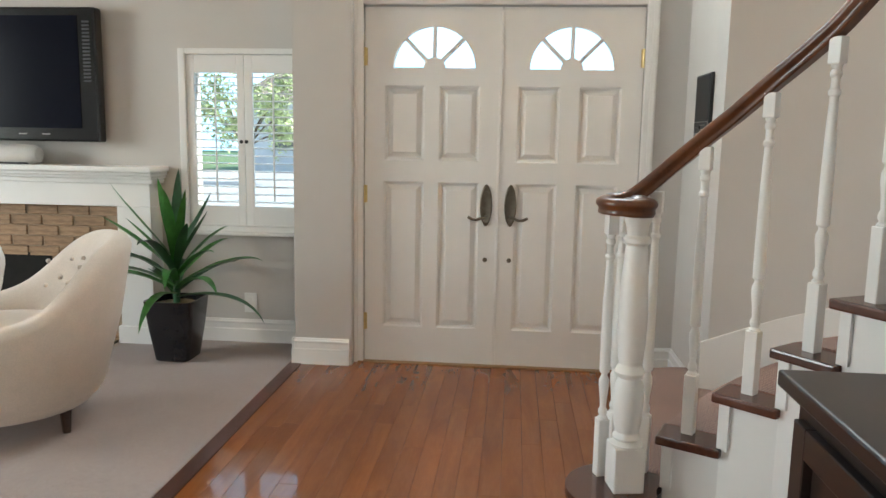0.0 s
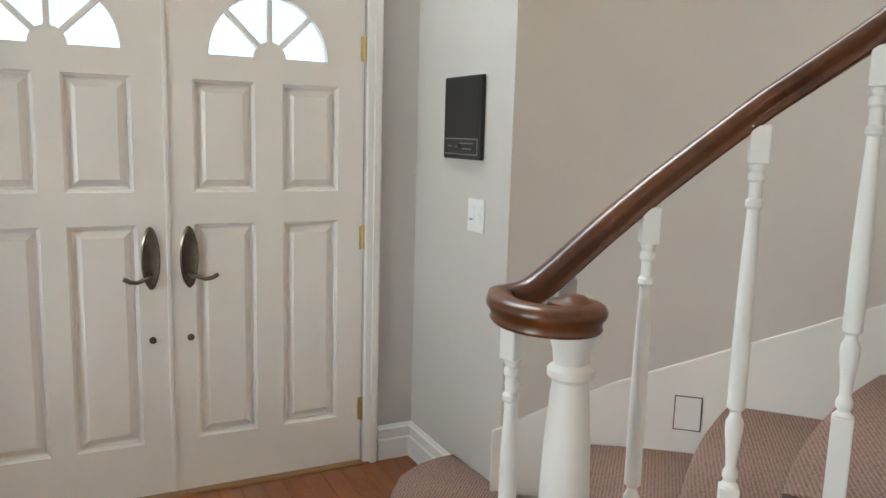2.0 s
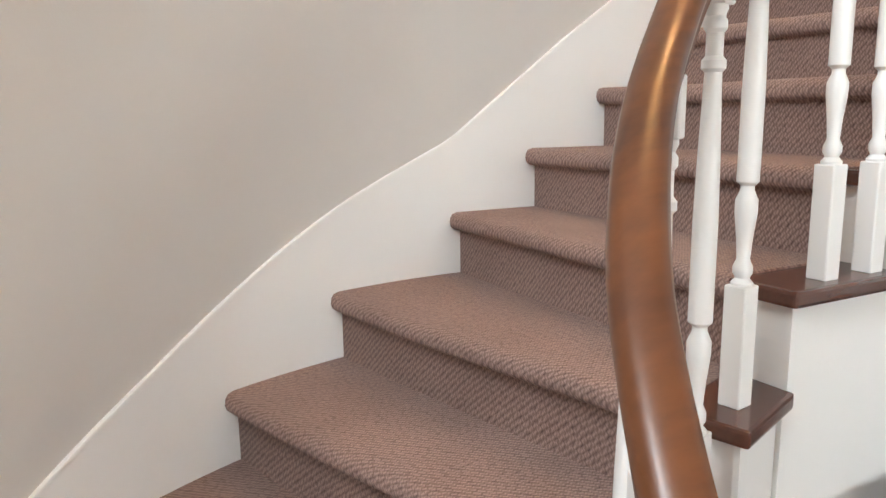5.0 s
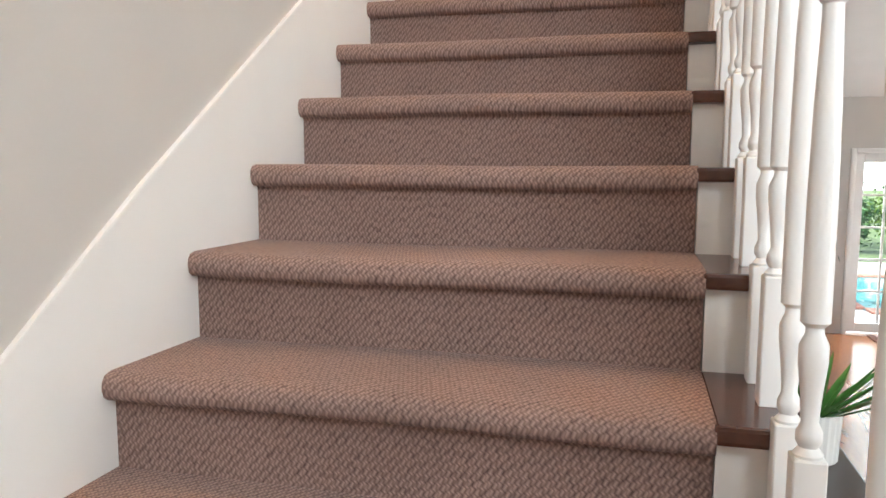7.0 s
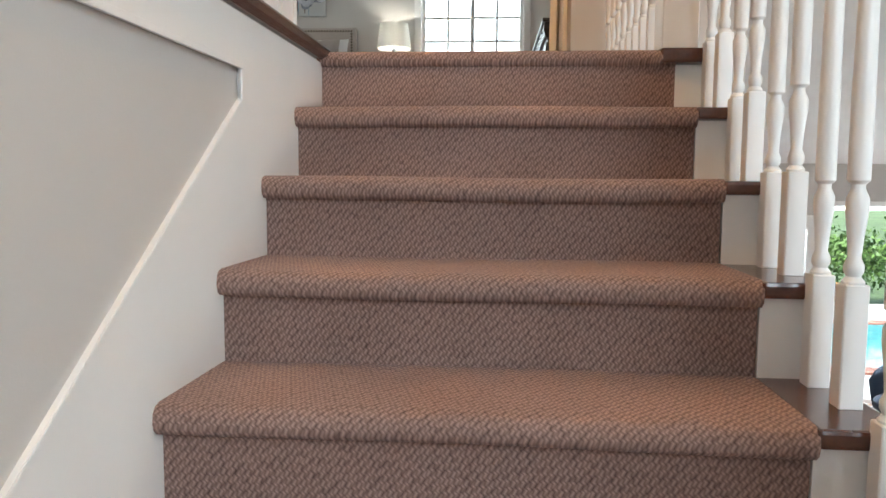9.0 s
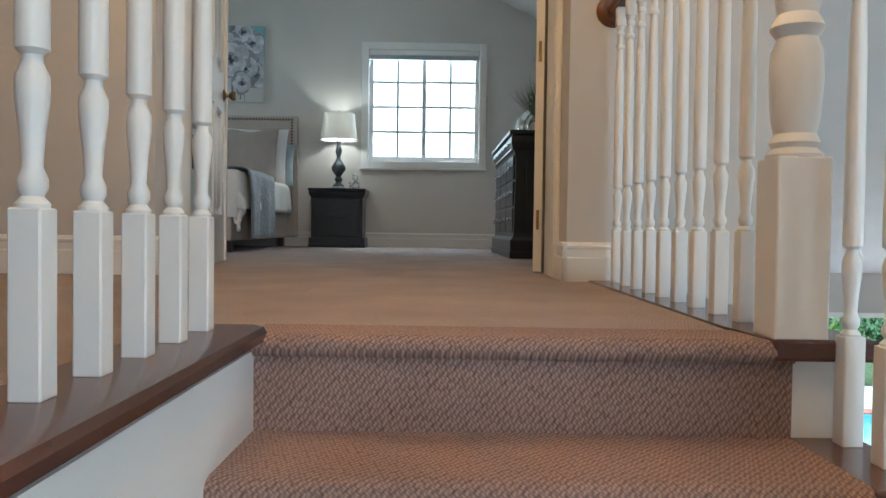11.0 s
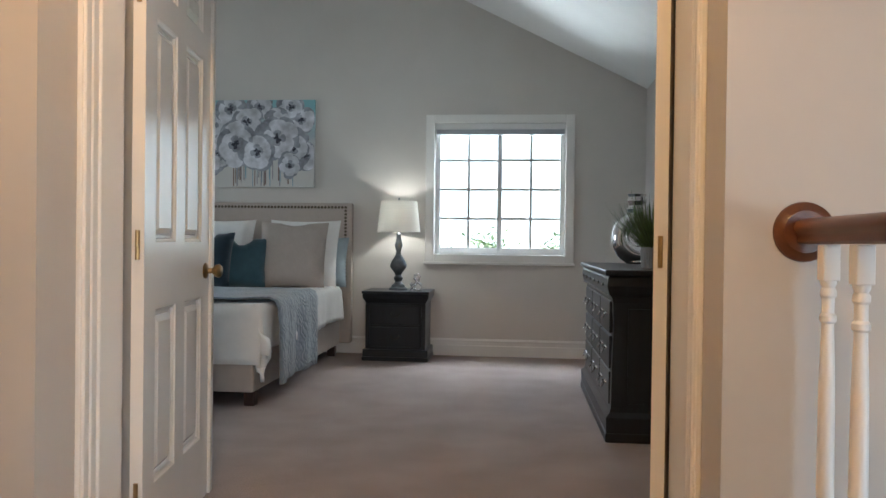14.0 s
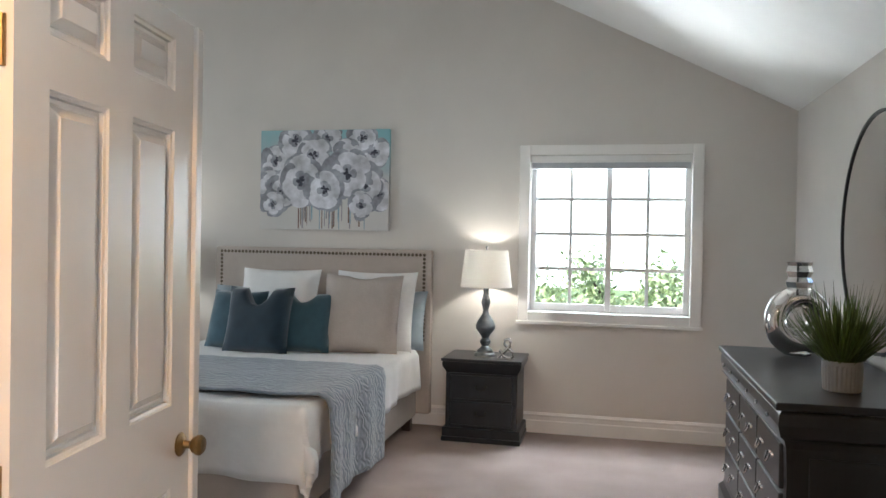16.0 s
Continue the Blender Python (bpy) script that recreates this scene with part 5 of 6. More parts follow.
# ---- bedroom doors ----
built.update(bpy.data.objects)
for nm, wall, sgn, y_out in (("left", RETL, -1, -1.985), ("right", RETR, 1, -1.900)):
    face = DL if sgn < 0 else DR

    def board(depth, ya, yb, bm=None):
        xa, xb = sorted((wall, wall + sgn * depth))
        return block(xa, xb, ya, yb, UP, UP + 2.06, 0.003, 1, bm)

    jamb = part("door_jamb", board(abs(face - wall), DY - 0.01, y_out - 0.085), TRIM, None)
    tagged(jamb, "white door jamb of the bedroom doors", "door jamb", kind="structure")
    bm = board(0.016, y_out - 0.085, y_out)
    board(0.024, y_out - 0.030, y_out - 0.006, bm)
    board(0.021, y_out - 0.058, y_out - 0.046, bm)
    ob = part("trim_door_" + nm, bm, TRIM, None)
    tagged(ob, "white moulded casing of the bedroom doors", "door casing", kind="structure")
ob = part("trim_door_head", block(RETR, RETL, DY - 0.01, -1.96, UP + 2.06, UP + 2.16, 0.005), TRIM, None)
tagged(ob, "white casing above the bedroom doors", "door casing", kind="structure")


def bedroom_leaf(name, hinge, lead, astragal):
    """Six-panel leaf, built along +x from its hinge and then swung open."""
    w, t = 0.77, 0.038
    root = thing(name, "white six-panel bedroom door standing open, with a brass knob", "door", "pair of bedroom doors", kind="structure")
    rows = ((0.262, 0.815), (1.03, 1.737), (1.838, 1.972))
    ps = [(xa, xb, za, zb) for xa, xb in ((0.105, 0.320), (0.424, 0.645)) for za, zb in rows]
    bm = bmesh.new()
    panelled(bm, 0, w, 0.012, 2.035, ps, -t / 2, t / 2)
    part("leaf", bm, DOORGLOSS, root)
    for q in ps:
        bm = sunk_panel(*q, -t / 2, 0.0)
        part("panel", bm, DOORGLOSS, root)
        part("panel", sunk_panel(*q, t / 2, 0.0, -1), DOORGLOSS, root)
    for s in (-1, 1):
        bm = lathe([(0.030, 0.0), (0.032, 0.004), (0.026, 0.010), (0.011, 0.014), (0.010, 0.030), (0.020, 0.038), (0.027, 0.050), (0.027, 0.058), (0.020, 0.066), (0.0, 0.069)], 20)
        bm.transform(Matrix.Translation((w - 0.072, s * t / 2, 0.915)) @ Matrix.Rotation(radians(-90 * s), 4, "X"))
        part("knob", bm, AGED_BRASS, root, "aged brass knob", smooth=40)
    for z in (0.25, 1.02, 1.80):
        bm = lathe([(0.007, -0.045), (0.007, 0.045)], 10, (-0.004, 0.0, z))
        part("hinge", bm, AGED_BRASS, root)
    if astragal:
        part("astragal", block(w - 0.012, w + 0.028, -t / 2 - 0.012, -t / 2 + 0.004, 0.012, 2.035, 0.004), DOORGLOSS, root)
    d = Vector(lead) - Vector(hinge)
    root.matrix_world = Matrix.Translation((hinge[0], hinge[1], UP)) @ Matrix.Rotation(math.atan2(d.y, d.x), 4, "Z")
    return root


DOORGLOSS = material("door_gloss_paint", (0.74, 0.72, 0.69), 0.22, grain=0.015, scale=6, bump=0.015, bscale=30)
bedroom_leaf("door_4", (3.230, -2.205), (3.346, -2.980), True)
bedroom_leaf("door_5", (1.683, -2.195), (1.45, -2.93), False)

# ---- bedroom window ----
Y = -6.93
w2 = thing("window_5", "white sliding bedroom window with small panes and a raised blind", "window", kind="structure")
for a, b, c, d in ((1.58, 1.66, 3.55, 4.905), (2.85, 2.93, 3.55, 4.905), (1.66, 2.85, 4.83, 4.905), (1.66, 2.85, 3.55, 3.63)):
    part("window_casing", block(a, b, Y - 0.001, Y + 0.022, c, d, 0.006), TRIM, w2)
part("window_sill", block(1.57, 2.94, Y, Y + 0.035, 3.535, 3.56, 0.006), TRIM, w2)
for xa, xb, dy in ((1.66, 2.275, -0.095), (2.235, 2.85, -0.125)):
    sash = new("sash")
    sash.parent = w2
    fw = 0.042
    for a, b, c, d in ((xa, xa + fw, 3.63, 4.83), (xb - fw, xb, 3.63, 4.83), (xa + fw, xb - fw, 3.63, 3.69), (xa + fw, xb - fw, 4.79, 4.83)):
        part("sash_frame", block(a, b, Y + dy - 0.014, Y + dy + 0.014, c, d, 0.003), WHITEPL, sash)
    x = (xa + xb) / 2
    part("muntin", block(x - 0.0125, x + 0.0125, Y + dy - 0.008, Y + dy + 0.006, 3.69, 4.79), WHITEPL, sash)
    for j in range(1, 4):
        z = 3.69 + 1.08 * j / 4
        part("muntin", block(xa + fw, xb - fw, Y + dy - 0.005, Y + dy + 0.005, z - 0.0125, z + 0.0125), WHITEPL, sash)
    g = part("pane", block(xa + fw, xb - fw, Y + dy - 0.003, Y + dy + 0.003, 3.69, 4.79), GLASS, sash)
    g.visible_shadow = False
bl = thing("window_blind", "raised pale grey blind at the window's head", "blind")
part("head_rail", block(1.665, 2.845, Y - 0.07, Y - 0.005, 4.775, 4.828, 0.004), WHITEPL, bl)
BLIND = material("blind_grey", (0.50, 0.52, 0.55), 0.7, grain=0.05)
for i in range(6):
    part("slat", block(1.672, 2.838, Y - 0.062, Y - 0.014, 4.728 + i * 0.0078, 4.733 + i * 0.0078), BLIND, bl)

# ---- bed ----
BEIGE = material("beige_linen", (0.46, 0.40, 0.35), 0.9, grain=0.05, scale=200, bump=0.35, bscale=450)
bed = thing("bed", "upholstered beige bed with a nailhead headboard", "bed")
part("headboard", block(3.595, 5.455, Y + 0.02, Y + 0.10, UP + 0.10, UP + 1.385, 0.02, 3), BEIGE, bed)
part("headboard_border", block(3.595, 3.635, Y + 0.095, Y + 0.108, UP + 0.3, UP + 1.385, 0.004), BEIGE, bed)
nail = bmesh.new()
bmesh.ops.create_uvsphere(nail, u_segments=8, v_segments=6, radius=0.0125)
bmesh.ops.scale(nail, vec=(1, 0.55, 1), verts=nail.verts)
nme = bpy.data.meshes.new("nailhead")
nail.to_mesh(nme)
nail.free()
nme.materials.append(BRONZE)
for i in range(56):
    o = new("nailhead", nme)
    o.parent, o.location = bed, (3.655 + i * 0.0316, Y + 0.101, UP + 1.345)
for x in (3.655, 5.393):
    for i in range(1, 22):
        o = new("nailhead", nme)
        o.parent, o.location = bed, (x, Y + 0.101, UP + 1.345 - i * 0.0316)
part("side_rail", block(3.70, 3.76, -6.83, -4.56, UP + 0.09, UP + 0.40, 0.015), BEIGE, bed)
part("side_rail", block(5.29, 5.35, -6.83, -4.56, UP + 0.09, UP + 0.40, 0.015), BEIGE, bed)
part("foot_rail", block(3.70, 5.35, -4.62, -4.55, UP + 0.09, UP + 0.40, 0.015), BEIGE, bed)
for x in (3.74, 5.31):
    for y in (-6.7, -4.62):
        part("leg", block(x - 0.035, x + 0.035, y - 0.035, y + 0.035, UP, UP + 0.09, 0.006), DARKLEG, bed)
mt = part("mattress", block(3.74, 5.31, -6.83, -4.60, UP + 0.30, UP + 0.60, 0.06, 4), WHITECL, bed, smooth=50)


def drape(xm, half, y_head, y_foot, top, side, foot, n=56, m=60, amp=0.012, seed=0.0, both=True, lift=0.0):
    """Cloth over a bed: flat on top, rolling over its edges and hanging in soft folds."""
    verts, faces = [], []
    length = abs(y_foot - y_head) + foot
    flat = abs(y_foot - y_head)
    sgn = 1 if y_foot > y_head else -1
    r = 0.05
    for j in range(m + 1):
        v = length * j / m
        for i in range(n + 1):
            s = -(half + side) + 2 * (half + side) * i / n
            dx, dv = max(0.0, abs(s) - half), max(0.0, v - flat)
            drop = math.hypot(dx, dv) if dx and dv else dx + dv
            fx = min(abs(s), half) + min(dx, r) * 0.75 + (0.02 * math.sin(v * 9 + seed) + 0.01 * math.sin(v * 23 + seed)) * min(1, dx * 4)
            x = xm + math.copysign(fx, s)
            y = y_head + sgn * (min(v, flat) + min(dv, r) * 0.75 + (0.02 * math.sin(s * 8 + seed) + 0.01 * math.sin(s * 19)) * min(1, dv * 4))
            wr = amp * (noise.noise((s * 2.6, v * 2.2, seed)) + 0.5 * noise.noise((s * 7, v * 6, seed + 4)))
            z = top + lift - max(0.0, drop - r * 0.35) + (wr if drop < 0.02 else 0)
            verts.append((x, y, z))
    for j in range(m):
        for i in range(n):
            a = j * (n + 1) + i
            faces.append((a, a + 1, a + n + 2, a + n + 1))
    me = mesh_of("cloth", verts, faces, True)
    return me


dv = part("duvet", drape(4.525, 0.85, -6.62, -4.55, UP + 0.635, 0.31, 0.38, seed=1.0), WHITECL, None)
tagged(dv, "rumpled white duvet hanging over the bed's sides", "duvet")
so = dv.modifiers.new("thick", "SOLIDIFY")
so.thickness, so.offset = 0.03, -1


def crinkled(name, colour):
    m = material(name, colour, 0.55, grain=0.10, scale=10, sheen=0.4)
    nt = m.node_tree
    tc = nt.nodes.new("ShaderNodeTexCoord")
    w = nt.nodes.new("ShaderNodeTexWave")
    w.wave_type = "RINGS"
    w.inputs["Scale"].default_value, w.inputs["Distortion"].default_value, w.inputs["Detail"].default_value = 7.0, 22, 2
    b = nt.nodes.new("ShaderNodeBump")
    b.inputs["Strength"].default_value, b.inputs["Distance"].default_value = 0.6, 0.008
    nt.links.new(tc.outputs["Object"], w.inputs["Vector"])
    nt.links.new(w.outputs["Fac"], b.inputs["Height"])
    nt.links.new(b.outputs[0], nt.nodes["Principled BSDF"].inputs["Normal"])
    return m


th = part("throw_blanket", drape(4.525, 0.885, -5.66, -4.70, UP + 0.660, 0.56, 0.0, n=60, m=30, amp=0.012, seed=6.0), crinkled("silver_throw", (0.20, 0.235, 0.27)), None)
tagged(th, "crinkled silver-grey throw laid across the bed", "blanket")
so = th.modifiers.new("thick", "SOLIDIFY")
so.thickness, so.offset = 0.012, 1
GREIGE_CL = material("taupe_linen", (0.42, 0.37, 0.33), 0.9, grain=0.06, scale=150, bump=0.35, bscale=380)
TEAL_DK = material("deep_teal_velvet", (0.006, 0.024, 0.042), 0.8, grain=0.12, scale=18, sheen=0.5, bump=0.2, bscale=200)
TEAL = material("dusty_teal_velvet", (0.032, 0.082, 0.108), 0.8, grain=0.12, scale=18, sheen=0.5, bump=0.2, bscale=200)
SATIN = material("silver_blue_satin", (0.30, 0.36, 0.40), 0.35, grain=0.12, scale=8, bump=0.4, bscale=14)


def bed_pillow(label, w, h, t, x, y, mat, lean, turn, seed, dent=0.0, roll=0.0):
    ob = part("pillow", pillow_mesh(w, h, t, seed, dent=dent), mat, None, smooth=70)
    tagged(ob, label, "pillow", "pillows on the bed")
    ob.matrix_world = Matrix.Translation((x, y, UP + 0.628 + h / 2 * math.cos(radians(lean)) - 0.004)) @ Matrix.Rotation(radians(turn), 4, "Z") @ Matrix.Rotation(radians(lean), 4, "X") @ Matrix.Rotation(radians(roll), 4, "Y")
    return ob


bed_pillow("silver-blue satin pillow sham against the headboard", 0.66, 0.46, 0.16, 3.93, -6.70, SATIN, 14, 0, 1)
bed_pillow("silver-blue satin pillow sham against the headboard", 0.66, 0.46, 0.16, 5.06, -6.70, SATIN, 14, 0, 2)
bed_pillow("white pillow with a frayed hem behind the others", 0.66, 0.62, 0.17, 4.76, -6.56, WHITECL, 16, 0, 3)
bed_pillow("white pillow edge behind the taupe pillow", 0.64, 0.62, 0.15, 3.97, -6.55, WHITECL, 16, 0, 8)
bed_pillow("large taupe linen pillow with a white fringe", 0.60, 0.60, 0.17, 4.02, -6.40, GREIGE_CL, 17, 2, 4, 0.02)
bed_pillow("dusty teal velvet pillow", 0.46, 0.46, 0.16, 4.44, -6.30, TEAL, 20, 4, 5, 0.07)
bed_pillow("dusty teal velvet pillow", 0.46, 0.46, 0.16, 4.98, -6.32, TEAL, 20, -3, 7, 0.03)
bed_pillow("deep teal velvet pillow with a chopped top", 0.50, 0.50, 0.17, 4.72, -6.16, TEAL_DK, 18, 3, 6, 0.16)

# ---- picture ----
pc = thing("canvas_picture", "flower painting in greys and pale teal on stretched canvas", "painting")
PX0, PX1, PZ0, PZ1 = 3.972, 5.085, 4.23, 5.045
CANV = bpy.data.materials.new("painted_ground")
CANV.use_nodes = True
nt = CANV.node_tree
tc = nt.nodes.new("ShaderNodeTexCoord")
sx = nt.nodes.new("ShaderNodeSeparateXYZ")
nz = nt.nodes.new("ShaderNodeTexNoise")
nz.inputs["Scale"].default_value, nz.inputs["Detail"].default_value = 5, 5
mr = nt.nodes.new("ShaderNodeMapRange")
mr.inputs["From Min"].default_value, mr.inputs["From Max"].default_value = PZ0 + 0.1, PZ1
ad = nt.nodes.new("ShaderNodeMath")
ad.operation = "MULTIPLY_ADD"
ad.inputs[1].default_value, ad.inputs[2].default_value = 0.9, -0.45
sm = nt.nodes.new("ShaderNodeMath")
rp = nt.nodes.new("ShaderNodeValToRGB")
for i, (p, c) in enumerate(((0.0, (0.62, 0.60, 0.57, 1)), (0.30, (0.58, 0.58, 0.57, 1)), (0.62, (0.40, 0.47, 0.50, 1)), (0.95, (0.25, 0.48, 0.52, 1)))):
    el = rp.color_ramp.elements[i] if i < 2 else rp.color_ramp.elements.new(p)
    el.position, el.color = p, c
nt.links.new(tc.outputs["Object"], sx.inputs[0])
nt.links.new(tc.outputs["Object"], nz.inputs["Vector"])
nt.links.new(sx.outputs["Z"], mr.inputs["Value"])
nt.links.new(nz.outputs["Fac"], ad.inputs[0])
nt.links.new(ad.outputs[0], sm.inputs[0])
nt.links.new(mr.outputs[0], sm.inputs[1])
nt.links.new(sm.outputs[0], rp.inputs["Fac"])
nt.links.new(rp.outputs[0], nt.nodes["Principled BSDF"].inputs["Base Color"])
nt.nodes["Principled BSDF"].inputs["Roughness"].default_value = 0.8
part("canvas", block(PX0, PX1, Y + 0.001, Y + 0.038, PZ0, PZ1, 0.003), CANV, pc)
PETAL = [material("petal_pale", (0.50, 0.50, 0.53), 0.8, grain=0.30, scale=12, rand=0.22, island=True), material("petal_grey", (0.24, 0.245, 0.275), 0.8, grain=0.4, scale=12, rand=0.28, island=True)]
PDARK = material("paint_dark", (0.05, 0.05, 0.07), 0.8, grain=0.3, scale=30)
DRIP = [material("drip_grey", (0.30, 0.29, 0.31), 0.8, grain=0.2), material("drip_brown", (0.22, 0.15, 0.12), 0.8, grain=0.2), material("drip_blue", (0.30, 0.42, 0.48), 0.8, grain=0.2)]
rn = random.Random(21)
depth = Y + 0.0385


def petal(bm, cx, cz, an, ln, wd, y):
    vs = []
    for i in range(14):
        t = 2 * math.pi * i / 14
        u, v = 0.5 - 0.5 * math.cos(t), math.sin(t)
        rr = ln * (u * 1.0 + 0.02)
        ww = wd * v * (0.35 + 0.75 * u) * (1 + 0.10 * math.sin(3 * t + an * 5))
        vs.append((cx + rr * math.cos(an) - ww * math.sin(an), cz + rr * math.sin(an) + ww * math.cos(an)))
    vs = [(min(max(x, PX0 + 0.002), PX1 - 0.002), min(max(z, PZ0 + 0.002), PZ1 - 0.002)) for x, z in vs]
    bm.faces.new([bm.verts.new((x, y, z)) for x, z in vs])


flowers = [(4.10, 4.86, 0.13), (4.95, 4.80, 0.13), (4.78, 4.96, 0.15), (4.50, 4.98, 0.12), (4.20, 4.98, 0.12), (4.33, 4.83, 0.13), (4.62, 4.84, 0.15), (5.00, 4.60, 0.13), (4.88, 4.55, 0.15), (4.05, 4.52, 0.13), (4.17, 4.60, 0.16), (4.32, 4.68, 0.19), (4.72, 4.63, 0.20), (4.52, 4.56, 0.16), (4.97, 4.44, 0.10), (4.20, 4.44, 0.11)]
for i, (cx, cz, rad) in enumerate(flowers):
    y = depth + 0.0006 * i
    for tone, cnt, k in ((1, 7, 1.12), (0, 6, 1.0), (0, 5, 0.74), (1, 4, 0.42)):
        bm = bmesh.new()
        for j in range(cnt):
            petal(bm, cx, cz, 2 * math.pi * j / cnt + rn.random() * 0.8 + tone, rad * k * rn.uniform(0.8, 1.1), rad * k * 0.56, y + 0.00004 * j)
        y += 0.00015
        part("painted_petals", bm, PETAL[tone], pc)
    bm = bmesh.new()
    for j in range(9):
        petal(bm, cx + rn.uniform(-0.012, 0.012), cz + rn.uniform(-0.012, 0.012), rn.random() * 6.28, rad * 0.22, rad * 0.07, y + 0.00003 * j)
    part("painted_centre", bm, PDARK, pc)
for i in range(34):
    x = PX0 + 0.15 + 0.62 * rn.random() ** 0.8
    bm = block(x, x + rn.uniform(0.003, 0.014), depth, depth + 0.0003 + 0.00001 * i, PZ0 + rn.uniform(0.0, 0.10), PZ0 + rn.uniform(0.18, 0.30))
    part("painted_drip", bm, DRIP[i % 3], pc)

# ---- nightstands and lamps ----
NAVY = wood_material("charcoal_wood", (0.020, 0.023, 0.028), (0.012, 0.013, 0.016), 0.30, "Z", scale=8)
PULL = material("antique_pull", (0.05, 0.045, 0.04), 0.4, 0.9)
SILVER = material("brushed_silver", (0.62, 0.62, 0.63), 0.22, 1.0, grain=0.06, scale=30)


def curved_case(x0, x1, y0, y1, heights, parent, mat, name="body"):
    """A case whose sides swell and draw in with height: rows of (z, how far each side stands out)."""
    bm = bmesh.new()
    rs = [[bm.verts.new(p) for p in ((x0 - e, y0 - e, z), (x1 + e, y0 - e, z), (x1 + e, y1 + e, z), (x0 - e, y1 + e, z))] for z, e in heights]
    for a, b in zip(rs, rs[1:]):
        for i in range(4):
            bm.faces.new((a[i], a[(i + 1) % 4], b[(i + 1) % 4], b[i]))
    bm.faces.new(rs[0][::-1])
    bm.faces.new(rs[-1])
    return part(name, bm, mat, parent)


ns = thing("nightstand", "charcoal wooden nightstand with two drawers beside the bed", "nightstand", "nightstands beside the bed", at=(3.13, -6.70, UP))
part("plinth", block(-0.29, 0.29, -0.20, 0.22, 0.0, 0.035, 0.004), NAVY, ns)
bm = block(-0.285, 0.285, -0.20, 0.215, 0.035, 0.10, 0.006)
part("base_moulding", bm, NAVY, ns)
part("body", block(-0.262, 0.262, -0.20, 0.20, 0.10, 0.50, 0.004), NAVY, ns)
curved_case(-0.262, 0.262, -0.20, 0.19, [(0.50, 0.0), (0.515, 0.006), (0.545, 0.024), (0.57, 0.028), (0.585, 0.022)], ns, NAVY, "frieze")
part("top", block(-0.295, 0.295, -0.225, 0.235, 0.585, 0.607, 0.006), NAVY, ns)
for z0, z1 in ((0.125, 0.295), (0.315, 0.485)):
    dw = part("drawer", block(-0.225, 0.225, 0.198, 0.212, z0, z1, 0.005), NAVY, ns)
    for sxx in (-0.035, 0.035):
        bm = lathe([(0.008, 0), (0.008, 0.006), (0.004, 0.014)], 10)
        bm.transform(Matrix.Translation((sxx, 0.212, (z0 + z1) / 2 + 0.01)) @ Matrix.Rotation(radians(-90), 4, "X"))
        part("pull_boss", bm, PULL, dw)
    part("pull", tube([(-0.035, 0.222, (z0 + z1) / 2 + 0.01), (-0.03, 0.230, (z0 + z1) / 2 - 0.008), (0.0, 0.232, (z0 + z1) / 2 - 0.016), (0.03, 0.230, (z0 + z1) / 2 - 0.008), (0.035, 0.222, (z0 + z1) / 2 + 0.01)], 0.004), PULL, dw)
for sxx in (-0.262, 0.225):
    part("post", block(sxx, sxx + 0.037, 0.195, 0.208, 0.105, 0.495, 0.006), NAVY, ns)
lamp = thing("table_lamp", "pewter baluster table lamp with a lit white drum shade", "lamp", "lamps beside the bed", at=(3.14, -6.70, UP + 0.607))
PEWTER = material("pewter", (0.18, 0.19, 0.20), 0.3, 0.9, grain=0.2, scale=25)
part("base", lathe([(0.085, 0.0), (0.085, 0.012), (0.075, 0.022), (0.062, 0.026), (0.058, 0.045), (0.040, 0.055), (0.028, 0.075), (0.040, 0.095), (0.042, 0.11), (0.026, 0.13), (0.034, 0.15), (0.072, 0.20), (0.075, 0.225), (0.060, 0.26), (0.026, 0.31), (0.020, 0.34), (0.030, 0.375), (0.036, 0.40), (0.028, 0.43), (0.018, 0.47), (0.022, 0.50), (0.014, 0.51), (0.006, 0.52), (0.006, 0.80)], 24), PEWTER, lamp, "turned pewter stem", smooth=45)
SHADE = bpy.data.materials.new("shade_linen")
SHADE.use_nodes = True
b = SHADE.node_tree.nodes["Principled BSDF"]
b.inputs["Base Color"].default_value = (0.85, 0.82, 0.76, 1)
b.inputs["Roughness"].default_value = 0.9
tl = SHADE.node_tree.nodes.new("ShaderNodeBsdfTranslucent")
tl.inputs["Color"].default_value = (0.17, 0.158, 0.136, 1)
mx = SHADE.node_tree.nodes.new("ShaderNodeMixShader")
mx.inputs[0].default_value = 0.35
SHADE.node_tree.links.new(b.outputs[0], mx.inputs[1])
SHADE.node_tree.links.new(tl.outputs[0], mx.inputs[2])
SHADE.node_tree.links.new(mx.outputs[0], SHADE.node_tree.nodes["Material Output"].inputs["Surface"])
bm = bmesh.new()
ra = [[bm.verts.new((r * math.cos(2 * math.pi * i / 36), r * math.sin(2 * math.pi * i / 36), z)) for i in range(36)] for r, z in ((0.193, 0.515), (0.160, 0.79))]
for i in range(36):
    bm.faces.new((ra[0][i], ra[0][(i + 1) % 36], ra[1][(i + 1) % 36], ra[1][i]))
part("shade", bm, SHADE, lamp, "white linen drum shade", smooth=60)
part("finial", lathe([(0.004, 0.80), (0.010, 0.808), (0.010, 0.815), (0.0, 0.825)], 12), PEWTER, lamp)
copy_thing(ns, Matrix.Translation((5.95, -6.70, UP)))
copy_thing(lamp, Matrix.Translation((5.95, -6.70, UP + 0.607)))
for x in (3.14, 5.95):
    bulb(x, -6.70, UP + 0.607 + 0.66, 4.5, (1.0, 0.91, 0.78), 0.035)
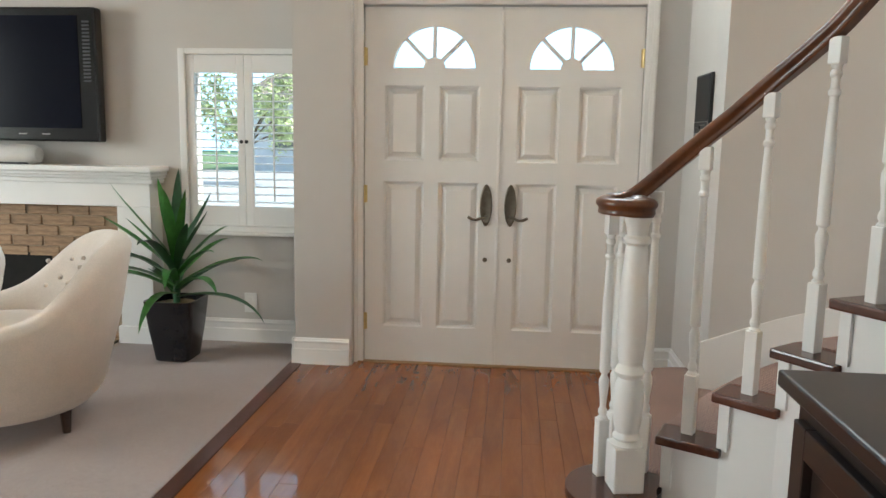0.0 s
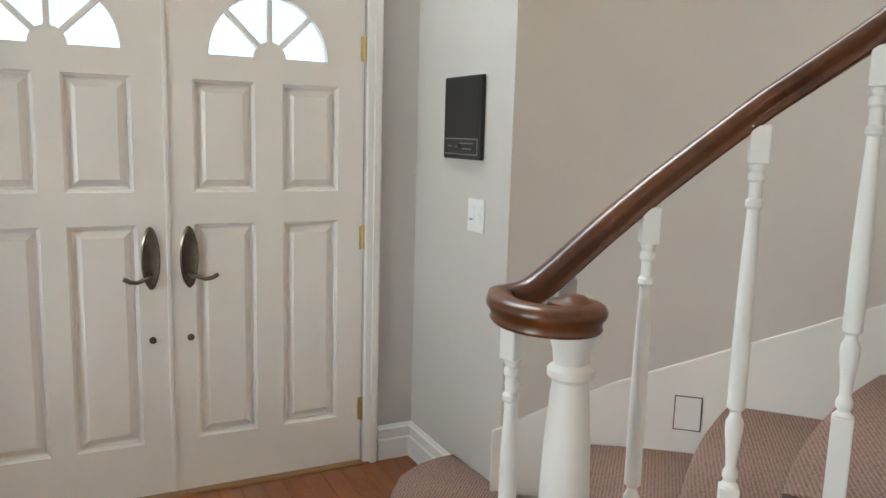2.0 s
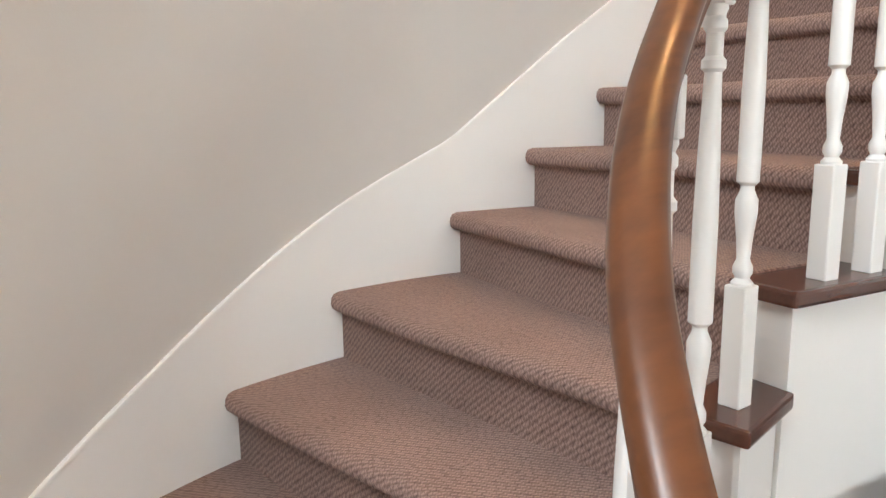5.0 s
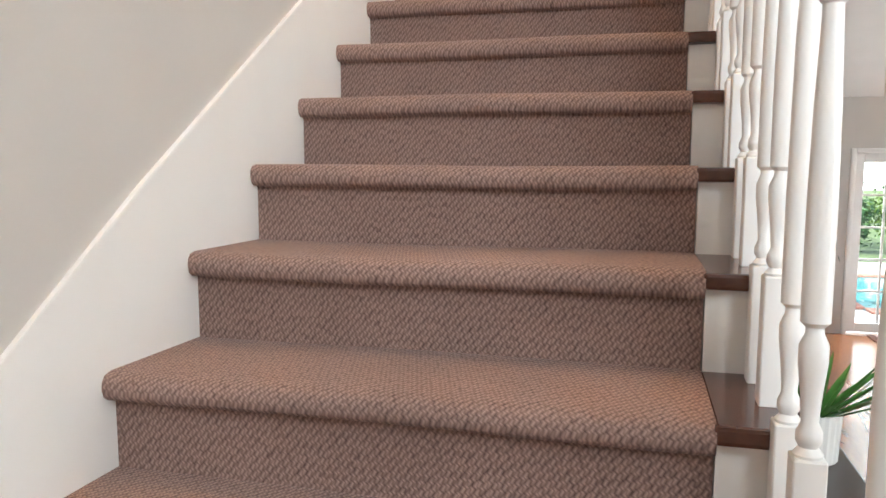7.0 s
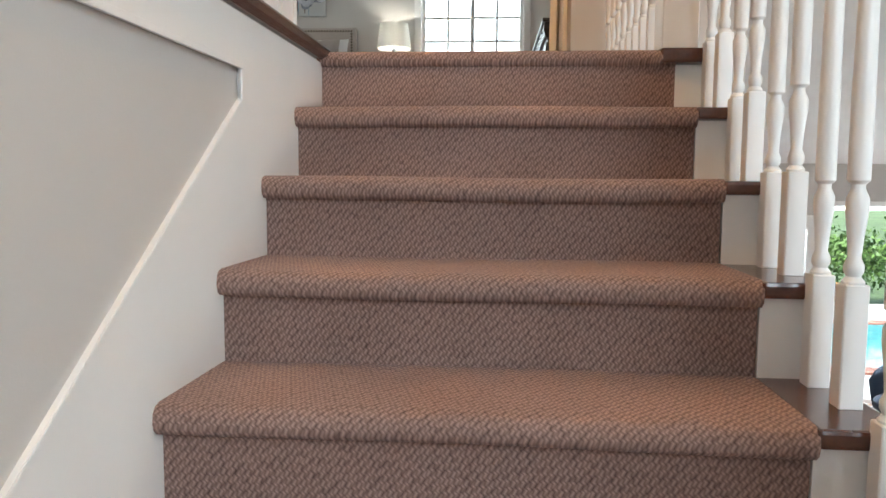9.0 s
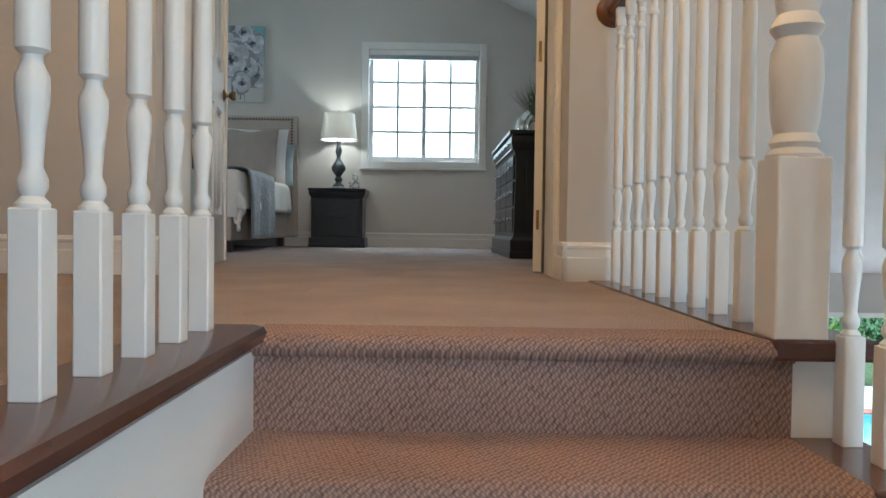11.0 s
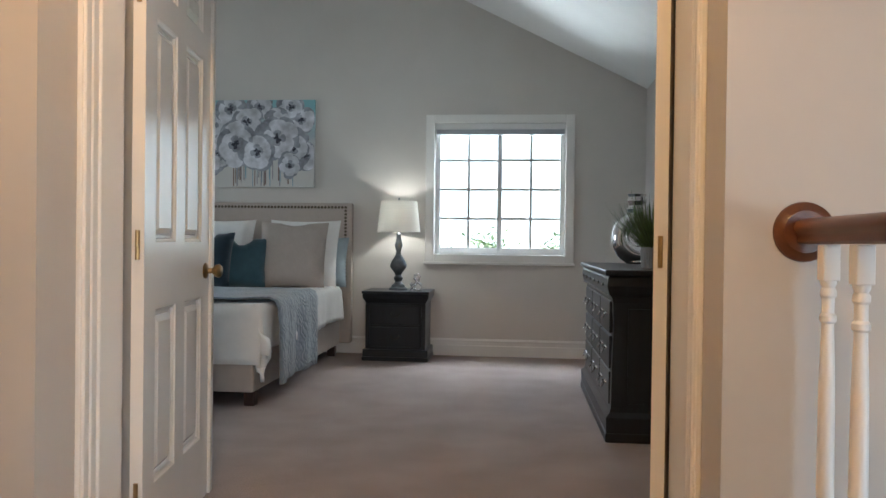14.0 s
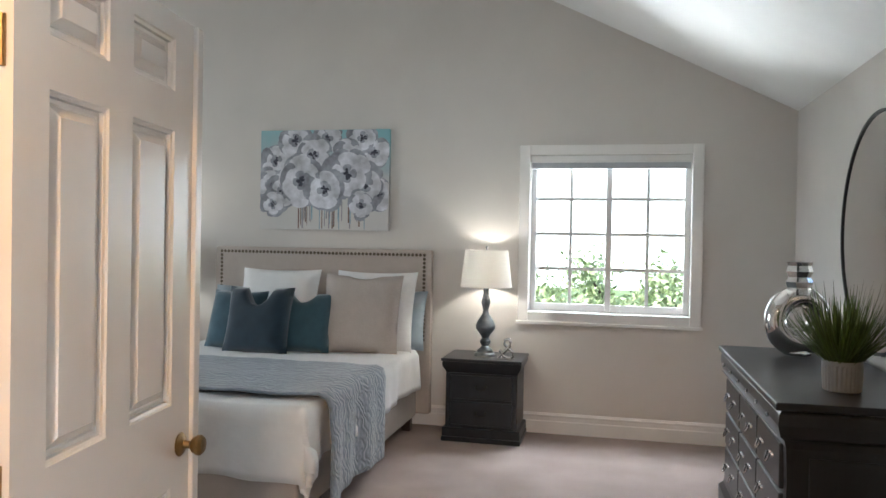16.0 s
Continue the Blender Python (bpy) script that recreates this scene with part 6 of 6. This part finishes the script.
amp = thing("ampersand_ornament", "small silver ampersand ornament on the nightstand", "ornament", at=(2.955, -6.56, UP + 0.607))
pth = [(0.062, 0, 0.012), (0.03, 0, 0.045), (-0.02, 0, 0.095), (-0.028, 0, 0.125), (-0.008, 0, 0.148), (0.018, 0, 0.138), (0.020, 0, 0.112), (-0.005, 0, 0.085), (-0.040, 0, 0.055), (-0.045, 0, 0.025), (-0.015, 0, 0.008), (0.025, 0, 0.02), (0.055, 0, 0.07)]
part("figure", tube(pth, 0.011, 8), SILVER, amp, smooth=60)
part("foot", block(-0.05, 0.07, -0.016, 0.016, 0.0, 0.008, 0.002), SILVER, amp)

# ---- dresser ----
ds = thing("dresser", "wide charcoal dresser with curved sides and silver pulls", "dresser")
DX0, DX1, DY0, DY1, DZ = 0.99, 1.580, -5.54, -4.06, UP
part("plinth", block(DX0, DX1 + 0.035, DY0 - 0.035, DY1 + 0.035, DZ, DZ + 0.05, 0.006), NAVY, ds)
curved_case(DX0 + 0.02, DX1, DY0, DY1, [(DZ + 0.05, 0.03), (DZ + 0.13, 0.032), (DZ + 0.155, 0.010), (DZ + 0.18, 0.004), (DZ + 0.40, 0.0), (DZ + 0.60, -0.008), (DZ + 0.73, -0.002), (DZ + 0.76, 0.006), (DZ + 0.775, 0.022), (DZ + 0.82, 0.034), (DZ + 0.86, 0.030), (DZ + 0.875, 0.020)], ds, NAVY)
part("top", block(DX0, DX1 + 0.045, DY0 - 0.045, DY1 + 0.045, DZ + 0.875, DZ + 0.905, 0.007), NAVY, ds)
part("side_panel", block(DX0 + 0.10, DX1 - 0.08, DY1 - 0.004, DY1 + 0.006, DZ + 0.20, DZ + 0.70, 0.004), NAVY, ds)
for r, (z0, z1) in enumerate(((0.185, 0.36), (0.375, 0.55), (0.565, 0.735))):
    for c in range(3):
        ya = DY0 + 0.03 + c * 0.47
        dw = part("drawer", block(DX1 - 0.012, DX1 + 0.010, ya, ya + 0.455, DZ + z0, DZ + z1, 0.006), NAVY, ds)
        for f in (0.13, 0.325):
            zc = DZ + (z0 + z1) / 2
            for dy in (-0.022, 0.022):
                bm = lathe([(0.010, 0), (0.010, 0.004), (0.005, 0.010), (0.007, 0.018), (0.0, 0.021)], 10)
                bm.transform(Matrix.Translation((DX1 + 0.010, ya + f + dy, zc + 0.012)) @ Matrix.Rotation(radians(90), 4, "Y"))
                part("pull_boss", bm, SILVER, dw, smooth=50)
            part("pull", tube([(DX1 + 0.024, ya + f - 0.022, zc + 0.012), (DX1 + 0.034, ya + f - 0.016, zc - 0.010), (DX1 + 0.036, ya + f, zc - 0.018), (DX1 + 0.034, ya + f + 0.016, zc - 0.010), (DX1 + 0.024, ya + f + 0.022, zc + 0.012)], 0.0045, 6), SILVER, dw, smooth=60)
for c in range(6):
    bm = lathe([(0.007, 0), (0.010, 0.008), (0.0, 0.014)], 10)
    bm.transform(Matrix.Translation((DX1 + 0.032, DY0 + 0.13 + c * 0.24, DZ + 0.82)) @ Matrix.Rotation(radians(90), 4, "Y"))
    part("knob", bm, SILVER, ds, smooth=50)
part("silver_trim", block(DX1 + 0.026, DX1 + 0.031, DY0 + 0.02, DY1 - 0.02, DZ + 0.768, DZ + 0.774), SILVER, ds)

# polished vase with a hole through its body
TOPZ = UP + 0.905
va = thing("silver_vase", "polished silver ring vase with a hammered neck on the dresser", "vase", at=(1.27, -5.34, TOPZ))
va.rotation_euler, va.scale = (0, 0, radians(18)), (1.2, 1.2, 1.2)
CHROME = material("chrome", (0.78, 0.77, 0.76), 0.06, 1.0)
bm = bmesh.new()
rings = []
for i in range(32):
    a = 2 * math.pi * i / 32
    rad, tub = 0.098, 0.052 + 0.014 * max(0, -math.sin(a))
    ring = []
    for j in range(14):
        t = 2 * math.pi * j / 14
        rr = rad + tub * 0.95 * math.cos(t)
        ring.append(bm.verts.new((rr * math.cos(a), tub * 0.95 * math.sin(t), 0.152 + rr * math.sin(a))))
    rings.append(ring)
for i in range(32):
    for j in range(14):
        bm.faces.new((rings[i][j], rings[i][(j + 1) % 14], rings[(i + 1) % 32][(j + 1) % 14], rings[(i + 1) % 32][j]))
part("ring_body", bm, CHROME, va, smooth=70)
part("neck", lathe([(0.060, 0.26), (0.052, 0.29), (0.058, 0.315), (0.046, 0.335), (0.058, 0.36), (0.050, 0.385), (0.056, 0.40), (0.048, 0.40), (0.042, 0.36)], 7), CHROME, va, smooth=25)
part("foot", lathe([(0.055, 0.0), (0.060, 0.010), (0.045, 0.03)], 20), CHROME, va, smooth=40)
gp = thing("potted_grass", "green ornamental grass in a ribbed grey pot on the dresser", "plant", at=(1.325, -4.33, TOPZ))
gp.scale = (1.02, 1.02, 1.08)
bm = bmesh.new()
rings = [[bm.verts.new(((r + (0.003 if i % 2 else 0) * (0.005 < z < 0.095)) * math.cos(2 * math.pi * i / 56), (r + (0.003 if i % 2 else 0) * (0.005 < z < 0.095)) * math.sin(2 * math.pi * i / 56), z)) for i in range(56)] for r, z in ((0.060, 0.0), (0.066, 0.006), (0.070, 0.09), (0.072, 0.10), (0.071, 0.112), (0.062, 0.112), (0.060, 0.09))]
for a, b in zip(rings, rings[1:]):
    for i in range(56):
        bm.faces.new((a[i], a[(i + 1) % 56], b[(i + 1) % 56], b[i]))
bm.faces.new(rings[0][::-1])
bm.faces.new(rings[-1])
part("pot", bm, material("grey_ceramic", (0.22, 0.22, 0.22), 0.6, grain=0.06, scale=30), gp)
bm = bmesh.new()
rn = random.Random(5)
for i in range(520):
    an = rn.random() * 6.283
    rr = 0.05 * rn.random() ** 0.5
    blade(bm, (rr * math.cos(an), rr * math.sin(an), 0.09), an + rn.uniform(-0.5, 0.5), rn.uniform(0.19, 0.33), 0.005, radians(rn.uniform(48, 89)), rn.uniform(0.0, 0.28), seg=5)
gr = part("grass_blades", bm, material("grass_green", (0.07, 0.11, 0.024), 0.5, grain=0.3, scale=30, rand=0.45, island=True), gp)
gr["kind"] = "stuff"
# round mirror
mi = thing("round_mirror", "large round wall mirror with a thin dark frame", "mirror")
MCY, MCZ, MR = -5.13, 4.24, 0.585
bm = lathe([(MR - 0.004, 0.0), (MR - 0.004, 0.010)], 72)
bm.transform(Matrix.Translation((0.958, MCY, MCZ)) @ Matrix.Rotation(radians(90), 4, "Y"))
MIRR = material("mirror_silver", (0.86, 0.87, 0.87), 0.01, 1.0)
part("glass", bm, MIRR, mi)
rg = [(0.966, MCY + MR * math.cos(t), MCZ + MR * math.sin(t)) for t in np.linspace(0, 2 * math.pi, 73)]
bm = bmesh.new()
rr = []
for i in range(72):
    t = 2 * math.pi * i / 72
    rr.append([bm.verts.new((0.952 + dx, MCY + (MR + dr) * math.cos(t), MCZ + (MR + dr) * math.sin(t))) for dx, dr in ((0, -0.006), (0.024, -0.006), (0.024, 0.008), (0, 0.008))])
for i in range(72):
    for j in range(4):
        bm.faces.new((rr[i][j], rr[i][(j + 1) % 4], rr[(i + 1) % 72][(j + 1) % 4], rr[(i + 1) % 72][j]))
part("frame", bm, BLACK, mi)

# ---- recessed lights of the upper hall ----
LENS = glow_material("warm_lens", (1.0, 0.82, 0.62), 6.0)
for x, y, wt in ((2.75, -0.95, 24), (1.85, 1.1, 32)):
    cl = thing("ceiling_light", "small recessed warm ceiling light", "ceiling light", "recessed lights of the hall")
    bm = lathe([(0.075, 0.0), (0.085, -0.004), (0.085, 0.0)], 28, (x, y, CEILING))
    part("rim", bm, TRIM, cl)
    part("lens", lathe([(0.070, -0.002), (0.070, 0.0)], 28, (x, y, CEILING - 0.003)), LENS, cl)
    bulb(x, y, CEILING - 0.10, wt, (1.0, 0.52, 0.18), 0.06)
set_in_place(True)

# ---- outdoors ----
GROUND = material("lawn", (0.07, 0.11, 0.035), 0.95, grain=0.35, scale=6, bump=0.6, bscale=40)
structure("ground", block(-400, 400, -400, 400, -0.6, -0.32), GROUND, "green lawn reaching to the horizon", "ground")
structure("pavement", block(-9, 3, -13.5, -6.2, -0.32, -0.06, 0.02), material("patio_concrete", (0.55, 0.52, 0.47), 0.9, grain=0.10, scale=8, bump=0.3, bscale=80), "pale concrete patio round the pool", "patio")
WATER = material("pool_water", (0.10, 0.33, 0.36), 0.06, grain=0.15, scale=5, bump=0.15, bscale=6)
structure("water", block(-6.4, -1.4, -11.2, -7.9, -0.07, -0.045), WATER, "turquoise swimming pool water", "pool")
cop = thing("pool_coping", "red brick coping round the pool", "coping", kind="structure")
COPB = material("coping_brick", (0.36, 0.16, 0.11), 0.8, grain=0.2, scale=30, rand=0.2, bump=0.3, bscale=60)
cme = bpy.data.meshes.new("brick")
cb = block(0, 0.30, 0, 0.19, 0, 0.035, 0.006, 1)
cb.to_mesh(cme)
cb.free()
cme.materials.append(COPB)
for i in range(25):
    for y in (-7.9, -11.4):
        o = new("brick", cme)
        o.parent, o.location, o.rotation_euler = cop, (-6.4 + i * 0.2 + 0.19, y, -0.055), (0, 0, radians(90))
for i in range(16):
    o = new("brick", cme)
    o.parent, o.location = cop, (-1.42, -11.2 + i * 0.205, -0.055)
BUSH = [material("bush_sunny", (0.10, 0.17, 0.035), 0.6, rand=0.5, island=True, grain=0.3), material("bush_deep", (0.04, 0.10, 0.03), 0.6, rand=0.5, island=True, grain=0.3)]
rn = random.Random(31)
for x, y, z, r, k in ((-7.5, -14.5, 0.5, 1.3, 1), (-5.6, -14.8, 0.6, 1.4, 0), (-3.8, -14.4, 0.5, 1.2, 0), (-2.2, -14.6, 0.6, 1.3, 1), (-0.5, -14.5, 0.5, 1.2, 0), (1.4, -14.6, 0.6, 1.3, 1)):
    bs = thing("garden_bush", "rounded leafy garden bush beyond the pool", "bush", "bushes beyond the pool", at=(x, y, -0.32))
    part("stem", tube([(0, 0, 0), (0.05, 0, 0.4), (0, 0.05, 0.8)], 0.05), DARKLEG, bs)
    bm = bmesh.new()
    for q in range(5):
        leafy(bm, (rn.uniform(-0.5, 0.5) * r, rn.uniform(-0.4, 0.4) * r, z + 0.5 + rn.uniform(-0.2, 0.3)), r * 0.62, 420, 0.075, rn, 0.8)
    part("crown", bm, BUSH[k], bs)


def tree(x, y, trunk, rad, seed, mat, leaf=0.10, label="leafy green garden tree"):
    t = thing("tree", label, "tree", "trees round the house", at=(x, y, -0.32))
    rn = random.Random(seed)
    bm = bmesh.new()
    lathe([(0.16, 0), (0.11, trunk * 0.5), (0.07, trunk)], 10, bm=bm)
    part("trunk", bm, material("bark", (0.12, 0.085, 0.06), 0.95, grain=0.3, scale=20, bump=0.8, bscale=30) if "bark" not in bpy.data.materials else bpy.data.materials["bark"], t)
    bm = bmesh.new()
    for i in range(9):
        a = i * 2.4
        c = (rad * 0.75 * math.cos(a), rad * 0.75 * math.sin(a), trunk + rad * (0.1 + 0.12 * i))
        part("limb", tube([(0, 0, trunk * 0.85), (c[0] * 0.5, c[1] * 0.5, (trunk + c[2]) / 2), c], 0.03, 6), bpy.data.materials["bark"], t)
        leafy(bm, c, rad * 0.55, 380, leaf, rn)
    part("crown", bm, mat, t)


# leaf colour paled beyond real foliage, imitating strong sun and haze
PALE = material("sunlit_leaves", (0.33, 0.39, 0.19), 0.6, rand=0.4, island=True, grain=0.3)
tree(2.4, -14.0, 1.75, 1.25, 41, PALE)
tree(4.3, -15.0, 1.8, 1.4, 42, PALE)
tree(0.4, -15.0, 1.7, 1.4, 43, PALE)
tree(2.0, -18.5, 2.1, 1.6, 47, PALE)
tree(-1.4, -18.5, 2.1, 1.6, 48, PALE)
tree(5.4, -19.0, 2.1, 1.6, 49, PALE)
tree(-8.6, 25.0, 1.5, 1.7, 46, PALE)
# driveway is assumed, added as sunlit ground to brighten the shuttered window
structure("driveway", block(-16, 4, 5.6, 33.5, -0.34, -0.30, 0.01), material("driveway_concrete", (0.27, 0.27, 0.27), 0.9, grain=0.06, scale=3, bump=0.2, bscale=60), "assumed concrete driveway, added to brighten the window view", "driveway")
hw = thing("neighbour_house", "pale stucco house across the street", "house", at=(-6.0, 34.0, -0.32))
part("wall", block(-6, 6, 0, 5, 0, 3.2, 0.02), material("stucco", (0.46, 0.50, 0.54), 0.9, grain=0.06, scale=4, bump=0.3, bscale=60), hw)
bm = bmesh.new()
v = [bm.verts.new(p) for p in ((-6.4, -0.4, 3.2), (6.4, -0.4, 3.2), (6.4, 5.4, 3.2), (-6.4, 5.4, 3.2), (-5, 2.5, 4.8), (5, 2.5, 4.8))]
for f in ((0, 1, 5, 4), (1, 2, 5), (2, 3, 4, 5), (3, 0, 4), (0, 3, 2, 1)):
    bm.faces.new([v[i] for i in f])
part("roof", bm, material("roof_tile", (0.16, 0.13, 0.12), 0.9, grain=0.2, scale=8), hw)
for x in (-4, 0, 3.5):
    part("window", block(x - 0.6, x + 0.6, -0.04, 0.02, 1.0, 2.3, 0.01), material("far_glass", (0.05, 0.06, 0.08), 0.1) if x == -4 else bpy.data.materials["far_glass"], hw)

# added glowing panels imitate the bright haze seen through the windows
structure("backdrop_garden", block(-70, 70, -75.2, -75, -0.32, 45), glow_material("garden_haze_glow", (1.0, 1.0, 0.97), 0.95), "glowing white panel standing in for hazy sky beyond the garden", "backdrop")
structure("backdrop_street", block(-70, 70, 80, 80.2, -0.32, 45), glow_material("street_haze_glow", (0.50, 0.76, 1.0), 0.9), "glowing pale blue panel standing in for hazy sky beyond the street", "backdrop")

# ---- floor planks of the foyer ----
root = bpy.data.objects["floor"]
PW = 0.0835
meshes = {}
for ln in (0.9, 1.15, 1.4):
    pb = block(0, PW - 0.0006, 0, ln - 0.0008, -0.02, 0.0, 0.0007, 1)
    me = bpy.data.meshes.new("plank")
    pb.to_mesh(me)
    pb.free()
    me.materials.append(PLANK)
    meshes[ln] = me
rn = random.Random(77)
for c in range(25):
    y = 0.3 - rn.choice((0.0, 0.35, 0.6, 0.8))
    while y < DOOR_Y - 0.02:
        ln = rn.choice((0.9, 1.15, 1.4))
        o = new("plank", meshes[ln])
        o.parent, o.location = root, (-0.928 + c * PW, y, 0.0045 + 0.0002 * rn.random())
        o.scale.y = min(1.0, (DOOR_Y + 0.03 - y) / ln)
        y += ln
